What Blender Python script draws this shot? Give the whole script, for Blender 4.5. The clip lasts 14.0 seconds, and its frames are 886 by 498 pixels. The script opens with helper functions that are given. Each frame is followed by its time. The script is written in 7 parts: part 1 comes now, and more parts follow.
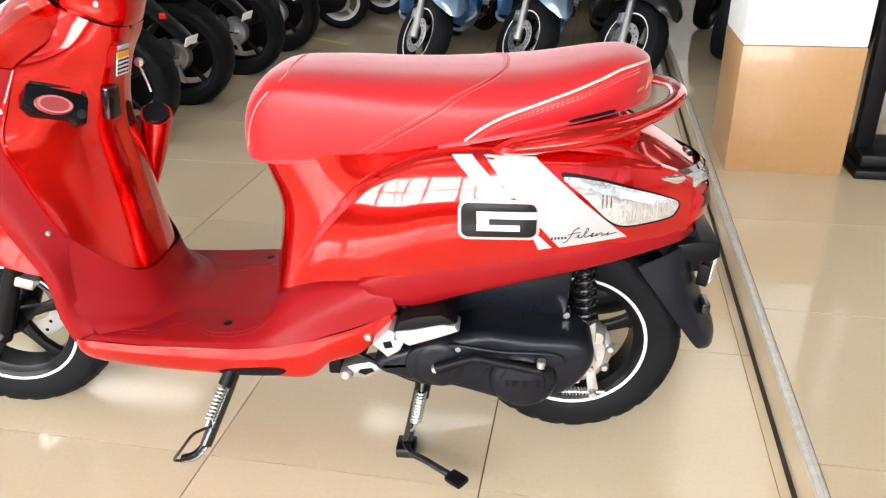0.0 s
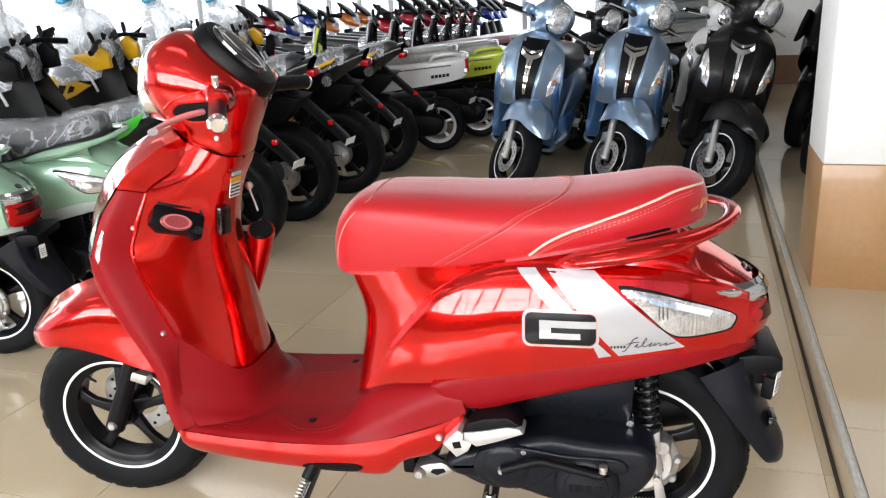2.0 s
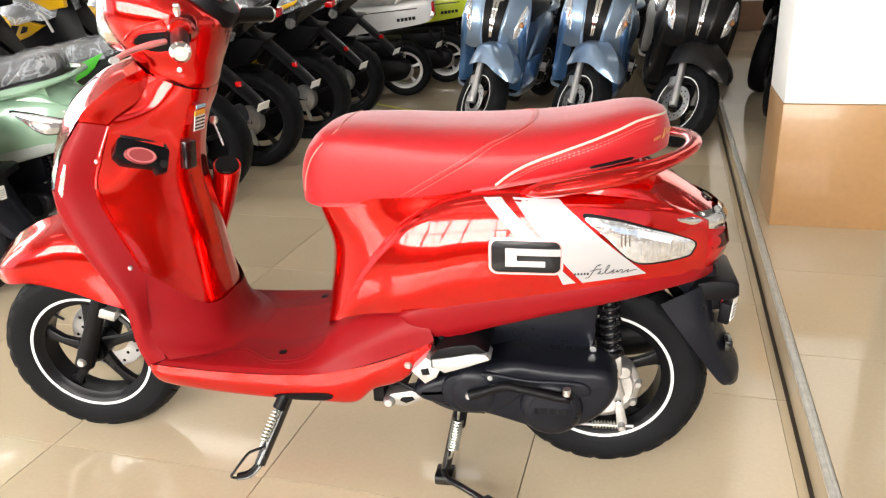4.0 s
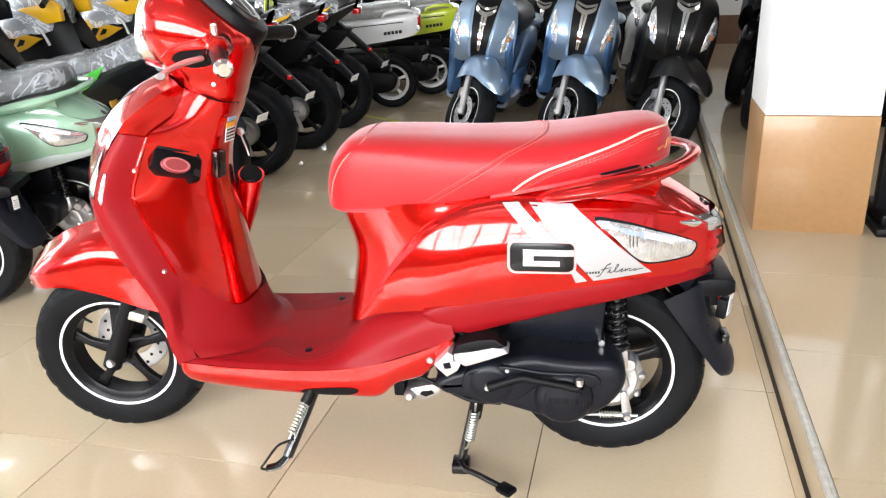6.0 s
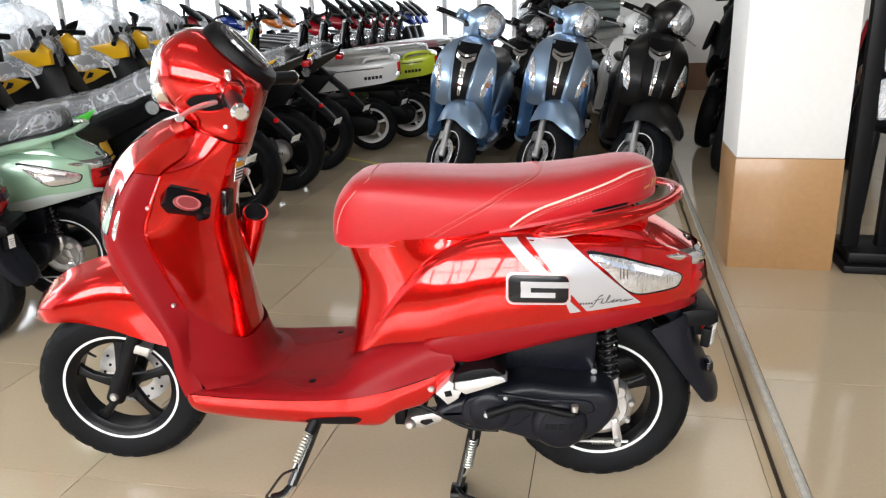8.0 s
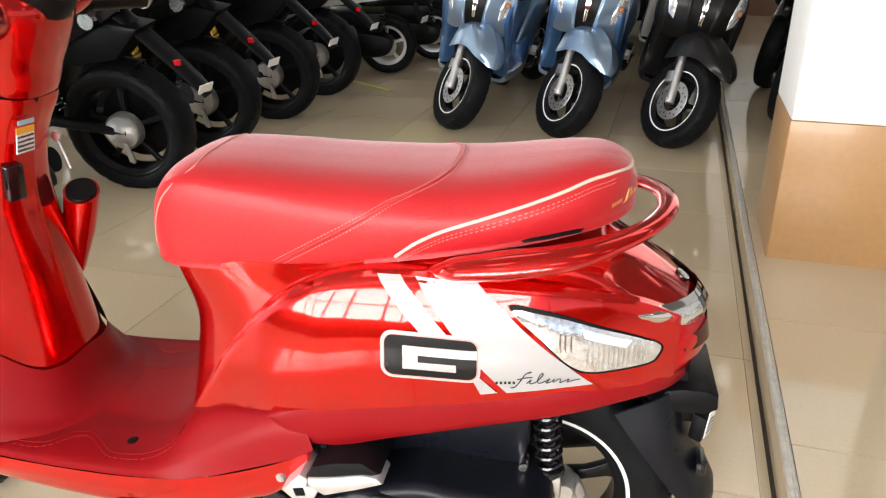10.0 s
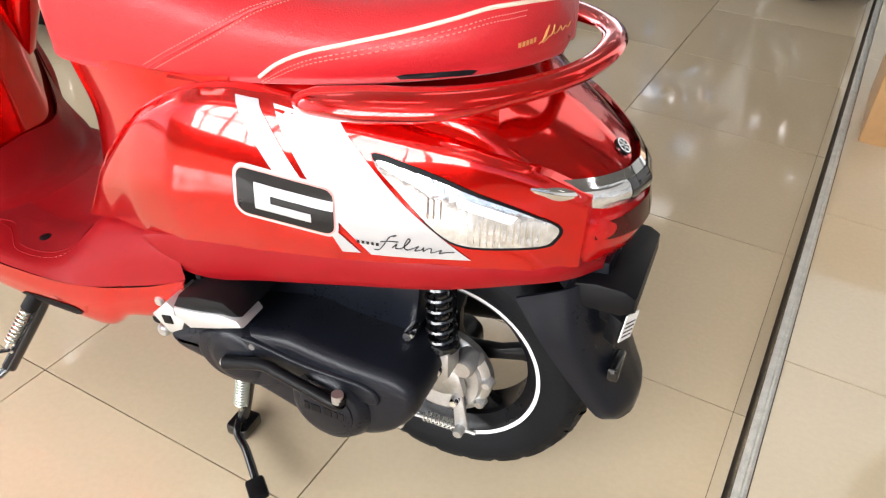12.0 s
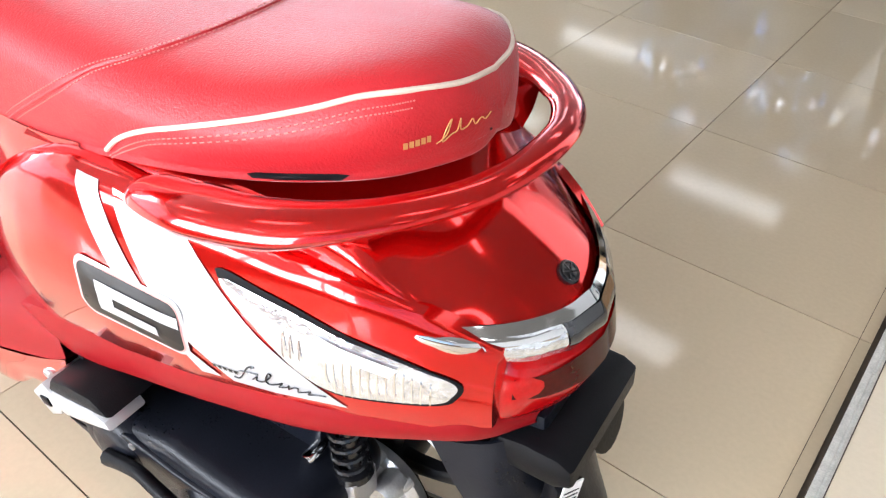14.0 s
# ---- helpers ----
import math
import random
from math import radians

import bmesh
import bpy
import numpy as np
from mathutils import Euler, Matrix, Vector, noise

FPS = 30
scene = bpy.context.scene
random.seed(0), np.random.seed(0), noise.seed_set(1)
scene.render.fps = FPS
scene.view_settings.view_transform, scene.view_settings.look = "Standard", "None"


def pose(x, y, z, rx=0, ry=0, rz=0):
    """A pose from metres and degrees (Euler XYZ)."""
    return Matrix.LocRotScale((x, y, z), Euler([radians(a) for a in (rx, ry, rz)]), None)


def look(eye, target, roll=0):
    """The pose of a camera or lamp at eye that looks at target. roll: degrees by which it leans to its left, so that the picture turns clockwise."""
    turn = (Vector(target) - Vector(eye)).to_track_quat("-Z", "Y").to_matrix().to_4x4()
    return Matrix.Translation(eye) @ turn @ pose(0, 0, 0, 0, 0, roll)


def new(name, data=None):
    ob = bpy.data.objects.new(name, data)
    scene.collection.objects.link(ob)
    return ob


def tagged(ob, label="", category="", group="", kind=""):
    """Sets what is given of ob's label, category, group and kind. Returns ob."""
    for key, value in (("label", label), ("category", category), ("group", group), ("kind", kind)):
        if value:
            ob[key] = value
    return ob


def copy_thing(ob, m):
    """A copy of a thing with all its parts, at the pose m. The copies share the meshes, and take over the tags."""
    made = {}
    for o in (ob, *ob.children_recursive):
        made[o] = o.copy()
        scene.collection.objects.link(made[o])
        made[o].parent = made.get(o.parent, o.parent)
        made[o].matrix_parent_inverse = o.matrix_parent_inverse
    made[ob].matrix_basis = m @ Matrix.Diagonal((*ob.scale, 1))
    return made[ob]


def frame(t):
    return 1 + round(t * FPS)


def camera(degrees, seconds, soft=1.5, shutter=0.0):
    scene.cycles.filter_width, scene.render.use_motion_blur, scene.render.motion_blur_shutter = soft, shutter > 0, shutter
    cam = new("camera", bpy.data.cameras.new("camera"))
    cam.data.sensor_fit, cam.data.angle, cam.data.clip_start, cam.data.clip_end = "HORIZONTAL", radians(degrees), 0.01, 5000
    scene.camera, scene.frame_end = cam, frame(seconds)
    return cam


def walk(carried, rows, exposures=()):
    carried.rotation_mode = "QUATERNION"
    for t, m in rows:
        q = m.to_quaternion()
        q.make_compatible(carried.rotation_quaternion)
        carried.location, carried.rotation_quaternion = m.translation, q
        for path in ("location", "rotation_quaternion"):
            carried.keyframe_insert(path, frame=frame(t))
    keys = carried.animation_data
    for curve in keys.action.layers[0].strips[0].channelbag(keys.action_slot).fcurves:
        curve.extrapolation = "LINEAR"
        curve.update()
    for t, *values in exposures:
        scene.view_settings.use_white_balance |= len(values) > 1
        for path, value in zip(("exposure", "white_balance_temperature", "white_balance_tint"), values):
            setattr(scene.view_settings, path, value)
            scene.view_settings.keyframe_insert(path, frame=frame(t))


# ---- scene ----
from mathutils.bvhtree import BVHTree

cam = camera(60.0, 14.0, 1.25)
PATH = [
    (0, (-0.127, -1.45, 1.143), (-0.304, 0.338, 0.264), -0.9),
    (0.5, (-0.088, -1.503, 1.148), (-0.356, 0.295, 0.314), -1.3),
    (1, (-0.069, -1.539, 1.161), (-0.433, 0.285, 0.426), -2.1),
    (1.5, (-0.06, -1.554, 1.179), (-0.478, 0.296, 0.545), -2.7),
    (2, (-0.054, -1.561, 1.18), (-0.49, 0.298, 0.584), -2.8),
    (2.5, (-0.052, -1.563, 1.176), (-0.482, 0.297, 0.582), -2.4),
    (3, (-0.05, -1.57, 1.163), (-0.463, 0.278, 0.519), -2.4),
    (3.5, (-0.048, -1.581, 1.147), (-0.423, 0.247, 0.428), -2.5),
    (6, (-0.123, -1.72, 1.175), (-0.412, 0.133, 0.479), -2.1),
    (6.5, (-0.165, -1.794, 1.19), (-0.409, 0.09, 0.563), -1.6),
    (7, (-0.181, -1.851, 1.195), (-0.398, 0.046, 0.6), -1.4),
    (7.5, (-0.189, -1.872, 1.192), (-0.394, 0.029, 0.607), -1.8),
    (10, (0.041, -1.136, 1.17), (-0.3, 0.667, 0.374), 0.1),
    (10.5, (0.121, -1.0, 1.121), (-0.258, 0.746, 0.221), -0.3),
    (11, (0.235, -0.909, 1.115), (-0.234, 0.716, 0.047), 2.2),
    (11.5, (0.306, -0.876, 1.13), (-0.239, 0.668, -0.019), 3.4),
    (12, (0.32, -0.879, 1.111), (-0.273, 0.622, -0.07), 3.0),
    (12.5, (0.331, -0.871, 1.101), (-0.293, 0.605, -0.095), 2.9),
    (13, (0.352, -0.817, 1.12), (-0.299, 0.648, -0.077), 2.4),
    (13.5, (0.366, -0.702, 1.125), (-0.328, 0.737, -0.078), 2.3),
    (14, (0.39, -0.525, 1.119), (-0.42, 0.802, -0.14), 1.9),
]
EXPOSURES = [(0, 0.55, 6400, 10), (0.5, 0.55, 6400, 10), (1, 0.5, 6300, 10), (1.5, 0.22, 6300, 10), (2, 0.05, 6300, 10), (2.5, 0.05, 6400, 10), (3, 0.15, 6600, 10), (3.5, 0.3, 6900, 10), (6, 0.5, 6300, 10), (6.5, 0.2, 6400, 10), (7.5, -0.08, 6400, 10), (10, 0.35, 6650, 10), (10.5, 0.45, 6950, 10), (12.5, 0.48, 6150, 10), (13.5, 0.6, 5950, 10), (14, 0.78, 5850, 10)]
walk(cam, [(t, look(eye, target, roll)) for t, eye, target, roll in PATH], EXPOSURES)

# ---- world, sun, large lights ----
GRID = Matrix.Translation((-0.153, -0.246, 0)) @ Matrix.Rotation(radians(-5.7), 4, "Z")  # the hall lies along its floor tiles

world = bpy.data.worlds.new("sky")
scene.world = world
world.use_nodes = True
wn = world.node_tree
sky = wn.nodes.new("ShaderNodeTexSky")
sky.sky_type, sky.sun_disc = "NISHITA", False
sky.sun_elevation, sky.sun_rotation = radians(55), radians(200)
wn.links.new(sky.outputs[0], wn.nodes["Background"].inputs[0])
wn.nodes["Background"].inputs[1].default_value = 0.15

sun = new("sun", bpy.data.lights.new("sun", "SUN"))
sun.data.energy, sun.data.angle, sun.data.color = 2.5, radians(2), (1, 0.95, 0.88)
sun.matrix_world = look((0, -6, 9), (0, 0, 0))


def window_light(name, u, v, z, toward, width, height, watts, tint=(1, 1, 1)):
    lamp = new(name, bpy.data.lights.new(name, "AREA"))
    lamp.data.shape, lamp.data.size, lamp.data.size_y = "RECTANGLE", width, height
    lamp.data.energy, lamp.data.color = watts, tint
    lamp.matrix_world = GRID @ look((u, v, z), toward)
    return lamp


window_light("shopfront_daylight", -1.9, -5.35, 2.2, (-1.9, 0.0, 1.6), 8.0, 2.1, 800, (1.0, 0.98, 0.95))
window_light("side_window_daylight", -7.6, 3.0, 1.9, (0.0, 3.0, 1.5), 8.0, 2.4, 300, (0.97, 0.99, 1.0))
window_light("back_window_daylight", -3.6, 12.1, 1.9, (-3.6, 0.0, 1.0), 6.0, 2.4, 60, (0.97, 0.99, 1.0))

# ---- materials ----


def surface(name, colour, rough=0.5, metal=0.0, coat=0.0, vary=0.1, scale=8.0, grain=120.0, bump=0.0, bump_scale=200.0, spec=0.5, flake=0.0):
    """A node material with variation at two scales in colour and gloss, and a fine relief."""
    m = bpy.data.materials.new(name)
    m.use_nodes = True
    t = m.node_tree
    b = t.nodes["Principled BSDF"]
    tc = t.nodes.new("ShaderNodeTexCoord")
    big, small = t.nodes.new("ShaderNodeTexNoise"), t.nodes.new("ShaderNodeTexNoise")
    big.inputs["Scale"].default_value, small.inputs["Scale"].default_value = scale, grain
    big.inputs["Detail"].default_value, small.inputs["Detail"].default_value = 4, 3
    t.links.new(tc.outputs["Object"], big.inputs["Vector"])
    t.links.new(tc.outputs["Object"], small.inputs["Vector"])
    add = t.nodes.new("ShaderNodeMath")
    add.operation = "ADD"
    t.links.new(big.outputs[0], add.inputs[0])
    t.links.new(small.outputs[0], add.inputs[1])
    spread = t.nodes.new("ShaderNodeMapRange")
    spread.inputs[1].default_value, spread.inputs[2].default_value = 0.6, 1.4
    spread.inputs[3].default_value, spread.inputs[4].default_value = 1 - vary, 1 + vary
    t.links.new(add.outputs[0], spread.inputs[0])
    mix = t.nodes.new("ShaderNodeMix")
    mix.data_type, mix.blend_type = "RGBA", "MULTIPLY"
    mix.inputs[0].default_value = 1
    mix.inputs[6].default_value = (*colour, 1)
    t.links.new(spread.outputs[0], mix.inputs[7])
    t.links.new(mix.outputs[2], b.inputs["Base Color"])
    gloss = t.nodes.new("ShaderNodeMath")
    gloss.operation = "MULTIPLY"
    gloss.inputs[1].default_value = rough
    t.links.new(spread.outputs[0], gloss.inputs[0])
    t.links.new(gloss.outputs[0], b.inputs["Roughness"])
    b.inputs["Metallic"].default_value = metal
    b.inputs["Coat Weight"].default_value = coat
    b.inputs["Coat Roughness"].default_value = 0.03
    b.inputs["Specular IOR Level"].default_value = spec
    if bump:
        n = t.nodes.new("ShaderNodeTexNoise")
        n.inputs["Scale"].default_value, n.inputs["Detail"].default_value = bump_scale, 3
        t.links.new(tc.outputs["Object"], n.inputs["Vector"])
        bm = t.nodes.new("ShaderNodeBump")
        bm.inputs["Strength"].default_value, bm.inputs["Distance"].default_value = bump, 0.002
        t.links.new(n.outputs[0], bm.inputs["Height"])
        t.links.new(bm.outputs[0], b.inputs["Normal"])
    return m


def glow(name, colour, strength):
    m = bpy.data.materials.new(name)
    m.use_nodes = True
    b = m.node_tree.nodes["Principled BSDF"]
    b.inputs["Base Color"].default_value = (*colour, 1)
    b.inputs["Emission Color"].default_value = (*colour, 1)
    b.inputs["Emission Strength"].default_value = strength
    return m


def clear(name, colour, rough=0.05, alpha=0.35):
    """Thin clear plastic: part gloss, part see-through."""
    m = bpy.data.materials.new(name)
    m.use_nodes = True
    t = m.node_tree
    b = t.nodes["Principled BSDF"]
    b.inputs["Base Color"].default_value = (*colour, 1)
    b.inputs["Roughness"].default_value = rough
    b.inputs["Alpha"].default_value = alpha
    # crease highlights put in as thin opaque lines, over a nearly clear layer
    tc, fold, off, size, ramp, bump = (t.nodes.new(k) for k in ("ShaderNodeTexCoord", "ShaderNodeTexNoise", "ShaderNodeMath", "ShaderNodeMath", "ShaderNodeValToRGB", "ShaderNodeBump"))
    fold.inputs["Scale"].default_value, fold.inputs["Detail"].default_value, fold.inputs["Distortion"].default_value = 4.5, 5, 2.2
    off.operation, size.operation = "SUBTRACT", "ABSOLUTE"
    off.inputs[1].default_value = 0.5
    t.links.new(tc.outputs["Object"], fold.inputs["Vector"])
    t.links.new(fold.outputs[0], off.inputs[0])
    t.links.new(off.outputs[0], size.inputs[0])
    t.links.new(size.outputs[0], ramp.inputs[0])
    marks = ramp.color_ramp.elements
    marks[0].position, marks[1].position = 0.0, 0.035
    marks[0].color, marks[1].color = (min(1.0, alpha * 1.5),) * 3 + (1,), (alpha * 0.55,) * 3 + (1,)
    t.links.new(ramp.outputs[0], b.inputs["Alpha"])
    bump.inputs["Strength"].default_value, bump.inputs["Distance"].default_value = 1.0, 0.03
    t.links.new(size.outputs[0], bump.inputs["Height"])
    t.links.new(bump.outputs[0], b.inputs["Normal"])
    return m


RED = surface("red gloss paint", (0.74, 0.005, 0.003), 0.15, 0.86, 1.0, 0.06, 6, 900, spec=0.3)
lacquer = RED.node_tree.nodes["Principled BSDF"]
lacquer.inputs["Coat IOR"].default_value, lacquer.inputs["Coat Roughness"].default_value = 1.5, 0.025
RED_MATTE = surface("red satin plastic", (0.235, 0.004, 0.007), 0.43, 0, 0, 0.07, 9, 300, 0.12, 900, 0.17)
RED_MAT = surface("dark red ribbed rubber", (0.2, 0.003, 0.006), 0.5, 0, 0, 0.1, 12, 300, 0.6, 520, 0.25)
RED_SEAT = surface("red seat leather", (0.43, 0.011, 0.016), 0.42, 0, 0, 0.08, 7, 200, 0.35, 420, 0.4)
leather = RED_SEAT.node_tree.nodes["Principled BSDF"]
leather.inputs["Sheen Weight"].default_value, leather.inputs["Sheen Roughness"].default_value = 0.32, 0.35
leather.inputs["Sheen Tint"].default_value = (1.0, 0.86, 0.9, 1)
BLACK = surface("black satin plastic", (0.004, 0.004, 0.005), 0.42, 0, 0, 0.2, 9, 200, 0.15, 500, 0.14)
BLACK_GLOSS = surface("black gloss paint", (0.006, 0.006, 0.007), 0.2, 0, 0.25, 0.1, 9, 200)
RIM_BLACK = surface("black rim paint", (0.006, 0.006, 0.007), 0.3, 0, 0, 0.15, 9, 200, spec=0.16)
ENGINE = surface("dark grey engine paint", (0.0065, 0.0075, 0.0115), 0.33, 0.0, 0, 0.25, 12, 260, 0.15, 400, 0.2)
RUBBER = surface("tyre rubber", (0.0068, 0.0073, 0.0085), 0.5, 0, 0, 0.35, 14, 200, 0.3, 260, 0.1)
GROOVE_SHADE = surface("tread groove shade", (0.0015, 0.0015, 0.0015), 0.9, 0, 0, 0.1, spec=0.02)
STEEL = surface("cast aluminium", (0.55, 0.55, 0.55), 0.38, 0.9, 0, 0.15, 30, 300, 0.2, 300)
CHROME = surface("chrome", (0.82, 0.82, 0.83), 0.07, 1, 0, 0.04, 20, 300)
SILVER = surface("silver paint", (0.62, 0.62, 0.63), 0.32, 0.6, 0.4, 0.06, 20, 600)
WHITE_LINE = surface("white rim line", (0.8, 0.8, 0.8), 0.4, 0, 0, 0.05)
PIPING = surface("cream piping", (0.66, 0.54, 0.44), 0.5, 0, 0, 0.08, 60, 400)
STITCH = surface("pale stitching", (0.62, 0.22, 0.19), 0.6, 0, 0, 0.1, 60, 400)
DECAL_WHITE = surface("silver white decal", (0.48, 0.48, 0.50), 0.3, 0.3, 0.6, 0.03, 6, 900)
DECAL_PINK = surface("pale pink line", (0.62, 0.30, 0.28), 0.35, 0, 0.4, 0.05)
DECAL_BLACK = surface("black decal", (0.006, 0.006, 0.008), 0.3, 0, 0.25, 0.1, spec=0.25)
LENS = surface("clear lamp lens", (0.80, 0.82, 0.86), 0.12, 0.75, 1, 0.35, 60, 160, 0.8, 70)
LENS_SMOKE = surface("smoky bulb", (0.20, 0.15, 0.12), 0.2, 0.5, 1, 0.5, 90, 220)
LENS_AMBER = surface("amber bulb", (0.45, 0.2, 0.09), 0.3, 0.2, 1, 0.4, 60, 220)
LENS_RED = surface("red lamp lens", (0.40, 0.002, 0.003), 0.10, 0, 0.3, 0.2, 40, 120, 0.1, 160, 0.35)
DARK_LENS = surface("dark red lamp glass", (0.05, 0.001, 0.001), 0.12, 0, 0.1, 0.3, 30, 120, spec=0.2)
GOLD = surface("gold thread", (0.65, 0.36, 0.12), 0.4, 0.3)
GLASS_DARK = surface("meter glass", (0.03, 0.03, 0.034), 0.05, 0, 1, 0.3, 30, 90)
LABEL_WHITE = surface("white label", (0.75, 0.75, 0.74), 0.5, 0, 0, 0.05)
LABEL_YELLOW = surface("yellow label", (0.75, 0.38, 0.03), 0.5, 0, 0, 0.05)
LABEL_BLUE = surface("pale blue label", (0.3, 0.5, 0.62), 0.5, 0, 0, 0.05)
WRAP = clear("crumpled clear film", (0.80, 0.84, 0.90), 0.10, 0.30)
# Whiter, denser copy of the film: backlight from the windows put into its colour.
WRAP_BACKLIT = clear("cloudy film whitened for backlight", (0.88, 0.93, 1.0), 0.12, 0.80)
WRAP_BLUE = clear("blue film", (0.03, 0.3, 0.55), 0.15, 1.6)
SPRING_STEEL = surface("zinc spring", (0.55, 0.56, 0.5), 0.3, 0.9, 0, 0.1)
CAP_RED = surface("dull red cap", (0.30, 0.045, 0.05), 0.35, 0, 0.4, 0.06)
PINK = surface("pink ring print", (0.60, 0.20, 0.21), 0.35, 0, 0.5, 0.05)
MINT = surface("mint green paint", (0.34, 0.55, 0.40), 0.25, 0.1, 1, 0.05, 6, 700)
MINT_GREY = surface("pale grey green plastic", (0.42, 0.48, 0.46), 0.4, 0, 0, 0.06)
BLUE = surface("ice blue metallic paint", (0.33, 0.46, 0.64), 0.33, 0.85, 1, 0.06, 6, 900)
BLUE_DEEP = surface("deep blue metallic paint", (0.10, 0.24, 0.52), 0.28, 0.8, 1, 0.06, 6, 900)
GREY_SEAT = surface("dark grey seat leather", (0.022, 0.022, 0.025), 0.4, 0, 0, 0.12, 7, 200, 0.3, 420)
BLACK_MATTE = surface("matt black metallic paint", (0.011, 0.010, 0.010), 0.34, 0.5, 0.1, 0.08)
WHITE_PAINT = surface("white gloss paint", (0.72, 0.72, 0.72), 0.25, 0, 1, 0.04)
LIME = surface("lime yellow paint", (0.55, 0.66, 0.03), 0.3, 0, 1, 0.05)
YELLOW = surface("yellow paint", (0.75, 0.42, 0.01), 0.3, 0, 1, 0.05)
GREEN = surface("bright green paint", (0.06, 0.5, 0.03), 0.3, 0, 1, 0.05)
ORANGE = surface("orange paint", (0.8, 0.22, 0.02), 0.3, 0, 1, 0.05)
FAR_RED = surface("crimson paint", (0.38, 0.008, 0.02), 0.25, 0.2, 1, 0.06)
FAR_BLUE = surface("racing blue paint", (0.02, 0.06, 0.36), 0.25, 0.2, 1, 0.06)
MAROON_SEAT = surface("dusty red seat cover", (0.25, 0.09, 0.1), 0.5, 0, 0, 0.12)
WALL = surface("white wall paint", (0.78, 0.78, 0.77), 0.6, 0, 0, 0.04, 1.5, 40, 0.15, 90)
TAN = surface("tan wall paint", (0.44, 0.25, 0.11), 0.35, 0, 0.2, 0.08, 2.2, 40, 0.12, 60)
BROWN = surface("brown skirting paint", (0.2, 0.1, 0.055), 0.5, 0, 0, 0.1)
METAL_TRIM = surface("brushed aluminium trim", (0.62, 0.60, 0.55), 0.40, 0.3, 0, 0.25, 40, 300, 0.3, 120)
GROUT = surface("dark dirty joint", (0.09, 0.068, 0.05), 0.8, 0, 0, 0.5, 12, 80)
SHUTTER = surface("grey green shutter", (0.13, 0.155, 0.15), 0.45, 0.2, 0, 0.1)
CEILING = surface("grey ceiling board", (0.24, 0.24, 0.235), 0.7, 0, 0, 0.04, 1, 30)
FRAME_WHITE = surface("white window frame", (0.7, 0.7, 0.7), 0.4, 0, 0, 0.05)
TUBE = glow("lit lamp diffuser", (1.0, 0.98, 0.95), 1.9)
DAYLIGHT = glow("daylit haze outside", (0.95, 0.98, 1.0), 0.95)
ASPHALT = surface("asphalt", (0.08, 0.08, 0.08), 0.85, 0, 0, 0.3, 3, 90)
BOARD = surface("black powder coated steel", (0.006, 0.006, 0.007), 0.4, 0, 0, 0.12, spec=0.15)
TAPE = surface("yellow floor tape", (0.55, 0.5, 0.06), 0.6, 0, 0, 0.2)


def tile_material(name, base, seed):
    """Polished porcelain: cloudy warm beige with fine specks, each tile a shade of its own."""
    m = surface(name, base, 0.08, 0, 0.0, 0.05, 1.8, 90, 0.0, 700, 0.8)
    t = m.node_tree
    info, mix = t.nodes.new("ShaderNodeObjectInfo"), t.nodes.new("ShaderNodeMix")
    ramp = t.nodes.new("ShaderNodeMapRange")
    ramp.inputs[3].default_value, ramp.inputs[4].default_value = 0.94, 1.05
    t.links.new(info.outputs["Random"], ramp.inputs[0])
    b = t.nodes["Principled BSDF"]
    was = b.inputs["Base Color"].links[0].from_socket
    mix.data_type, mix.blend_type = "RGBA", "MULTIPLY"
    mix.inputs[0].default_value = 1
    t.links.new(was, mix.inputs[6])
    t.links.new(ramp.outputs[0], mix.inputs[7])
    t.links.new(mix.outputs[2], b.inputs["Base Color"])
    return m


TILE = tile_material("beige porcelain tile", (0.60, 0.492, 0.345), 1)

# ---- building tools ----


def part(name, bm, material, parent=None, label="", sharp=38, smooth=True):
    """Links a bmesh as one mesh object, under a thing or a part."""
    limit = radians(sharp)
    for f in bm.faces:
        f.smooth = smooth
    for e in bm.edges:
        if len(e.link_faces) == 2 and e.calc_face_angle(0) > limit:
            e.smooth = False
    me = bpy.data.meshes.new(name)
    bm.to_mesh(me)
    bm.free()
    me.materials.append(material)
    ob = new(name, me)
    if parent:
        ob.parent = parent
    if label:
        ob["label"] = label
    return ob


def thing(name, label, category, m, group="", kind=""):
    ob = new(name)
    ob.empty_display_size = 0.1
    ob.matrix_world = m
    return tagged(ob, label, category, group, kind)


def spline(pts, n, closed=False):
    """n points of a Catmull-Rom curve through the control points."""
    p = np.array(pts, float)
    k = len(p)
    if k < 3 and not closed:
        return np.array([p[0] + (p[-1] - p[0]) * s for s in np.linspace(0, 1, n)])
    ext = np.vstack([p[-1], p, p[0], p[1]]) if closed else np.vstack([2 * p[0] - p[1], p, 2 * p[-1] - p[-2]])
    out = []
    for s in np.linspace(0, k if closed else k - 1, n, endpoint=not closed):
        i = min(int(s), (k if closed else k - 1) - 1)
        t = s - i
        a, b, c, d = ext[i : i + 4]
        out.append(0.5 * (2 * b + (c - a) * t + (2 * a - 5 * b + 4 * c - d) * t**2 + (3 * b - a - 3 * c + d) * t**3))
    return np.array(out)


def sheet(bm, grid, closed=False):
    """Faces over a grid of points, rows by columns; closed: the last column joins the first."""
    vs = [[bm.verts.new(p) for p in row] for row in grid]
    n = len(grid[0])
    for a, b in zip(vs, vs[1:]):
        for j in range(n if closed else n - 1):
            bm.faces.new((a[j], a[(j + 1) % n], b[(j + 1) % n], b[j]))
    return vs


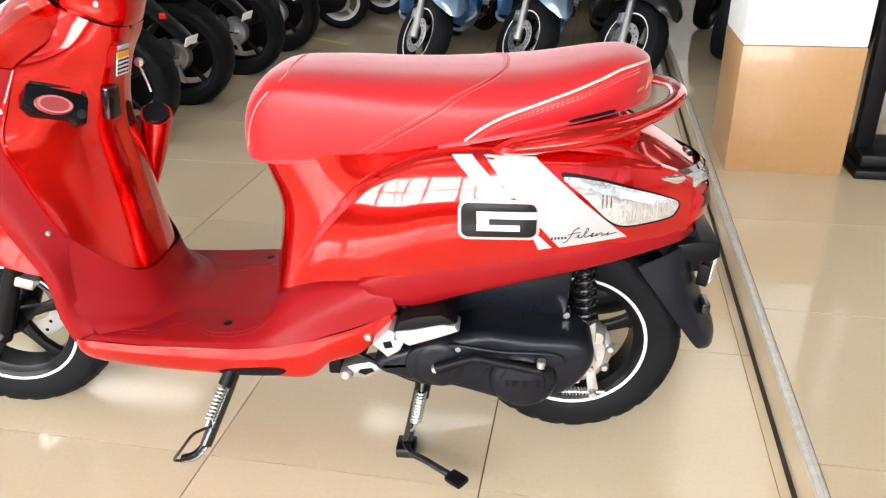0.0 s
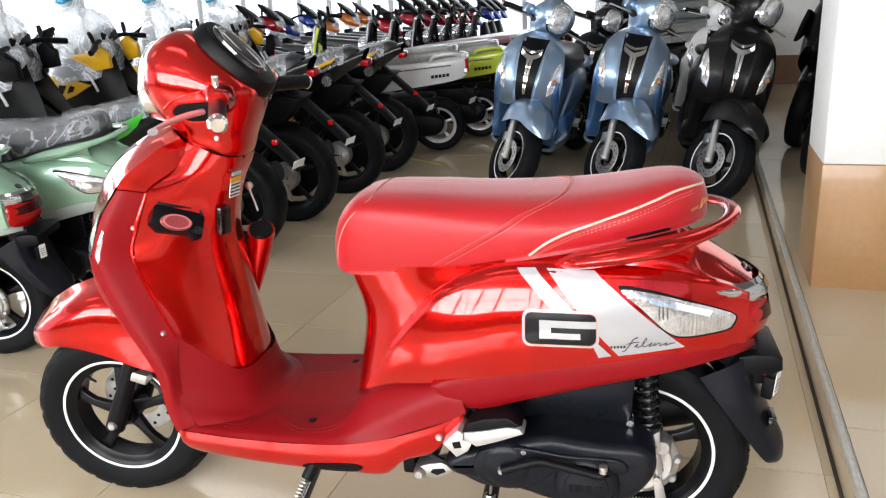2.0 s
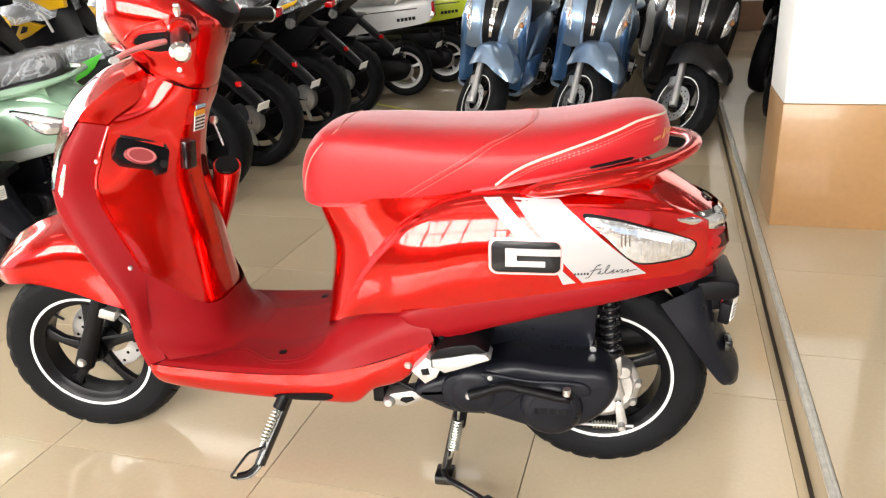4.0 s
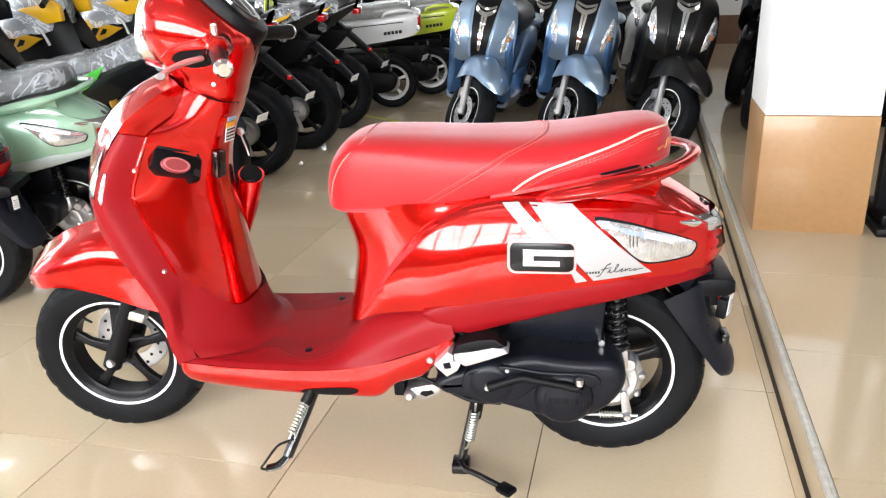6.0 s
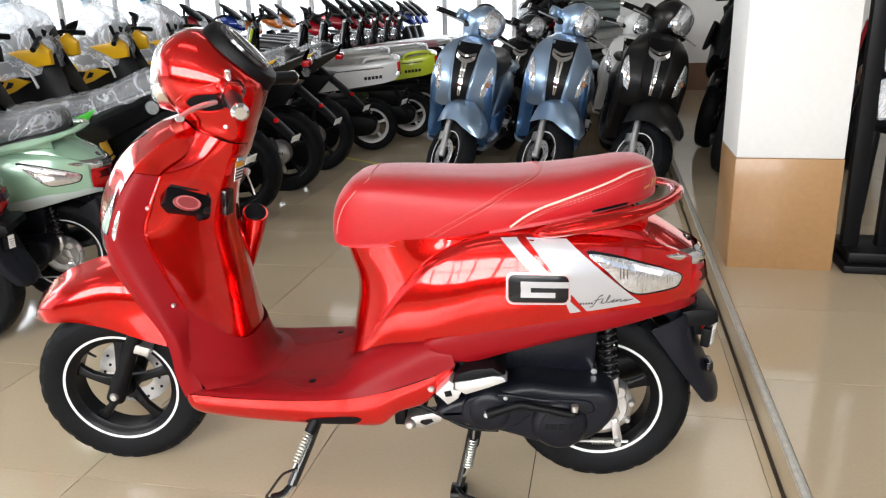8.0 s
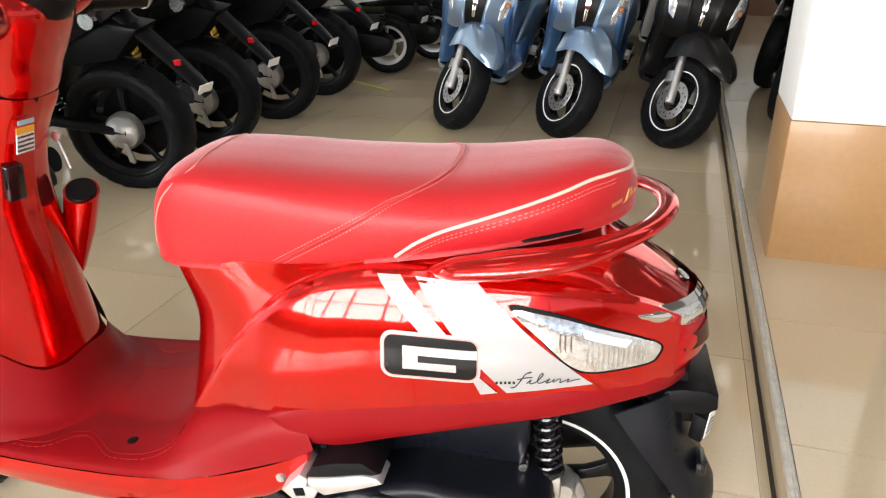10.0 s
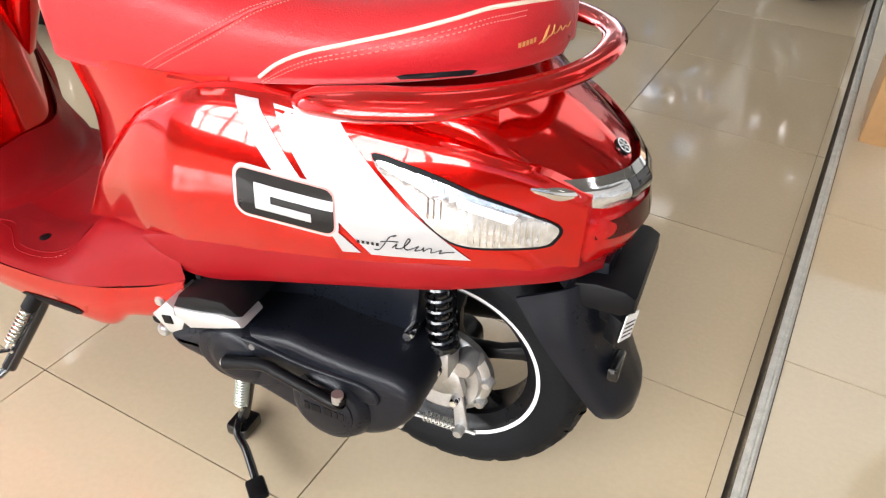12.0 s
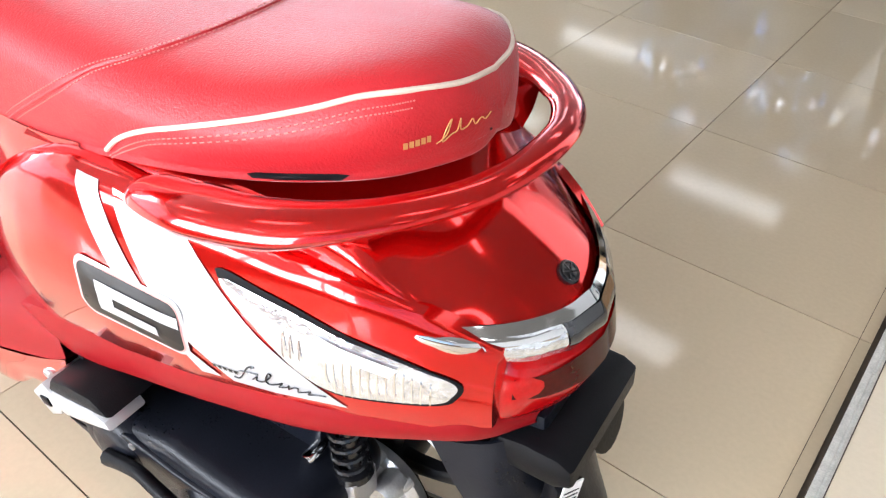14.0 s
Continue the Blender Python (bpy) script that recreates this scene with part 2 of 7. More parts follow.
def loft(rows, nu=24, nv=14, mirror=True, thick=0.0):
    """A smooth skin through rows of control points, mirrored over y = 0."""
    bm = bmesh.new()
    first = np.array([spline(r, nv) for r in rows])
    grid = np.array([spline(first[:, j], nu) for j in range(nv)]).transpose(1, 0, 2)
    sheet(bm, grid)
    if mirror:
        sheet(bm, grid * (1, -1, 1))
    bmesh.ops.remove_doubles(bm, verts=bm.verts, dist=1e-4)
    bmesh.ops.recalc_face_normals(bm, faces=bm.faces)
    if thick:
        bmesh.ops.solidify(bm, geom=bm.faces[:], thickness=thick)
    return bm


def rings(bm, loops):
    """A closed skin through rings of points, capped at both ends."""
    vs = sheet(bm, loops, closed=True)
    for loop in (vs[0], vs[-1]):
        c = bm.verts.new(sum((v.co for v in loop), Vector()) / len(loop))
        for j in range(len(loop)):
            bm.faces.new((loop[j], loop[(j + 1) % len(loop)], c))
    bmesh.ops.recalc_face_normals(bm, faces=bm.faces)
    return bm


def oval(c, ax, ay, a, b, n=20, power=2.0):
    c, ax, ay = Vector(c), Vector(ax), Vector(ay)
    out = []
    for i in range(n):
        t = 2 * math.pi * i / n
        x, y = math.cos(t), math.sin(t)
        out.append(c + ax * a * math.copysign(abs(x) ** (2 / power), x) + ay * b * math.copysign(abs(y) ** (2 / power), y))
    return out


def sweep(pts, radius, n=10, steps=0, flat=1.0, up=(0, 0, 1), bm=None):
    """A rod along a curve; radius one number or one for each control point; flat squeezes it along up."""
    bm = bm or bmesh.new()
    steps = steps or (len(pts) - 1) * 6 + 1 if len(pts) > 2 else 2
    line = spline(pts, steps)
    rr = np.interp(np.linspace(0, 1, steps), np.linspace(0, 1, len(pts)), radius) if np.ndim(radius) else [radius] * steps
    loops = []
    for i, p in enumerate(line):
        d = Vector(line[min(i + 1, steps - 1)] - line[max(i - 1, 0)]).normalized()
        side = d.cross(Vector(up))
        if side.length < 1e-3:
            side = d.cross(Vector((1, 0, 0)))
        side.normalize()
        loops.append(oval(p, side, side.cross(d), rr[i], rr[i] * flat, n))
    return rings(bm, loops)


def turned(profile, centre, n=40, bm=None, axis="y"):
    """A body of revolution about an axis along y (or x, z): profile of (radius, along)."""
    bm = bm or bmesh.new()
    c = Vector(centre)
    grid = []
    for r, a in profile:
        row = []
        for i in range(n):
            t = 2 * math.pi * i / n
            p, q = r * math.cos(t), r * math.sin(t)
            row.append(c + Vector({"y": (p, a, q), "x": (a, p, q), "z": (p, q, a)}[axis]))
        grid.append(row)
    sheet(bm, grid, closed=True)
    bmesh.ops.remove_doubles(bm, verts=bm.verts, dist=1e-5)
    bmesh.ops.recalc_face_normals(bm, faces=bm.faces)
    return bm


def slab(outline, y0, y1, bevel=0.0, smooth=0, segments=2):
    """A plate with an outline in x and z, from y0 to y1, its edges rounded."""
    bm = bmesh.new()
    pts = [tuple(p) for p in (spline(outline, smooth, True) if smooth else outline)]
    a, b = [bm.verts.new((x, y0, z)) for x, z in pts], [bm.verts.new((x, y1, z)) for x, z in pts]
    n = len(pts)
    for j in range(n):
        bm.faces.new((a[j], a[(j + 1) % n], b[(j + 1) % n], b[j]))
    fa, fb = bm.faces.new(a), bm.faces.new(b)
    bmesh.ops.recalc_face_normals(bm, faces=bm.faces)
    if bevel:
        bmesh.ops.bevel(bm, geom=list({*fa.edges, *fb.edges}), offset=bevel, segments=segments, affect="EDGES", profile=0.5)
    return bm


def block(x0, x1, y0, y1, z0, z1, bevel=0.0, bm=None, segments=2):
    fresh = bmesh.new()
    bmesh.ops.create_cube(fresh, size=1)
    for v in fresh.verts:
        v.co = ((x0 + x1) / 2 + v.co.x * (x1 - x0), (y0 + y1) / 2 + v.co.y * (y1 - y0), (z0 + z1) / 2 + v.co.z * (z1 - z0))
    if bevel:
        bmesh.ops.bevel(fresh, geom=fresh.edges[:], offset=bevel, segments=segments, affect="EDGES", profile=0.5)
    if bm is None:
        return fresh
    return join(bm, fresh)


def join(bm, other):
    me = bpy.data.meshes.new("joining")
    other.to_mesh(me)
    other.free()
    bm.from_mesh(me)
    bpy.data.meshes.remove(me)
    return bm


def moved(bm, m):
    bmesh.ops.transform(bm, matrix=m, verts=bm.verts)
    return bm


def coil(a, b, radius, wire, turns, per=12):
    """A coil spring from a to b."""
    a, b = Vector(a), Vector(b)
    d = (b - a).normalized()
    s = d.cross(Vector((0, 1, 0.01))).normalized()
    q = d.cross(s)
    pts = [a + (b - a) * (i / (turns * per)) + (s * math.cos(2 * math.pi * i / per) + q * math.sin(2 * math.pi * i / per)) * radius for i in range(turns * per + 1)]
    return sweep(pts, wire, 6, len(pts))


def onto(skin, x, z, off, side=-1):
    """The point of a skin (a BVH tree) that shows from the side at x, z, lifted by off."""
    hit, normal, _, _ = skin.ray_cast(Vector((x, side * 2.0, z)), Vector((0, -side, 0)))
    if hit is None:
        hit, normal, _, _ = skin.find_nearest(Vector((x, side * 0.2, z)))
    if normal.y * side < 0:
        normal = -normal
    return hit + normal * off


def draped(skin, outline, off, side=-1, rings_n=5, smooth=0, crown=0.0, rim=0.0):
    """A film or lens with an outline in x and z, laid on a skin; crown lifts its middle; rim turns its edge down."""
    bm = bmesh.new()
    pts = spline(outline, smooth, True) if smooth else np.array(outline, float)
    c = pts.mean(0)
    loops = []
    for k in range(rings_n + 1):
        s = k / rings_n
        loops.append([onto(skin, *(c + (p - c) * max(s, 1e-3)), off + crown * (1 - s * s), side) for p in pts])
    if rim:
        loops.append([onto(skin, *p, off - rim, side) for p in pts])
    sheet(bm, loops, closed=True)
    bmesh.ops.remove_doubles(bm, verts=bm.verts, dist=1e-5)
    bmesh.ops.recalc_face_normals(bm, faces=bm.faces)
    return bm


def dense(a, b, c, d, n, m):
    """A grid of n by m points over the four corners, as (x, z)."""
    a, b, c, d = (np.array(p, float) for p in (a, b, c, d))
    return [[(a * (1 - u) + b * u) * (1 - v) + (d * (1 - u) + c * u) * v for u in np.linspace(0, 1, n)] for v in np.linspace(0, 1, m)]


def band(skin, corners, off, side=-1, n=6, m=14):
    bm = bmesh.new()
    sheet(bm, [[onto(skin, *p, off, side) for p in row] for row in dense(*corners, n, m)])
    bmesh.ops.recalc_face_normals(bm, faces=bm.faces)
    return bm


def skin_of(bm):
    return BVHTree.FromBMesh(bm)

# ---- the hall ----
HIGH = 3.7


def wall(name, u0, u1, v0, v1, z0, z1, material, label, kind="structure"):
    ob = part(name, block(u0, u1, v0, v1, z0, z1), material, None, label, smooth=False)
    ob.matrix_world = GRID
    return tagged(ob, label, "wall", kind=kind)


def hall():
    base = part("floor", block(-8.0, 0.616, -6.0, 12.5, -0.12, -0.006), GROUT, None, smooth=False)
    base.matrix_world = GRID
    tagged(base, "glossy beige porcelain tile floor with thin dark joints", "floor", kind="structure")
    stage = part("floor_raised", block(0.616, 7.5, -6.0, 12.5, -0.12, 0.094), GROUT, None, smooth=False)
    stage.matrix_world = GRID
    tagged(stage, "low raised floor of polished beige tiles with a metal edge", "floor", kind="structure")
    riser = part("step_face", block(0.608, 0.616, -6.0, 12.5, 0.006, 0.088), TILE, None, smooth=False)
    riser.matrix_world = GRID
    tagged(riser, "pale tiled face of the low step", "step", kind="structure")
    nose = part("trim", slab([(0.6065, 0.090), (0.6065, 0.101), (0.611, 0.1035), (0.617, 0.1035), (0.619, 0.1015), (0.623, 0.1035), (0.628, 0.101), (0.628, 0.09)], -6.0, 12.5, 0.0), METAL_TRIM, None)
    nose.matrix_world = GRID
    tagged(nose, "worn ribbed aluminium nosing along the step", "trim", kind="structure")
    top = part("ceiling", block(-8.0, 7.5, -6.0, 12.5, HIGH, HIGH + 0.1), CEILING, None, smooth=False)
    top.matrix_world = GRID
    tagged(top, "plain grey ceiling", "ceiling", kind="structure")
    wall("wall_east", 7.5, 7.7, -6.0, 12.5, -0.1, HIGH, WALL, "plain white wall")
    wall("wall_north", -0.5, 7.5, 9.6, 9.8, -0.1, HIGH, WALL, "plain white wall with a shutter")
    wall("wall_north_upper", -8.0, -0.5, 12.3, 12.5, 2.9, HIGH, WALL, "white wall above the windows")
    wall("wall_return", -0.7, -0.5, 9.6, 12.5, -0.1, HIGH, WALL, "plain white wall end")
    wall("wall_west", -8.0, -7.8, -6.0, 12.5, 3.0, HIGH, WALL, "white wall above the windows")
    wall("wall_south", -8.0, 7.5, -5.2, -5.0, 3.35, HIGH, WALL, "white wall above the open shopfront")
    # Unseen low wall, added so the body sides mirror something dark.
    wall("added_low_wall", -8.0, 7.5, -5.2, -5.0, -0.1, 1.1, BROWN, "unseen brown low wall, added for dark reflections")
    outside = part("backdrop", block(-14.0, -13.9, -9, 20, -1, 7), DAYLIGHT, None, smooth=False)
    join_b = part("backdrop", block(-14.0, 2.0, 18.0, 18.1, -1, 7), DAYLIGHT, None, smooth=False)
    for ob in (outside, join_b):
        ob.matrix_world = GRID
        tagged(ob, "bright hazy daylight outside the windows", "backdrop", kind="structure")
    yard = part("ground", block(-40, 40, -40, 40, -0.5, -0.13), ASPHALT, None, smooth=False)
    tagged(yard, "grey asphalt yard outside", "ground", kind="structure")


def window_run(name, along, fixed, start, end, z0, z1, step, label):
    """A run of tall windows: sill, head and uprights as parts."""
    w = thing(name, label, "window", GRID, kind="structure")

    def bar(n, a0, a1, b0, b1, t=0.035):
        if along == "u":
            part(n, block(a0, a1, fixed - t, fixed + t, b0, b1, 0.006), FRAME_WHITE, w)
        else:
            part(n, block(fixed - t, fixed + t, a0, a1, b0, b1, 0.006), FRAME_WHITE, w)

    bar("window_sill", start, end, z0 - 0.06, z0)
    bar("window_head", start, end, z1, z1 + 0.06)
    x = start
    while x <= end:
        bar("mullion", x - 0.04, x + 0.04, z0, z1, 0.03)
        x += step
    bar("transom", start, end, 2.1, 2.16, 0.025)
    return w


hall()
window_run("window_1", "v", -7.85, -5.9, 12.2, 0.1, 2.95, 1.35, "tall white framed windows, bright daylight behind")
window_run("window_2", "u", 12.35, -7.7, -0.8, 0.1, 2.85, 0.62, "white framed windows with narrow uprights, bright daylight behind")
window_run("window_3", "u", -5.1, -7.7, 7.4, 1.16, 3.29, 0.9, "open shopfront with white uprights")


def pillar():
    p = thing("pillar", "square white pillar with a tan painted lower part", "pillar", GRID @ pose(0.665, 1.755, 0.1), kind="structure")
    part("lower_face", block(-0.002, 0.418, -0.002, 0.422, -0.01, 0.475, 0.006), TAN, p, "tan painted band with small chips")
    part("upper_face", block(0, 0.416, 0, 0.42, 0.475, HIGH - 0.1, 0.006), WALL, p, "white painted")


pillar()


def back_wall():
    w = thing("wall_stub", "white wall with a brown skirting band", "wall", GRID @ pose(0.26, 9.19, 0.09), kind="structure")
    part("upper_face", block(0, 3.0, 0, 0.2, 0.36, HIGH - 0.1), WALL, w)
    part("skirting", block(-0.004, 3.0, -0.004, 0.2, 0, 0.36), BROWN, w, "brown painted band")
    s = thing("shutter", "closed grey green roller shutter", "shutter", GRID @ pose(-0.45, 9.5, 0.0), kind="structure")
    for k in range(26):
        part("slat", block(0, 2.9, -0.02, 0.02, 0.04 + k * 0.11, 0.14 + k * 0.11, 0.015), SHUTTER, s)


back_wall()


def ceiling_lights():
    """Rows of long flat fittings under the ceiling."""
    first = None
    for v in (-3.2, -0.6, 2.0, 4.6, 7.2, 9.8):
        for u in (-4.2, -1.2, 1.8, 4.8):
            if v > 9 and u > -1:
                continue
            m = GRID @ pose(u, v, HIGH)
            if first:
                copy_thing(first, m)
                continue
            first = thing("ceiling_light", "white ceiling light with a frosted diffuser, switched on", "ceiling light", m, "ceiling lights")
            part("housing", block(-0.64, 0.64, -0.18, 0.18, -0.05, 0.0, 0.008), FRAME_WHITE, first)
            part("diffuser", block(-0.61, 0.61, -0.15, 0.15, -0.075, -0.045, 0.01), TUBE, first, "frosted diffuser, lit")


ceiling_lights()

# ---- the scooters ----
AXLE_F, AXLE_R, TYRE = -1.273, 0.008, 0.233
RAKE = Vector((0.41, 0, 0.912))


def wheel(parent, cx, cz, m, line=WHITE_LINE, rim=RIM_BLACK, disc=True, width=0.055, radius=TYRE, spokes=5, tread=True, holes=False, grooves=False):
    """Tyre, rim, hub and spokes; m turns a steered wheel."""
    w, r = width, radius
    prof = [(r - 0.088, -w * 0.70), (r - 0.076, -w * 0.84), (r - 0.066, -w * 0.90), (r - 0.052, -w * 0.98), (r - 0.034, -w), (r - 0.030, -w * 0.985), (r - 0.014, -w * 0.84), (r - 0.005, -w * 0.52), (r, 0)]
    prof = prof + [(a, -b) for a, b in prof[-2::-1]]
    n = 144
    bm = bmesh.new()
    grid = []
    for k, (rr, a) in enumerate(prof):
        row = []
        for i in range(n):
            t = 2 * math.pi * i / n
            cut = 0.0045 if tread and k in (6, 7, 9, 10) and (i + (3 if k in (7, 9) else 1)) % 6 == 0 else 0
            row.append((cx + (rr - cut) * math.cos(t), a, cz + (rr - cut) * math.sin(t)))
        grid.append(row)
    sheet(bm, grid, closed=True)
    bmesh.ops.recalc_face_normals(bm, faces=bm.faces)
    g = thing_part("wheel", parent)
    part("tyre", moved(bm, m), RUBBER, g, "black rubber", sharp=30)
    q = r - 0.081
    lip = [(q - 0.022, -w * 0.5), (q - 0.012, -w * 0.62), (q - 0.004, -w * 0.78), (q, -w * 0.8), (q + 0.004, -w * 0.74), (q, -w * 0.6), (q - 0.016, -w * 0.2), (q - 0.018, 0)]
    lip = lip + [(a, -b) for a, b in lip[-2::-1]]
    bm = turned(lip + [lip[0]], (cx, 0, cz), 72)
    part("rim", moved(bm, m), rim, g)
    for s in (-1, 1):
        bm = turned([(q - 0.002, s * w * 0.815), (q + 0.001, s * w * 0.838), (q + 0.0046, s * w * 0.838), (q + 0.0052, s * w * 0.80)], (cx, 0, cz), 72)
        part("rim_line", moved(bm, m), line, g, "thin white line")
    bm = turned([(0, -0.04), (0.03, -0.04), (0.034, -0.03), (0.034, 0.03), (0.03, 0.04), (0, 0.04)], (cx, 0, cz), 28)
    part("hub", moved(bm, m), rim, g)
    for k in range(spokes):
        a = 2 * math.pi * (k + 0.28) / spokes
        d, e = Vector((math.cos(a), 0, math.sin(a))), Vector((-math.sin(a), 0, math.cos(a)))
        c = Vector((cx, 0, cz))
        bm = bmesh.new()
        loops = [oval(c + d * rr + e * sh + Vector((0, yy, 0)), e, (0, 1, 0), ww, 0.011, 10, 3.5) for rr, sh, ww, yy in ((0.020, 0, 0.020, -0.012), (0.05, 0.001, 0.014, -0.016), (0.085, -0.002, 0.011, -0.016), (q - 0.035, -0.006, 0.014, -0.010), (q - 0.018, -0.009, 0.022, -0.007), (q - 0.008, -0.011, 0.034, -0.006))]
        part("spoke", moved(rings(bm, loops), m), rim, g)
    if grooves:
        part("valve_stem", moved(sweep([(cx - 0.092, -0.02, cz + 0.108), (cx - 0.080, -0.024, cz + 0.098), (cx - 0.060, -0.028, cz + 0.088)], [0.005, 0.004, 0.003], 8), m), BLACK, g, "black valve stem")
        # Near-black strips on the tread, coloured for the shade inside its grooves.
        for k in range(30):
            for side in (-1, 1):
                a0 = 2 * math.pi * (k + (0.5 if side > 0 else 0)) / 30
                pts = []
                for step, (rr, yy) in enumerate(((r - 0.0012, 0.10), (r - 0.0036, 0.36), (r - 0.0082, 0.57), (r - 0.0158, 0.785), (r - 0.023, 0.895))):
                    a = a0 + 0.035 * step
                    pts.append((cx + rr * math.cos(a), side * yy * w, cz + rr * math.sin(a)))
                part("tread_shade", moved(sweep(pts, [0.001, 0.0022, 0.0024, 0.0022, 0.001], 6, 9), m), GROOVE_SHADE, g)
    if disc:
        bm = turned([(0.055, 0.052), (0.098, 0.052), (0.1, 0.054), (0.098, 0.056), (0.055, 0.056)], (cx, 0, cz), 48)
        dk = part("brake_disc", moved(bm, m), STEEL, g, "steel disc drilled with holes")
        if holes:
            me = bpy.data.meshes.new("drill_hole")
            hole = turned([(0, 0.0505), (0.0045, 0.0505), (0.0045, 0.0575), (0, 0.0575)], (0, 0, 0), 8)
            hole.to_mesh(me)
            hole.free()
            me.materials.append(BLACK)
            for k in range(20):
                a, rr = 2 * math.pi * k / 20, 0.07 if k % 2 else 0.085
                h = new("drill_hole", me)
                h.parent = dk
                h.matrix_basis = m @ Matrix.Translation((cx + rr * math.cos(a), 0, cz + rr * math.sin(a)))
    return g


def half(bm, side):
    """A copy of the half of a mirrored skin that lies on one side."""
    me = bpy.data.meshes.new("half")
    bm.to_mesh(me)
    out = bmesh.new()
    out.from_mesh(me)
    bpy.data.meshes.remove(me)
    bmesh.ops.delete(out, geom=[f for f in out.faces if f.calc_center_median().y * side < 0], context="FACES")
    return out


def thing_part(name, parent):
    ob = new(name)
    ob.parent = parent
    return ob


def bar_text(parent, frame_m, w, h, n, material, name="lettering"):
    """A line of plain bars where writing cannot be read; x and y of the frame run along and up."""
    bm = bmesh.new()
    r = random.Random(n * 7 + 1)
    x = 0.0
    while x < w:
        d = min(w - x, h * (0.4 + r.random() * 0.9))
        join(bm, block(x, x + d * 0.8, 0, h * (0.7 + 0.3 * r.random()), 0, 0.0008))
        x += d + h * 0.15
    return part(name, moved(bm, frame_m), material, parent, smooth=False)


def frame_at(o, along, up):
    """A frame with x along, y up and z out of the surface."""
    a = Vector(along).normalized()
    n = a.cross(Vector(up)).normalized()
    u = n.cross(a)
    m = Matrix((a, u, n)).transposed().to_4x4()
    m.translation = o
    return m


def cowl_dome():
    """The rounded side panels of the rear body, mirrored: a pillow over an outline, its rim standing proud."""
    edge = spline([(-0.566, 0.417), (-0.545, 0.452), (-0.515, 0.506), (-0.469, 0.572), (-0.415, 0.632), (-0.36, 0.671), (-0.30, 0.697), (-0.235, 0.710), (-0.165, 0.714), (-0.09, 0.711), (0.0, 0.703), (0.08, 0.690), (0.15, 0.666), (0.198, 0.640)], 160)
    low_x, low_z = (-0.566, -0.50, -0.446, -0.364, -0.285, -0.18, -0.09, 0.0, 0.08, 0.15, 0.198), (0.416, 0.437, 0.450, 0.468, 0.486, 0.506, 0.520, 0.530, 0.536, 0.538, 0.54)
    rim_y = lambda x: np.interp(x, (-0.566, -0.50, -0.40, -0.25, -0.10, 0.0, 0.08, 0.15, 0.198), (0.150, 0.160, 0.163, 0.163, 0.164, 0.158, 0.145, 0.122, 0.10))
    swell = lambda x: np.interp(x, (-0.566, -0.50, -0.42, -0.33, -0.20, -0.10, 0.0, 0.08, 0.15, 0.198), (0.012, 0.024, 0.041, 0.053, 0.056, 0.049, 0.038, 0.030, 0.024, 0.017))
    xs = np.concatenate([-0.566 + 0.20 * np.linspace(0, 1, 34) ** 1.5, np.linspace(-0.366, 0.198, 48)[1:]])
    grid = []
    for x in xs:
        zt, zb = np.interp(x, edge[:, 0], edge[:, 1]), np.interp(x, low_x, low_z)
        row = []
        for k, t in enumerate(np.linspace(0, 1, 30)):
            z = zb + (zt - zb) * (1 - (1 - t) ** 1.25)
            d = np.hypot(edge[:, 0] - x, edge[:, 1] - z).min()
            full = 0.24 * (1 - (1 - min(d / 0.016, 1.0)) ** 2) + 0.76 * (1 - (1 - min(d / 0.135, 1.0)) ** 2.0)
            tuck = 0.013 * max(0.0, 1 - (z - zb) / 0.11) ** 2 * min(1.0, d / 0.05)
            row.append((x, rim_y(x) + 0.009 + swell(x) * full - tuck, z))
        row.append((x, row[-1][1] - 0.016, zt + 0.0005))
        grid.append(row)
    bm = bmesh.new()
    front = [(x, y - 0.016, z) for x, y, z in grid[0]]
    back = [(x + 0.002, y - 0.016, z) for x, y, z in grid[-1]]
    skin = np.array([front] + grid + [back])
    sheet(bm, skin)
    sheet(bm, skin * (1, -1, 1))
    bmesh.ops.recalc_face_normals(bm, faces=bm.faces)
    return bm


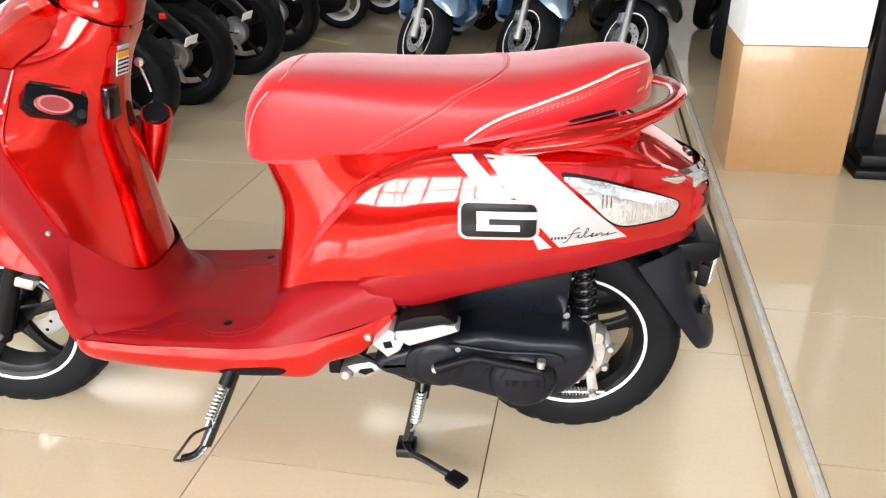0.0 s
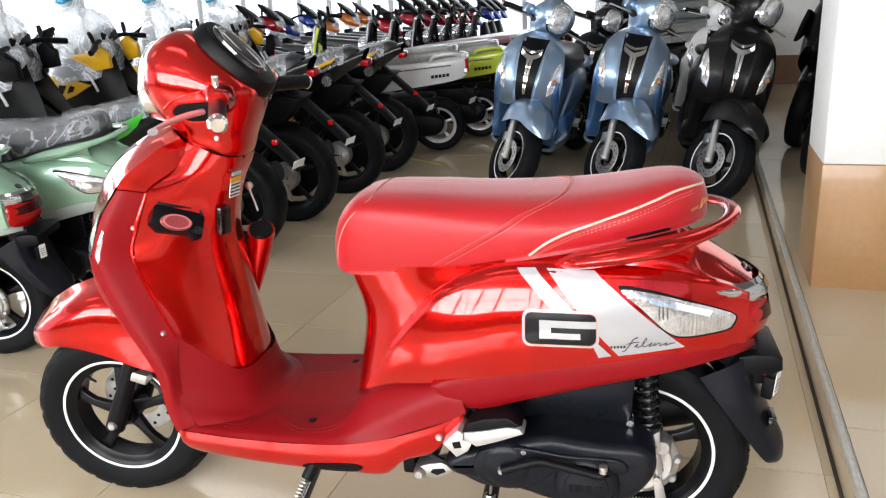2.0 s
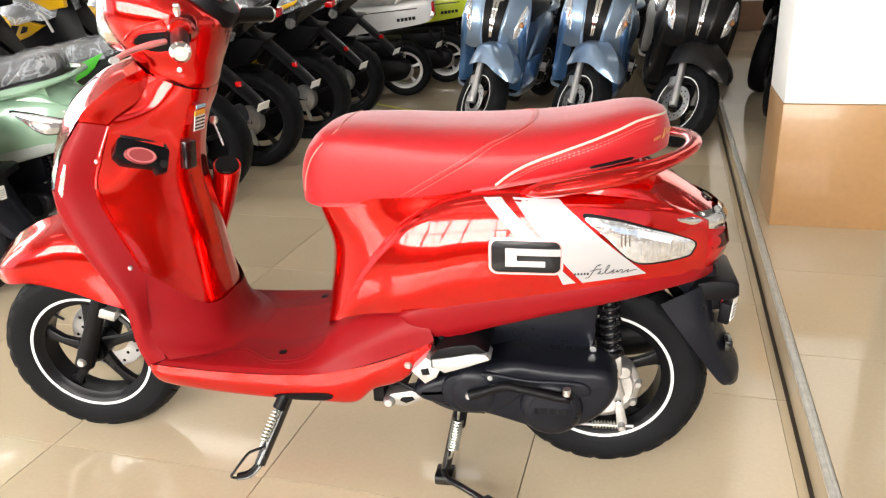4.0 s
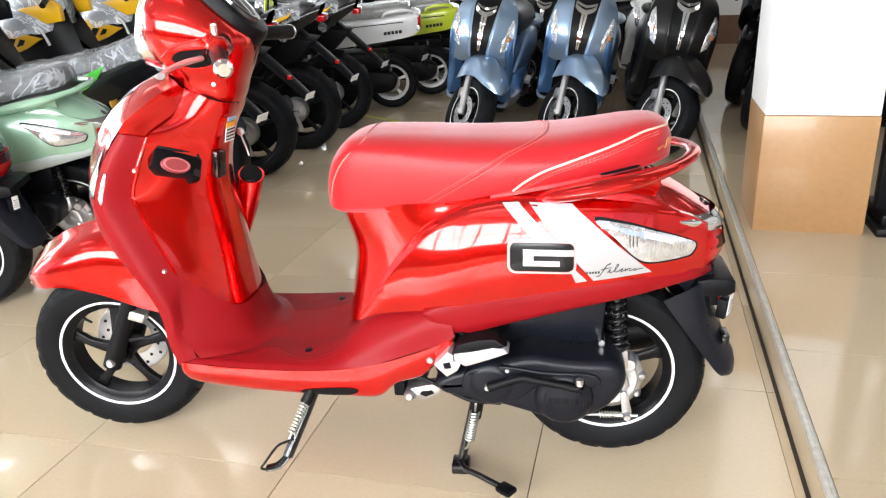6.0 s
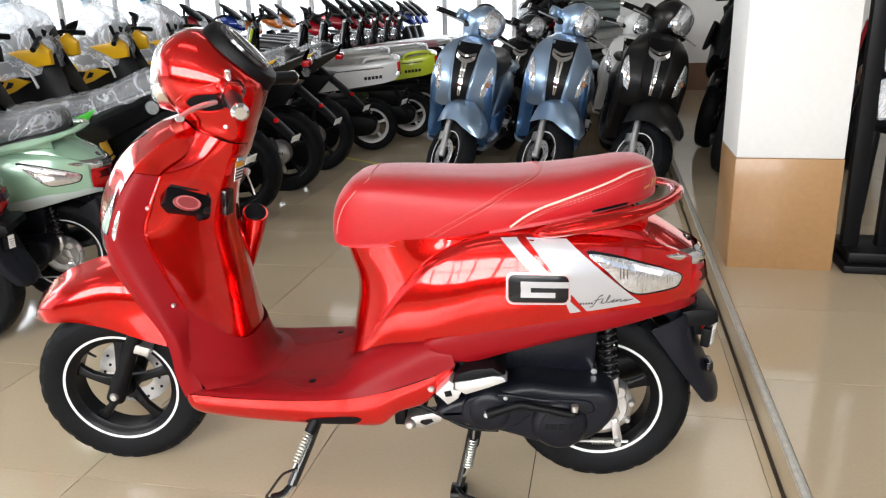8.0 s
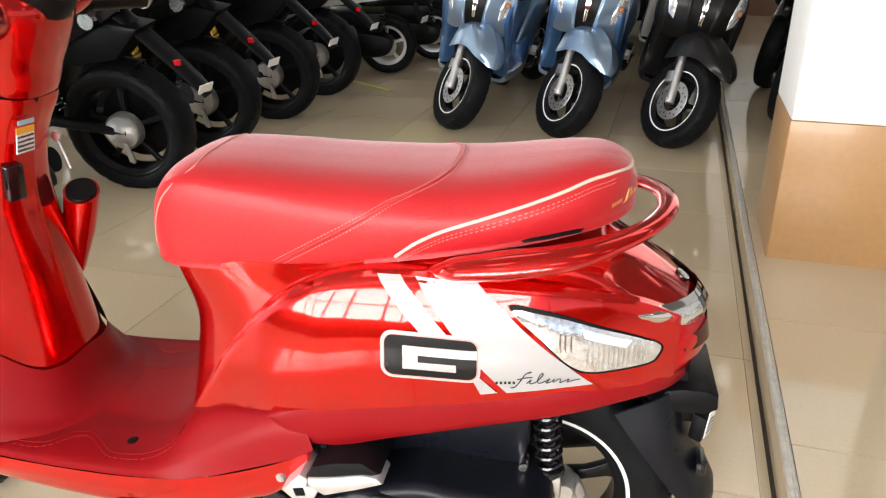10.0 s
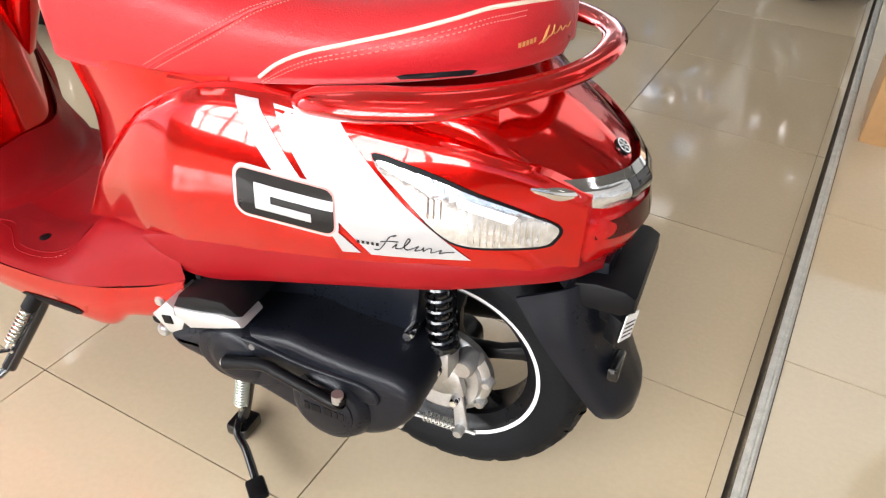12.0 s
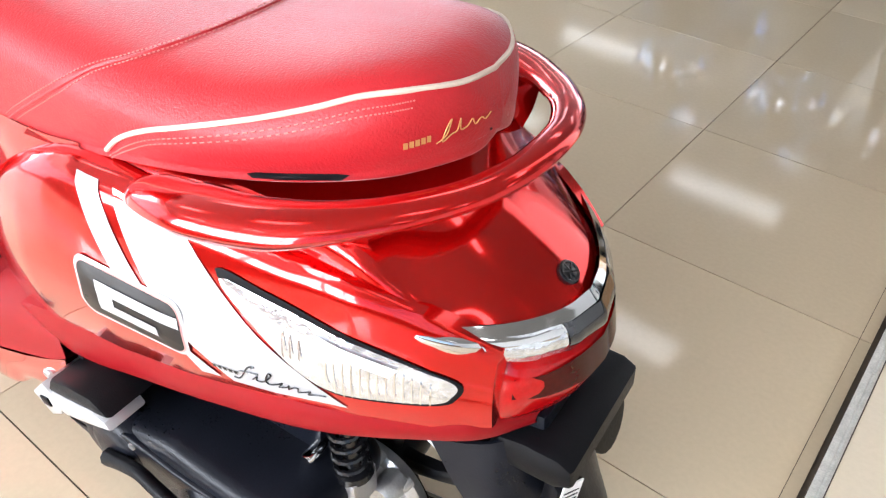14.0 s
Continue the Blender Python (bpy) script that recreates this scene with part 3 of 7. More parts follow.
def city_scooter(m, label, paint, satin, seat, steer=12, front=None, fine=True, wrapped=False, group="", badge=True, stand=True, wing=None):
    """A rounded city scooter with its rear axle over the origin, facing -x."""
    front = front or paint
    S = thing("scooter", label, "scooter", m, group)
    axis_o = Vector((AXLE_F + 0.04, 0, TYRE))
    turn = Matrix.Translation(axis_o) @ Matrix.Rotation(radians(steer), 4, RAKE) @ Matrix.Translation(-axis_o)
    same = Matrix.Identity(4)

    # wheels, fork, mudguard
    wheel(S, AXLE_F, TYRE, turn, holes=True, grooves=front is RED)
    wheel(S, AXLE_R, TYRE + (0.008 if stand else 0), same, disc=False, width=0.06, grooves=front is RED)
    fork = thing_part("front_fork", S)
    for s in (-1, 1):
        foot = Vector((AXLE_F, s * 0.068, TYRE))
        top = foot + RAKE * 0.42
        part("fork_leg", moved(sweep([foot - RAKE * 0.02, foot + RAKE * 0.02, foot + RAKE * 0.1, foot + RAKE * 0.24], [0.024, 0.024, 0.021, 0.020], 14), turn), BLACK if front is RED else STEEL, fork)
        part("stanchion", moved(sweep([foot + RAKE * 0.2, top], 0.015, 12), turn), STEEL if front is not RED else BLACK_GLOSS, fork)
        part("axle_nut", moved(turned([(0, s * 0.098), (0.008, s * 0.098), (0.011, s * 0.094), (0.013, s * 0.085), (0.013, s * 0.06)], (AXLE_F, 0, TYRE), 12), turn), STEEL, fork, "bright steel nut")
    part("brake_caliper", moved(slab([(AXLE_F + 0.05, 0.31), (AXLE_F + 0.1, 0.29), (AXLE_F + 0.115, 0.345), (AXLE_F + 0.06, 0.37)], 0.03, 0.085, 0.01), turn), STEEL, fork)
    part("brake_hose", moved(sweep([(AXLE_F + 0.08, 0.075, 0.35), (AXLE_F + 0.11, 0.08, 0.42), (AXLE_F + 0.12, 0.05, 0.52)], 0.005, 8), turn), BLACK, fork)
    part("fork_bracket", moved(slab([(AXLE_F + 0.06, 0.36), (AXLE_F + 0.105, 0.345), (AXLE_F + 0.115, 0.37), (AXLE_F + 0.07, 0.385)], -0.085, -0.045, 0.004), turn), STEEL, fork)
    bm = loft([
        [(-1.486, 0, 0.440), (-1.482, 0.012, 0.439), (-1.474, 0.026, 0.438)],
        [(-1.452, 0, 0.502), (-1.436, 0.066, 0.484), (-1.405, 0.090, 0.452)],
        [(-1.378, 0, 0.562), (-1.360, 0.086, 0.528), (-1.330, 0.111, 0.462)],
        [(-1.265, 0, 0.602), (-1.25, 0.094, 0.562), (-1.24, 0.118, 0.445)],
        [(-1.16, 0, 0.600), (-1.155, 0.094, 0.55), (-1.165, 0.114, 0.412)],
        [(-1.10, 0, 0.575), (-1.098, 0.088, 0.52), (-1.105, 0.104, 0.386)],
    ], 28, 14, thick=0.004)
    part("front_mudguard", moved(bm, turn), paint, S)

    # front apron and leg shield
    wings = loft([
        [(-0.985, 0.12, 0.29), (-1.0, 0.165, 0.288), (-1.008, 0.196, 0.285)],
        [(-1.0, 0.12, 0.36), (-1.02, 0.17, 0.358), (-1.024, 0.202, 0.353)],
        [(-1.03, 0.12, 0.44), (-1.05, 0.175, 0.44), (-1.034, 0.204, 0.437)],
        [(-1.09, 0.11, 0.54), (-1.115, 0.175, 0.54), (-1.086, 0.204, 0.541)],
        [(-1.14, 0.10, 0.62), (-1.165, 0.172, 0.625), (-1.122, 0.204, 0.625)],
        [(-1.15, 0.10, 0.70), (-1.172, 0.17, 0.706), (-1.143, 0.202, 0.706)],
    ], 26, 12)
    part("lower_wing", wings, wing or (satin if front is RED else front), S, "satin finish" if front is RED else "")
    part("wheel_arch", loft([[(-0.96, 0, 0.26), (-0.96, 0.07, 0.26), (-0.985, 0.13, 0.27)], [(-0.98, 0, 0.40), (-0.98, 0.07, 0.40), (-1.01, 0.13, 0.40)], [(-1.06, 0, 0.55), (-1.06, 0.07, 0.55), (-1.09, 0.12, 0.55)], [(-1.13, 0, 0.66), (-1.13, 0.07, 0.66), (-1.15, 0.12, 0.66)]], 14, 10), BLACK, S)
    apron = loft([
        [(-1.165, 0, 0.535), (-1.163, 0.045, 0.530), (-1.150, 0.070, 0.528), (-1.125, 0.13, 0.520), (-1.087, 0.204, 0.541)],
        [(-1.205, 0, 0.58), (-1.204, 0.050, 0.578), (-1.202, 0.072, 0.578), (-1.150, 0.145, 0.575), (-1.107, 0.205, 0.587)],
        [(-1.226, 0, 0.64), (-1.228, 0.052, 0.64), (-1.230, 0.076, 0.64), (-1.168, 0.158, 0.642), (-1.136, 0.205, 0.65)],
        [(-1.228, 0, 0.70), (-1.230, 0.058, 0.702), (-1.233, 0.082, 0.702), (-1.170, 0.162, 0.704), (-1.145, 0.203, 0.706)],
        [(-1.202, 0, 0.79), (-1.202, 0.062, 0.79), (-1.203, 0.088, 0.79), (-1.143, 0.156, 0.79), (-1.115, 0.194, 0.789)],
        [(-1.155, 0, 0.875), (-1.152, 0.060, 0.875), (-1.147, 0.084, 0.875), (-1.098, 0.138, 0.872), (-1.064, 0.173, 0.868)],
        [(-1.090, 0, 0.94), (-1.080, 0.048, 0.938), (-1.070, 0.065, 0.938), (-1.036, 0.102, 0.932), (-1.0, 0.132, 0.922)],
        [(-1.025, 0, 0.965), (-1.014, 0.036, 0.963), (-1.006, 0.048, 0.963), (-0.982, 0.076, 0.955), (-0.955, 0.101, 0.945)],
    ], 46, 40)
    tree = skin_of(apron)
    ap = part("front_apron", apron, front, S)
    # dark centre panel with a bright tie-shaped trim
    bm, tie = bmesh.new(), bmesh.new()

    def ahead(y, z, off):
        hit, nrm, _, _ = tree.ray_cast(Vector((-3, y, z)), Vector((1, 0, 0)))
        return (hit or Vector((-1.1, y, z))) + Vector((-off, 0, 0))

    sheet(bm, [[ahead(s * wd, z, 0.004) for s in np.linspace(-1, 1, 9)] for z, wd in zip(np.linspace(0.56, 0.93, 14), np.linspace(0.045, 0.078, 14))])
    part("centre_panel", bm, BLACK, ap, "black grille panel")
    for s in (-1, 1):
        sheet(tie, [[ahead(s * wd, z, 0.010) for wd in (0.002, 0.002 + th)] for z, th in zip(np.linspace(0.61, 0.815, 8), np.linspace(0.005, 0.016, 8))])
        sheet(tie, [[ahead(s * y, z0 + k, 0.010) for k in (0, 0.026)] for y, z0 in ((0.0, 0.808), (0.03, 0.818), (0.052, 0.832), (0.062, 0.846))])
        sheet(tie, [[ahead(s * y, z0 + k, 0.010) for k in (0, 0.014)] for y, z0 in ((0.0, 0.846), (0.03, 0.853), (0.062, 0.866))])
    bmesh.ops.recalc_face_normals(tie, faces=tie.faces)
    part("tie_trim", tie, CHROME, ap, "chrome tie-shaped trim")
    for s in (-1, 1):
        bm = bmesh.new()
        loops = []
        for k in range(5):
            q = max(k / 4, 1e-3)
            loops.append([ahead(s * (0.155 + q * (y - 0.155)), 0.72 + q * (z - 0.72), 0.004 + 0.008 * (1 - q * q)) for y, z in ((0.130, 0.612), (0.165, 0.640), (0.192, 0.70), (0.186, 0.785), (0.168, 0.815), (0.148, 0.75), (0.132, 0.68))])
        sheet(bm, loops, closed=True)
        bmesh.ops.recalc_face_normals(bm, faces=bm.faces)
        il = part("front_indicator", bm, LENS, ap, "clear lens with an amber bulb")
        if front is not RED:
            part("bulb", turned([(0, -0.024), (0.014, -0.018), (0.02, 0)], ahead(s * 0.160, 0.70, 0.004), 12), LENS_AMBER, il)
    if front is RED:
        for s in (-1, 1):
            bm = sweep([(-1.128, s * 0.198, 0.676), (-1.128, s * 0.201, 0.71), (-1.117, s * 0.198, 0.745), (-1.100, s * 0.190, 0.79)], [0.003, 0.007, 0.006, 0.002], 8)
            part("edge_trim", bm, LENS, ap, "clear trim on the apron edge")

    rim = loft([
        [(-1.012, 0.197, 0.292), (-0.99, 0.203, 0.305), (-0.965, 0.196, 0.315)],
        [(-1.026, 0.203, 0.353), (-1.005, 0.207, 0.36), (-0.985, 0.19, 0.375)],
        [(-1.036, 0.205, 0.437), (-1.01, 0.206, 0.44), (-0.995, 0.18, 0.45)],
        [(-1.088, 0.205, 0.541), (-1.055, 0.204, 0.535), (-0.998, 0.166, 0.515)],
        [(-1.136, 0.205, 0.65), (-1.105, 0.203, 0.648), (-1.046, 0.166, 0.625)],
        [(-1.144, 0.203, 0.706), (-1.116, 0.202, 0.708), (-1.07, 0.167, 0.703)],
        [(-1.114, 0.193, 0.789), (-1.09, 0.193, 0.785), (-1.05, 0.165, 0.768)],
        [(-1.075, 0.176, 0.85), (-1.058, 0.175, 0.848), (-1.02, 0.155, 0.838)],
    ], 36, 12)
    tree = skin_of(rim)
    r = part("shield_rim", half(rim, -1), satin, S, "satin finish")
    part("shield_rim", half(rim, 1), satin, S, "satin finish")
    rim.free()
    for x, z in ((-1.02, 0.528), (-1.056, 0.766)):
        for s in (-1, 1):
            p = onto(tree, x, z, 0.001, s)
            part("screw", turned([(0, 0.003 * s), (0.004, 0.003 * s), (0.006, 0), (0.006, -0.003 * s)], p, 10), STEEL, r)
    lip = [(-1.02, 0.155, 0.838), (-1.05, 0.165, 0.768), (-1.07, 0.167, 0.703), (-1.046, 0.166, 0.625), (-0.998, 0.166, 0.515)]
    for q in (-1, 1):
        part("rim_lip", sweep([(x, q * (y + 0.001), z) for x, y, z in lip], [0.003, 0.0055, 0.0055, 0.005, 0.003], 8, 40), front, S, "raised gloss edge")
    collar = loft([
        [(-1.073, 0.175, 0.838), (-1.032, 0.152, 0.826), (-0.995, 0.112, 0.822), (-0.955, 0.080, 0.835)],
        [(-1.064, 0.172, 0.870), (-1.018, 0.140, 0.864), (-0.975, 0.098, 0.868), (-0.930, 0.074, 0.885)],
        [(-1.0, 0.132, 0.923), (-0.985, 0.112, 0.912), (-0.957, 0.082, 0.908), (-0.930, 0.070, 0.908)],
        [(-0.955, 0.101, 0.946), (-0.957, 0.085, 0.936), (-0.955, 0.064, 0.930), (-0.950, 0.055, 0.928)],
    ], 20, 14)
    for s in (-1, 1):
        part("shield_top", half(collar, s), front, S)
    collar.free()
    knee = loft([
        [(-0.856, 0, 0.892), (-0.863, 0.052, 0.895), (-0.895, 0.080, 0.908), (-0.960, 0.072, 0.934)],
        [(-0.866, 0, 0.870), (-0.873, 0.050, 0.870), (-0.915, 0.082, 0.872), (-0.975, 0.105, 0.878)],
        [(-0.886, 0, 0.83), (-0.896, 0.052, 0.83), (-0.940, 0.086, 0.828), (-1.022, 0.156, 0.836)],
        [(-0.904, 0, 0.766), (-0.917, 0.055, 0.766), (-0.962, 0.098, 0.764), (-1.050, 0.166, 0.766)],
        [(-0.910, 0, 0.70), (-0.926, 0.062, 0.70), (-0.974, 0.114, 0.70), (-1.070, 0.168, 0.703)],
        [(-0.900, 0, 0.62), (-0.916, 0.064, 0.615), (-0.962, 0.116, 0.614), (-1.046, 0.167, 0.624)],
        [(-0.888, 0, 0.52), (-0.902, 0.066, 0.505), (-0.940, 0.114, 0.50), (-0.998, 0.164, 0.514)],
        [(-0.874, 0, 0.40), (-0.886, 0.066, 0.396), (-0.914, 0.108, 0.405), (-0.955, 0.145, 0.44)],
    ], 44, 28)
    tree = skin_of(knee)
    kn = part("knee_panel", knee, front, S)
    if fine:
        # fuse tray with a round cap
        f = frame_at(Vector((-0.976, -0.121, 0.772)), (0.68, 0.66, -0.30), (-0.25, 0.35, 0.90))
        lay = Matrix.Rotation(radians(90), 4, "X")
        outline = [(-0.052, 0.034), (0.046, 0.036), (0.057, 0.010), (0.052, -0.034), (0.034, -0.040), (0.024, -0.029), (-0.040, -0.026), (-0.058, -0.012)]
        tray = part("fuel_tray", moved(slab([(x, -y) for x, y in outline], -0.05, 0.004, 0.004), f @ lay), BLACK, kn, "black recessed tray")
        part("tray_wall", moved(slab([(-0.050, -0.034), (0.044, -0.036), (0.054, -0.012), (0.046, -0.014), (0.040, -0.026), (-0.046, -0.025)], -0.04, 0.008, 0.003), f @ lay), BLACK_GLOSS, tray, "gloss black back wall")
        part("tray_knob", moved(sweep([(0.040, -0.022, -0.01), (0.040, -0.022, 0.016)], [0.011, 0.009], 14), f), BLACK_GLOSS, tray)
        cap = bmesh.new()
        rings(cap, [oval((-0.006, -0.008, d), (1, 0, 0), (0, 1, 0), 0.034 * k, 0.018 * k, 28) for d, k in ((0.002, 1), (0.009, 1), (0.011, 0.94))])
        cp = part("fuel_cap", moved(cap, f), CAP_RED, tray, "dull red oval cap")
        ring = bmesh.new()
        sheet(ring, [oval((-0.006, -0.008, 0.0125), (1, 0, 0), (0, 1, 0), 0.034 * k, 0.018 * k, 28) for k in (0.74, 0.9)], closed=True)
        part("cap_ring", moved(ring, f), PINK, cp, "pale pink ring")
        part("key_switch", moved(block(-0.017, 0.017, -0.032, 0.032, -0.01, 0.006, 0.004), frame_at(Vector((-0.908, -0.048, 0.752)), (0.25, 0.96, 0), (0.12, 0, 1))), BLACK_GLOSS, kn, "black switch panel")
        part("key", sweep([(-0.895, 0.06, 0.80), (-0.885, 0.062, 0.765), (-0.880, 0.062, 0.745)], 0.0025, 8), STEEL, kn, "steel key")
        part("key_head", turned([(0, 0.006), (0.009, 0.004), (0.010, 0), (0.009, -0.004), (0, -0.006)], (-0.894, 0.06, 0.806), 14), STEEL, kn)
        lab = frame_at(Vector((-0.889, -0.056, 0.806)), (0.18, 0.98, 0), (0.25, 0, 1))
        st = part("warning_label", moved(block(0, 0.036, 0, 0.034, 0.004, 0.0055), lab), LABEL_WHITE, kn, "white warning label with a yellow header")
        part("label_header", moved(block(0, 0.036, 0.035, 0.046, 0.004, 0.0055), lab), LABEL_YELLOW, kn)
        part("label_strip", moved(block(0.004, 0.036, 0.05, 0.058, 0.004, 0.0055), lab), LABEL_BLUE, kn)
        for k in range(4):
            bar_text(st, lab @ pose(0.002, 0.004 + k * 0.008, 0.0058), 0.032, 0.004, k, DECAL_BLACK)
        tub = bmesh.new()
        rings(tub, [oval(c, (0.97, 0, -0.25), (0, 0.93, 0.36), a, b, 22) for c, a, b in (((-0.930, 0.10, 0.52), 0.006, 0.02), ((-0.918, 0.105, 0.61), 0.030, 0.036), ((-0.902, 0.104, 0.672), 0.034, 0.036), ((-0.899, 0.104, 0.686), 0.034, 0.037))])
        bp = part("bottle_pocket", tub, front, kn)
        # The pocket is solid; this black disc paints the shade inside its mouth.
        part("mouth_shade", rings(bmesh.new(), [oval((-0.8985, 0.103, 0.688 - d), (0.97, 0, -0.25), (0, 0.93, 0.36), 0.029 * k, 0.032 * k, 22) for d, k in ((0.001, 1), (-0.0025, 0.97))]), BLACK, bp, "black disc for the shade in the open mouth")

    # footboard
    wall_f = loft([
        [(-0.872, 0, 0.41), (-0.880, 0.07, 0.405), (-0.912, 0.115, 0.425), (-0.998, 0.166, 0.516)],
        [(-0.860, 0, 0.365), (-0.870, 0.08, 0.362), (-0.915, 0.13, 0.385), (-1.003, 0.185, 0.44)],
        [(-0.838, 0, 0.33), (-0.852, 0.09, 0.327), (-0.905, 0.15, 0.335), (-0.99, 0.198, 0.37)],
        [(-0.80, 0, 0.318), (-0.81, 0.08, 0.316), (-0.86, 0.15, 0.315), (-0.95, 0.206, 0.318)],
    ], 18, 16)
    part("foot_wall", wall_f, satin, S)
    floor_b = loft([
        [(-0.96, 0, 0.316), (-0.96, 0.12, 0.315), (-0.965, 0.19, 0.314), (-0.985, 0.208, 0.306)],
        [(-0.85, 0, 0.318), (-0.85, 0.13, 0.315), (-0.85, 0.195, 0.312), (-0.85, 0.216, 0.303)],
        [(-0.72, 0, 0.320), (-0.72, 0.13, 0.318), (-0.72, 0.20, 0.316), (-0.72, 0.222, 0.306)],
        [(-0.63, 0, 0.345), (-0.63, 0.12, 0.345), (-0.63, 0.20, 0.325), (-0.63, 0.224, 0.311)],
        [(-0.55, 0, 0.40), (-0.55, 0.14, 0.41), (-0.55, 0.20, 0.365), (-0.55, 0.224, 0.322)],
        [(-0.46, 0, 0.44), (-0.46, 0.15, 0.445), (-0.46, 0.206, 0.41), (-0.46, 0.222, 0.352)],
        [(-0.40, 0, 0.455), (-0.40, 0.16, 0.455), (-0.39, 0.207, 0.44), (-0.375, 0.22, 0.385)],
        [(-0.355, 0, 0.455), (-0.355, 0.16, 0.455), (-0.35, 0.206, 0.44), (-0.338, 0.218, 0.405)],
    ], 40, 20)
    tree = skin_of(floor_b)
    fb = part("footboard", floor_b, satin, S, "satin red" if satin is RED_MATTE else "")
    if fine:
        def down(x, y, off=0.0015):
            hit, nrm, _, _ = tree.ray_cast(Vector((x, y, 0.6)), Vector((0, 0, -1)))
            return (hit or Vector((x, y, 0.316))) + Vector((0, 0, off))

        for s in (-1, 1):
            for x in (-0.93, -0.70):
                part("mat_screw", turned([(0, 0.002), (0.008, 0.002), (0.011, 0.0)], down(x, s * 0.15), 12, axis="z"), BLACK, fb, "dark recessed screw")
            outline = spline([(-0.955, 0.035), (-0.958, 0.150), (-0.935, 0.176), (-0.86, 0.176), (-0.825, 0.142), (-0.79, 0.136), (-0.755, 0.160), (-0.72, 0.182), (-0.66, 0.182), (-0.60, 0.160), (-0.62, 0.115), (-0.70, 0.095), (-0.80, 0.080), (-0.88, 0.045)], 90, True)
            c = np.array((-0.80, 0.115))
            bm = bmesh.new()
            sheet(bm, [[down(*(c + (p - c) * q) * (1, s), 0.0012) for p in outline] for q in (0.02, 0.25, 0.5, 0.75, 0.95, 1.0)] + [[down(*(p * (1, s)), -0.001) for p in outline]], closed=True)
            bmesh.ops.recalc_face_normals(bm, faces=bm.faces)
            part("foot_mat", bm, RED_MAT, fb, "dark red ribbed foot mat")
            line = spline([(-0.945, 0.186), (-0.86, 0.187), (-0.815, 0.152), (-0.79, 0.147), (-0.765, 0.162), (-0.72, 0.193), (-0.65, 0.192), (-0.60, 0.175)], 80)
            bm = bmesh.new()
            for (x0, y0), (x1, y1) in zip(line[::2], line[1::2]):
                join(bm, sweep([down(x0, s * y0, 0.0), down(x1, s * y1, 0.0)], 0.0011, 5))
            part("mat_stitching", bm, satin, fb, "raised dotted edge of the foot mat")
    skirt = loft([
        [(-1.012, 0.19, 0.296), (-1.012, 0.19, 0.285), (-1.005, 0.17, 0.27), (-0.99, 0.12, 0.265)],
        [(-0.985, 0.209, 0.305), (-0.985, 0.208, 0.275), (-0.985, 0.185, 0.248), (-0.98, 0.12, 0.243)],
        [(-0.866, 0.2165, 0.302), (-0.866, 0.216, 0.272), (-0.866, 0.198, 0.240), (-0.866, 0.12, 0.234)],
        [(-0.72, 0.2235, 0.305), (-0.72, 0.223, 0.270), (-0.72, 0.207, 0.238), (-0.72, 0.12, 0.232)],
        [(-0.60, 0.2255, 0.314), (-0.60, 0.225, 0.272), (-0.60, 0.209, 0.238), (-0.60, 0.12, 0.232)],
        [(-0.525, 0.2255, 0.33), (-0.523, 0.225, 0.285), (-0.522, 0.209, 0.240), (-0.52, 0.12, 0.238)],
        [(-0.475, 0.2245, 0.345), (-0.475, 0.223, 0.312), (-0.476, 0.209, 0.277), (-0.476, 0.14, 0.275)],
        [(-0.405, 0.222, 0.371), (-0.407, 0.220, 0.342), (-0.410, 0.209, 0.304), (-0.41, 0.15, 0.302)],
        [(-0.338, 0.2195, 0.404), (-0.342, 0.218, 0.396), (-0.35, 0.212, 0.375), (-0.36, 0.16, 0.37)],
    ], 70, 18)
    tree = skin_of(skirt)
    sk = part("side_skirt", skirt, front, S)
    if fine:
        part("skirt_bolt", turned([(0, -0.004), (0.006, -0.004), (0.009, 0), (0.009, 0.004)], onto(tree, -0.396, 0.345, 0.001), 12), STEEL, sk)
        # The skirt is not cut: a black patch paints the opening's shade.
        part("skirt_shade", draped(tree, [(-0.702, 0.248), (-0.688, 0.258), (-0.628, 0.265), (-0.580, 0.267), (-0.566, 0.259), (-0.59, 0.248), (-0.65, 0.244)], 0.0015, -1, 4, 32), BLACK, sk, "black patch for the shaded opening behind the side stand")
    part("belly_pan", block(-0.98, -0.42, -0.13, 0.13, 0.238, 0.30, 0.01), BLACK, S)

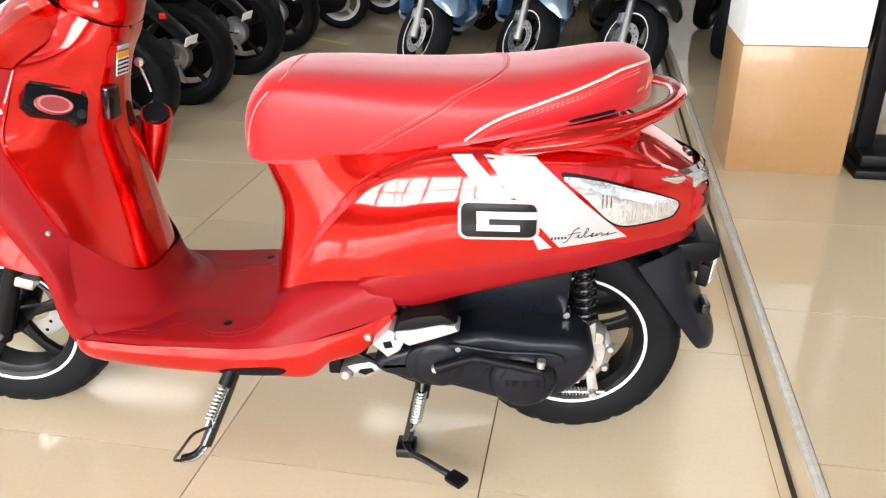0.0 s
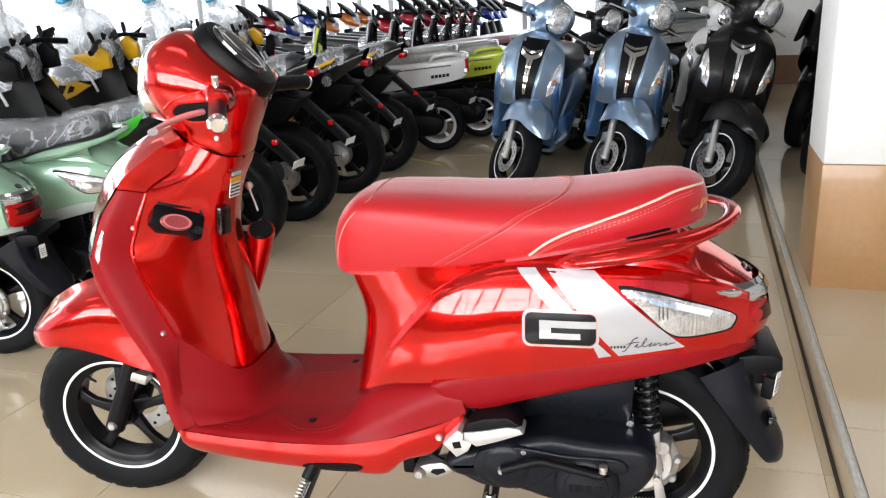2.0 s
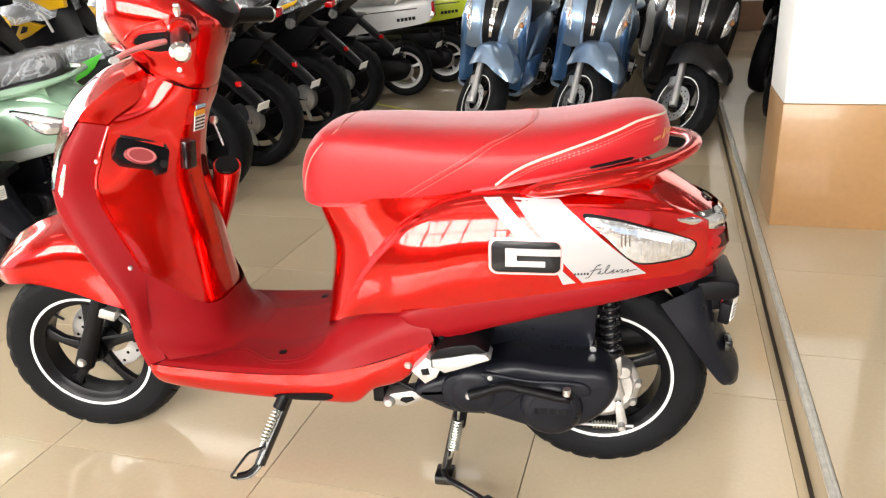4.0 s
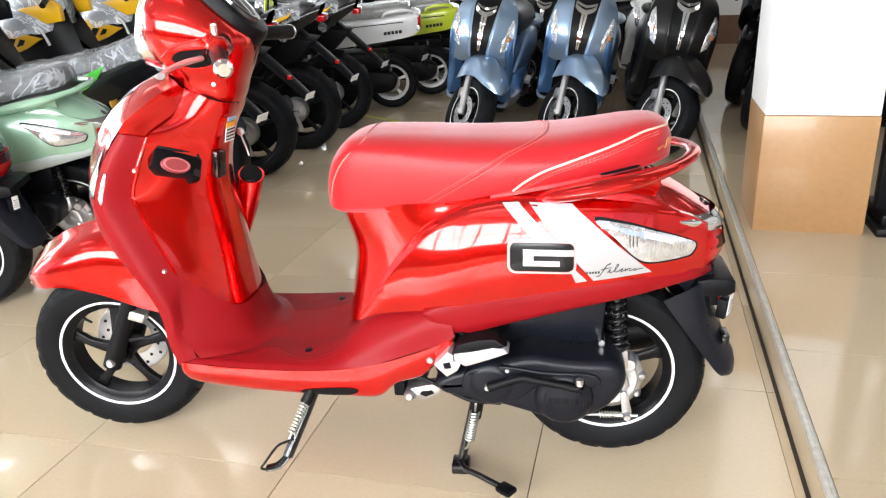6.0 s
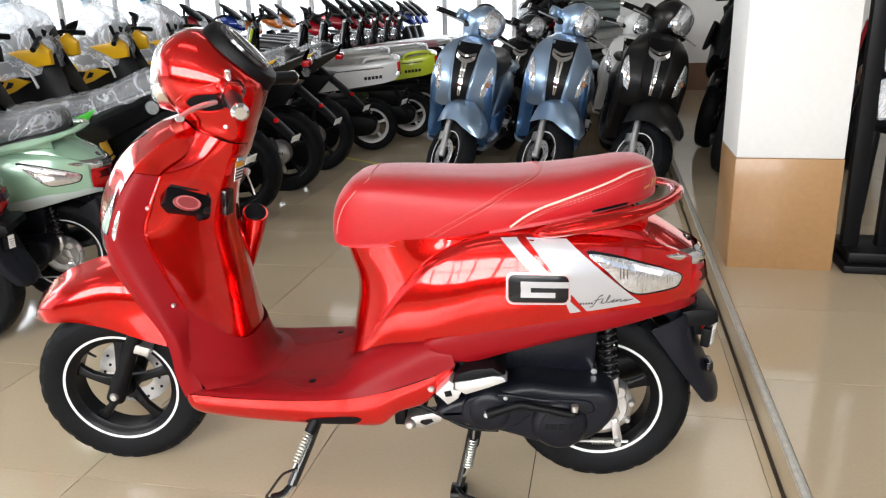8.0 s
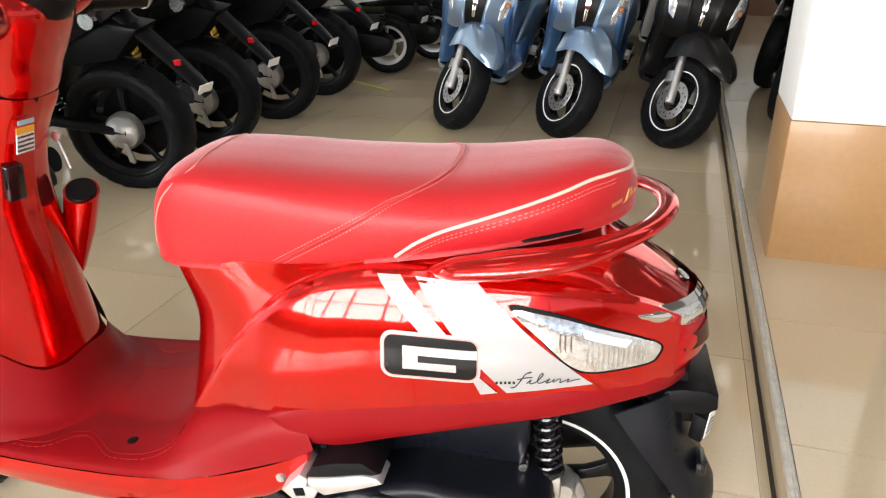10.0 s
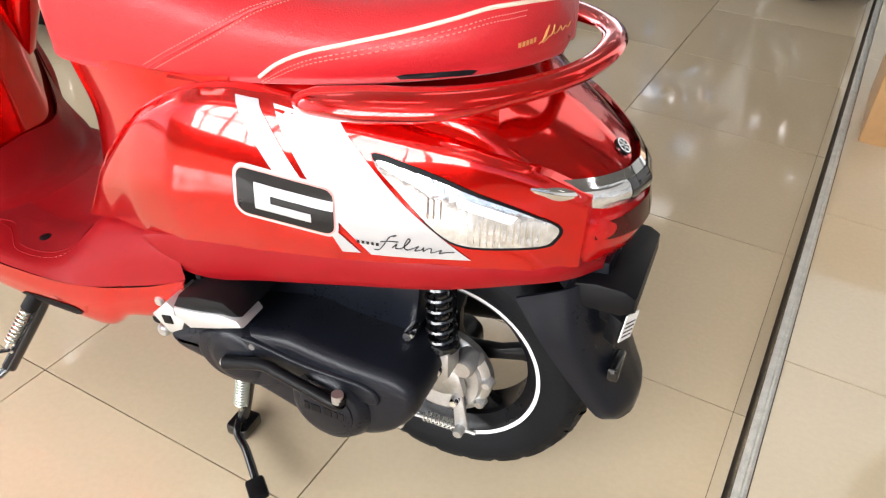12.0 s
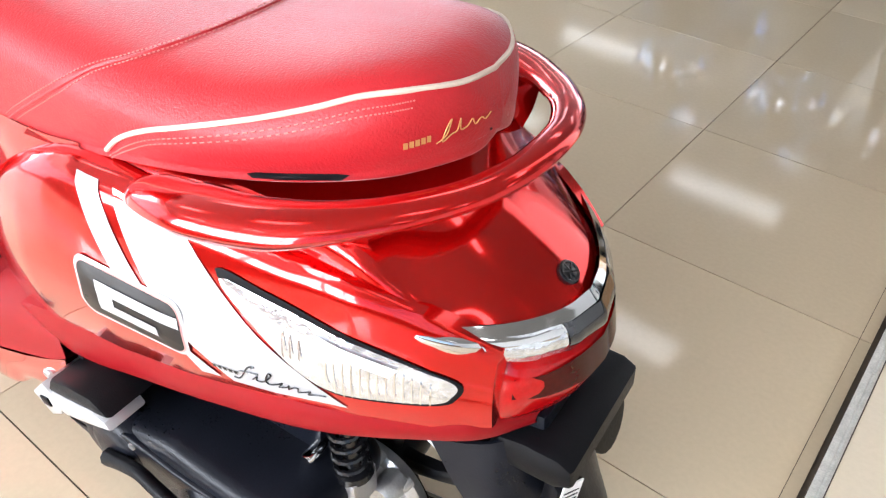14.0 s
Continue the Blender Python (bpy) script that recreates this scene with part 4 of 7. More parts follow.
    # seat post and rear body
    post = loft([
        [(-0.628, 0, 0.345), (-0.624, 0.048, 0.35), (-0.612, 0.088, 0.368), (-0.585, 0.120, 0.390), (-0.52, 0.146, 0.412), (-0.40, 0.165, 0.44), (-0.28, 0.165, 0.47)],
        [(-0.612, 0, 0.45), (-0.607, 0.046, 0.45), (-0.594, 0.085, 0.45), (-0.565, 0.116, 0.455), (-0.50, 0.144, 0.462), (-0.40, 0.170, 0.48), (-0.28, 0.17, 0.50)],
        [(-0.598, 0, 0.55), (-0.593, 0.045, 0.55), (-0.580, 0.083, 0.555), (-0.552, 0.113, 0.562), (-0.488, 0.142, 0.562), (-0.38, 0.168, 0.56), (-0.28, 0.168, 0.57)],
        [(-0.616, 0, 0.63), (-0.611, 0.048, 0.63), (-0.598, 0.086, 0.632), (-0.570, 0.114, 0.635), (-0.49, 0.140, 0.634), (-0.38, 0.162, 0.64), (-0.28, 0.164, 0.65)],
        [(-0.63, 0, 0.68), (-0.626, 0.052, 0.68), (-0.613, 0.090, 0.68), (-0.588, 0.116, 0.68), (-0.50, 0.138, 0.683), (-0.36, 0.154, 0.694), (-0.26, 0.160, 0.712)],
    ], 26, 34)
    part("seat_post", post, paint, S)
    cowl = cowl_dome()
    tree = skin_of(cowl)
    cw = part("side_cowl", cowl, paint, S, sharp=50)
    deck = loft([
        [(-0.36, 0, 0.70), (-0.36, 0.07, 0.70), (-0.36, 0.130, 0.698)],
        [(-0.1, 0, 0.735), (-0.1, 0.08, 0.735), (-0.1, 0.145, 0.732)],
        [(0.04, 0, 0.744), (0.04, 0.08, 0.740), (0.04, 0.140, 0.726)],
        [(0.11, 0, 0.721), (0.11, 0.07, 0.712), (0.105, 0.130, 0.690)],
        [(0.17, 0, 0.684), (0.160, 0.07, 0.680), (0.140, 0.126, 0.666)],
        [(0.230, 0, 0.638), (0.207, 0.065, 0.645), (0.152, 0.122, 0.657)],
    ], 30, 16)
    tdeck = skin_of(deck)
    dk = part("tail_deck", deck, paint, S)
    shoulder = loft([
        [(-0.36, 0.130, 0.698), (-0.36, 0.145, 0.697), (-0.36, 0.160, 0.690)],
        [(-0.1, 0.145, 0.732), (-0.1, 0.156, 0.722), (-0.1, 0.163, 0.708)],
        [(0.04, 0.140, 0.726), (0.04, 0.149, 0.714), (0.04, 0.153, 0.697)],
        [(0.105, 0.130, 0.690), (0.107, 0.137, 0.686), (0.108, 0.141, 0.679)],
        [(0.140, 0.126, 0.666), (0.141, 0.128, 0.665), (0.142, 0.130, 0.663)],
    ], 30, 12)
    for q in (-1, 1):
        part("tail_shoulder", half(shoulder, q), paint, S, "faceted shoulder panel")
    shoulder.free()
    if badge:
        hit, nrm, _, _ = tdeck.ray_cast(Vector((0.207, 0, 1)), Vector((0, 0, -1)))
        f = frame_at(hit, (0, 1, 0), (-0.8, 0, 0.6))
        part("round_badge", moved(turned([(0, 0.003), (0.0105, 0.003), (0.0125, 0.0015), (0.0125, -0.002)], (0, 0, 0), 24, axis="z"), f), BLACK_GLOSS, dk, "small round dark emblem")
        bm = turned([(0.0095, 0.0035), (0.0112, 0.0035)], (0, 0, 0), 24, axis="z")
        part("badge_ring", moved(bm, f), CHROME, dk)
        for k in range(6):
            part("badge_bar", moved(block(-0.0008, 0.0008, 0.002, 0.0095, 0.0032, 0.0038), f @ pose(0, 0, 0, 0, 0, 60 * k)), CHROME, dk)
    bar = loft([
        [(0.104, 0.150, 0.662), (0.107, 0.153, 0.658), (0.111, 0.151, 0.654)],
        [(0.135, 0.138, 0.662), (0.144, 0.144, 0.652), (0.143, 0.142, 0.638)],
        [(0.162, 0.122, 0.660), (0.176, 0.126, 0.644), (0.172, 0.124, 0.622)],
        [(0.196, 0.085, 0.654), (0.214, 0.086, 0.634), (0.206, 0.083, 0.606)],
        [(0.222, 0.04, 0.650), (0.239, 0.041, 0.628), (0.231, 0.04, 0.597)],
        [(0.231, 0, 0.649), (0.248, 0, 0.625), (0.239, 0, 0.592)],
    ], 24, 10)
    br = part("chrome_bar", bar, CHROME, S, "chrome V-shaped bar")

    def glass(a, b):
        """A strip of lens laid 3 mm over the bar, from y = a to y = b."""
        ys = (0.0, 0.04, 0.085, 0.125)
        rows = []
        for y in np.linspace(a, b, 6):
            top, low = np.interp(y, ys, (0.639, 0.641, 0.645, 0.652)), np.interp(y, ys, (0.602, 0.606, 0.614, 0.632))
            cols = [np.interp(y, ys, c) for c in ((0.2425, 0.2335, 0.2075, 0.1715), (0.2525, 0.2435, 0.2185, 0.1805), (0.2465, 0.2375, 0.2135, 0.1775))]
            rows.append([(cols[0], y, top), (cols[1], y, (top + low) / 2), (cols[2], y, low)])
        return loft(rows, 18, 8)

    clear_strip = glass(0.118, 0.052)
    for q in (-1, 1):
        part("bar_lens", half(clear_strip, q), LENS, br, "clear faceted lamp lens")
    clear_strip.free()
    part("bar_centre", glass(0.050, 0.0), GLASS_DARK, br, "smoked lens")
    tail = loft([
        [(0.180, 0.090, 0.628), (0.182, 0.104, 0.60), (0.182, 0.106, 0.575), (0.180, 0.104, 0.545), (0.175, 0.095, 0.52)],
        [(0.206, 0.083, 0.620), (0.209, 0.098, 0.60), (0.209, 0.102, 0.575), (0.204, 0.099, 0.545), (0.19, 0.090, 0.52)],
        [(0.225, 0.06, 0.612), (0.229, 0.075, 0.60), (0.23, 0.08, 0.575), (0.224, 0.077, 0.545), (0.206, 0.07, 0.515)],
        [(0.238, 0.03, 0.606), (0.247, 0.035, 0.598), (0.25, 0.04, 0.575), (0.243, 0.04, 0.545), (0.22, 0.035, 0.51)],
        [(0.24, 0, 0.604), (0.25, 0, 0.596), (0.256, 0, 0.575), (0.249, 0, 0.545), (0.225, 0, 0.508)],
    ], 18, 16)
    tl = part("tail_lamp", tail, LENS_RED, S, "red tail lamp")
    bm = loft([[(0.2085, 0.0985, 0.600), (0.2100, 0.1025, 0.578)], [(0.2295, 0.0765, 0.601), (0.2315, 0.080, 0.574)], [(0.246, 0.04, 0.604), (0.253, 0.04, 0.572)], [(0.252, 0, 0.600), (0.2585, 0, 0.570)]], 10, 5)
    part("lamp_glass", bm, DARK_LENS, tl, "dark red glass")
    for s in (-1, 1):
        outline = [(-0.040, 0.669), (0.01, 0.663), (0.064, 0.648), (0.13, 0.625), (0.168, 0.606), (0.166, 0.588), (0.15, 0.579), (0.08, 0.576), (0.045, 0.588), (0.0, 0.632)]
        bz = part("indicator_bezel", draped(tree, [(x + (x - 0.075) * 0.05, z + (z - 0.62) * 0.13 + 0.001) for x, z in outline], 0.0015, s, 5, 44), BLACK, cw, "black bezel")
        ln = part("rear_indicator", draped(tree, outline, 0.003, s, 6, 44, 0.004, 0.004), LENS, cw, "clear indicator lens")
        for x in np.linspace(0.066, 0.150, 13) if fine else ():
            top, low = np.interp(x, (0.01, 0.064, 0.13, 0.168), (0.663, 0.648, 0.625, 0.606)), np.interp(x, (0.0, 0.045, 0.08, 0.15, 0.166), (0.632, 0.588, 0.576, 0.579, 0.588))
            part("lens_rib", band(tree, ((x, top - 0.010), (x + 0.0012, top - 0.010), (x + 0.0012, low + 0.004), (x, low + 0.004)), 0.0074, s, 2, 8), CHROME, ln)
        for x in (0.026, 0.033, 0.041) if fine else ():
            part("lens_rib", band(tree, ((x, 0.640 - (x - 0.024) * 0.3), (x + 0.002, 0.640 - (x - 0.024) * 0.3), (x + 0.0028, 0.612), (x + 0.001, 0.615)), 0.0078, s, 2, 8), LENS_SMOKE, ln, "smoky reflector rib")
        part("reflector_facet", band(tree, ((0.056, 0.645), (0.125, 0.622), (0.118, 0.612), (0.060, 0.632)), 0.0078, s, 8, 3), WHITE_LINE, ln, "bright inner reflector")
    rail = sweep([(-0.165, -0.168, 0.708), (-0.12, -0.186, 0.722), (-0.05, -0.196, 0.738), (0.03, -0.186, 0.752), (0.095, -0.148, 0.763), (0.142, -0.098, 0.771), (0.165, -0.048, 0.776), (0.171, 0, 0.778), (0.165, 0.048, 0.776), (0.142, 0.098, 0.771), (0.095, 0.148, 0.763), (0.03, 0.186, 0.752), (-0.05, 0.196, 0.738), (-0.12, 0.186, 0.722), (-0.165, 0.168, 0.708)],
                 [0.008, 0.026, 0.031, 0.028, 0.020, 0.017, 0.016, 0.016, 0.016, 0.017, 0.020, 0.028, 0.031, 0.026, 0.008], 14, 85, 0.62)
    rl = part("grab_rail", rail, paint, S, "loop grab rail")
    web = loft([
        [(-0.15, 0.150, 0.712), (-0.15, 0.164, 0.708), (-0.15, 0.176, 0.706)],
        [(-0.08, 0.150, 0.729), (-0.08, 0.174, 0.718), (-0.08, 0.194, 0.716)],
        [(0.0, 0.144, 0.730), (0.0, 0.168, 0.724), (0.0, 0.192, 0.730)],
        [(0.05, 0.136, 0.722), (0.05, 0.156, 0.726), (0.05, 0.176, 0.741)],
        [(0.085, 0.128, 0.708), (0.088, 0.142, 0.724), (0.09, 0.154, 0.752)],
    ], 24, 8)
    for q in (-1, 1):
        part("rail_root", half(web, q), paint, rl)
    web.free()
    sill = []
    for x, zt, zb, y in ((-0.41, 0.455, 0.449, 0.207), (-0.36, 0.468, 0.412, 0.209), (-0.30, 0.484, 0.410, 0.208), (-0.22, 0.499, 0.434, 0.207), (-0.09, 0.520, 0.468, 0.201), (0.04, 0.533, 0.494, 0.182), (0.14, 0.538, 0.510, 0.142), (0.19, 0.54, 0.515, 0.112), (0.222, 0.52, 0.510, 0.06)):
        sill.append([(x, y - 0.02, zt + 0.006), (x, y + 0.003, zt + 0.003), (x, y + 0.004, zt * 0.4 + zb * 0.6), (x, y - 0.004, zb), (x, y - 0.03, zb + 0.004)])
    sl = part("side_sill", loft(sill, 40, 10), satin, S, "satin finish")
    part("under_tail", loft([[(-0.3, 0, 0.43), (-0.3, 0.12, 0.43), (-0.3, 0.19, 0.42)], [(-0.05, 0, 0.50), (-0.05, 0.1, 0.495), (-0.05, 0.18, 0.482)], [(0.12, 0, 0.52), (0.12, 0.08, 0.518), (0.12, 0.14, 0.512)], [(0.21, 0, 0.52), (0.21, 0.05, 0.518), (0.2, 0.09, 0.515)]], 14, 8), BLACK, S)
    if badge and fine:
        film = 0.0012
        part("stripe", band(tree, ((-0.234, 0.704), (-0.199, 0.706), (-0.128, 0.634), (-0.152, 0.621)), film), DECAL_WHITE, cw, "white slanted stripe")
        part("stripe", band(tree, ((-0.178, 0.706), (-0.09, 0.703), (0.079, 0.5525), (-0.042, 0.540)), film), DECAL_WHITE, cw, "broad white slanted stripe")
        part("stripe", band(tree, ((-0.092, 0.568), (-0.082, 0.570), (-0.055, 0.540), (-0.079, 0.537)), film), DECAL_WHITE, cw, "short white stripe end")

        def rounded(x0, x1, z0, z1, r, n=6, lean=0.0):
            pts = []
            for cx, cz, a0 in ((x1 - r, z1 - r, 0), (x0 + r, z1 - r, 90), (x0 + r, z0 + r, 180), (x1 - r, z0 + r, 270)):
                pts += [(cx + r * math.cos(radians(a0 + 90 * k / n)), cz + r * math.sin(radians(a0 + 90 * k / n))) for k in range(n + 1)]
            return pts

        lean = lambda pts: [(x, z + (x + 0.15) * -0.03) for x, z in pts]
        part("emblem_border", draped(tree, lean(rounded(-0.221, -0.079, 0.5615, 0.6345, 0.017)), 0.0022, -1, 6), DECAL_WHITE, cw, "white rounded border")
        part("emblem_edge", draped(tree, lean(rounded(-0.2175, -0.0825, 0.565, 0.631, 0.0145)), 0.0026, -1, 6), DECAL_PINK, cw, "thin pink line inside the border")
        part("emblem_field", draped(tree, lean(rounded(-0.2155, -0.0845, 0.567, 0.629, 0.013)), 0.0030, -1, 6), DECAL_BLACK, cw, "black rounded emblem")
        for x0, x1, z0, z1 in ((-0.189, -0.0842, 0.602, 0.6155), (-0.1885, -0.167, 0.580, 0.6145), (-0.189, -0.113, 0.5795, 0.5915)):
            part("emblem_bar", band(tree, [lean([p])[0] for p in ((x0, z1), (x1, z1), (x1, z0), (x0, z0))], 0.0038, -1, 10, 4), DECAL_WHITE, cw)
        # flowing script, kept as an unreadable flourish
        strokes = (((-0.037, 0.551), (-0.031, 0.552), (-0.024, 0.562), (-0.016, 0.576), (-0.008, 0.580), (-0.012, 0.577)), ((-0.028, 0.566), (-0.016, 0.569), (-0.006, 0.570)),
                   ((-0.014, 0.559), (-0.008, 0.566), (-0.010, 0.559), (-0.002, 0.561), (0.008, 0.574), (0.006, 0.577), (0.001, 0.566), (0.003, 0.559), (0.012, 0.563), (0.018, 0.567), (0.013, 0.559), (0.021, 0.562), (0.024, 0.566), (0.023, 0.560), (0.029, 0.565), (0.033, 0.565), (0.032, 0.559), (0.039, 0.562), (0.045, 0.565), (0.042, 0.559), (0.050, 0.562), (0.060, 0.564)))
        for pts in strokes:
            part("script_stroke", sweep([onto(tree, x, z, 0.0018) for x, z in pts], 0.0008, 5, len(pts) * 5), DECAL_BLACK, cw, "thin black script flourish")
        for k in range(5):
            part("small_mark", band(tree, ((-0.058 + k * 0.006, 0.563), (-0.0545 + k * 0.006, 0.563), (-0.0545 + k * 0.006, 0.558), (-0.058 + k * 0.006, 0.558)), 0.0022, -1, 2, 2), DECAL_BLACK, cw)
    if fine:
        part("sill_bolt", turned([(0, -0.003), (0.005, -0.003), (0.007, 0), (0.007, 0.01)], (-0.325, -0.203, 0.407), 10), BLACK, sl)

    scooter_seat(S, seat, fine, wrapped)
    scooter_head(S, paint if front is RED else paint, turn, fine)
    scooter_engine(S, fine, stand)
    return S


def scooter_seat(S, material, fine, wrapped, piping=True):
    rows = []
    spec = ((-0.650, 0.70, 0.035, 0.668, 0.02), (-0.639, 0.750, 0.078, 0.660, 0.026), (-0.608, 0.799, 0.114, 0.658, 0.026), (-0.56, 0.824, 0.134, 0.660, 0.025), (-0.45, 0.826, 0.148, 0.670, 0.028), (-0.33, 0.822, 0.158, 0.688, 0.03), (-0.2, 0.823, 0.166, 0.714, 0.03), (-0.1, 0.830, 0.163, 0.733, 0.03), (-0.03, 0.840, 0.153, 0.747, 0.029), (0.02, 0.849, 0.137, 0.756, 0.028), (0.06, 0.854, 0.115, 0.762, 0.027), (0.088, 0.852, 0.090, 0.766, 0.024), (0.109, 0.842, 0.058, 0.769, 0.020), (0.120, 0.822, 0.030, 0.771, 0.012), (0.1235, 0.806, 0.010, 0.782, 0.004), (0.1245, 0.7945, 0.0008, 0.7935, 0.0003))
    for x, zt, y, zb, d in spec:
        rows.append([(x, 0, zt), (x, y * 0.5, zt - 0.003), (x, y * 0.8, zt - d * 0.5), (x, y * 0.96, zt - d * 1.3), (x, y, (zt + zb) / 2 - 0.01), (x, y * 0.97, zb + 0.012), (x, y * 0.88, zb), (x, 0, zb + 0.005)])
    bm = loft(rows, 60, 40)
    tree = skin_of(bm)
    st = part("seat", bm, material, S)
    if not fine:
        if wrapped:
            film_over(S, rows)
        return st
    side = [(-0.213, 0.722), (-0.182, 0.747), (-0.143, 0.768), (-0.092, 0.786), (-0.03, 0.806), (0.02, 0.823), (0.052, 0.834)]
    for s in (-1, 1):
        pts = [onto(tree, x, z, 0.001, s) for x, z in side]
        back = [tree.find_nearest(Vector((0.083, s * 0.085, 0.843)))[0], tree.find_nearest(Vector((0.110, s * 0.042, 0.840)))[0], tree.find_nearest(Vector((0.118, 0, 0.838)))[0]]
        part("piping", sweep(pts + back, 0.0026, 8, 60), PIPING, st, "cream piping")
        for off in (0.008, 0.013):
            bm = bmesh.new()
            line = spline([(x + 0.004, z - off * (0.6 if k == 0 else 1)) for k, (x, z) in enumerate(side + [(0.072, 0.838), (0.084, 0.840)])], 120)
            for a, b in zip(line[::2], line[1::2]):
                join(bm, sweep([onto(tree, *a, 0.0008, s), onto(tree, *b, 0.0005, s)], 0.0007, 4))
            part("stitching", bm, STITCH, st, "pale stitching")
        # slanted seam over the flank and across the top
        flank = [(-0.40, 0.69), (-0.36, 0.715), (-0.31, 0.745), (-0.26, 0.775), (-0.222, 0.798)]
        pts = [onto(tree, x, z, 0.0, s) for x, z in flank]
        for x, y in ((-0.19, 0.128), (-0.165, 0.10), (-0.15, 0.06), (-0.145, 0.0)):
            hit, nrm, _, _ = tree.ray_cast(Vector((x, s * y, 1.2)), Vector((0, 0, -1)))
            pts.append(hit)
        part("seam", sweep(pts, 0.0022, 6, 60), material, st)
        for w in (-0.006, 0.006):
            bm = bmesh.new()
            fine_pts = spline([p + Vector((w, 0, -w * 0.5)) for p in pts], 150)
            for a, b in zip(fine_pts[::2], fine_pts[1::2]):
                pa, pb = (tree.find_nearest(Vector(q))[0] + Vector((0, 0, 0.0006)) for q in (a, b))
                join(bm, sweep([pa, pb], 0.0008, 4))
            part("stitching", bm, STITCH, st, "pale stitching")
        front = [(-0.628, 0.685), (-0.62, 0.72), (-0.60, 0.76), (-0.575, 0.79)]
        part("front_seam", sweep([onto(tree, x, z, 0.0, s) for x, z in front] + [tree.ray_cast(Vector((-0.545, s * y, 1.2)), Vector((0, 0, -1)))[0] for y in (0.10, 0.05, 0.0)], 0.0018, 6, 40), STITCH, st, "thin pale seam")

    def round_end(turn_deg, z, off=0.001):
        d = Vector((math.sin(radians(turn_deg)), -math.cos(radians(turn_deg)), 0))
        hit, nrm, _, _ = tree.ray_cast(Vector((0.03, 0, z)) + d * 0.6, -d)
        return hit + d * off

    for k in range(5):
        a = 31 + k * 2.6
        bm = bmesh.new()
        sheet(bm, [[round_end(a + da, z + 0.0008 * k) for da in (0, 1.0, 2.0)] for z in (0.793, 0.796, 0.799)])
        bmesh.ops.recalc_face_normals(bm, faces=bm.faces)
        part("gold_mark", bm, GOLD, st)
    script = ((46, 0.793), (51, 0.799), (54, 0.812), (52, 0.808), (49, 0.794), (54, 0.799), (57, 0.801), (59, 0.811), (59, 0.801), (63, 0.802), (66, 0.807), (68, 0.801), (72, 0.805), (75, 0.802), (79, 0.806))
    part("gold_script", sweep([round_end(a, z) for a, z in script], 0.00065, 5, 70), GOLD, st, "thin gold script flourish")
    # Shade of the gap between seat and rail, laid on as black film.
    part("seat_gap_shade", draped(tree, [(-0.036, 0.756), (-0.026, 0.7605), (0.0, 0.765), (0.040, 0.770), (0.050, 0.769), (0.044, 0.764), (0.0, 0.758), (-0.03, 0.753)], 0.0015, -1, 3), BLACK, st, "black strip for the shaded gap under the seat")
    if wrapped:
        film_over(S, rows)
    return st


def film_over(S, rows):
    bm = loft([[(x * 1.0, y * 1.03, z + 0.008 if z > 0.74 else z - 0.004) for x, y, z in r[:6]] for r in rows], 40, 24)
    for v in bm.verts:
        v.co += Vector((0, 0, 0.006)) * noise.noise(v.co * 14) + Vector((0, 0.004 * noise.noise(v.co * 20), 0))
    part("seat_film", bm, WRAP, S, "crumpled clear plastic film")


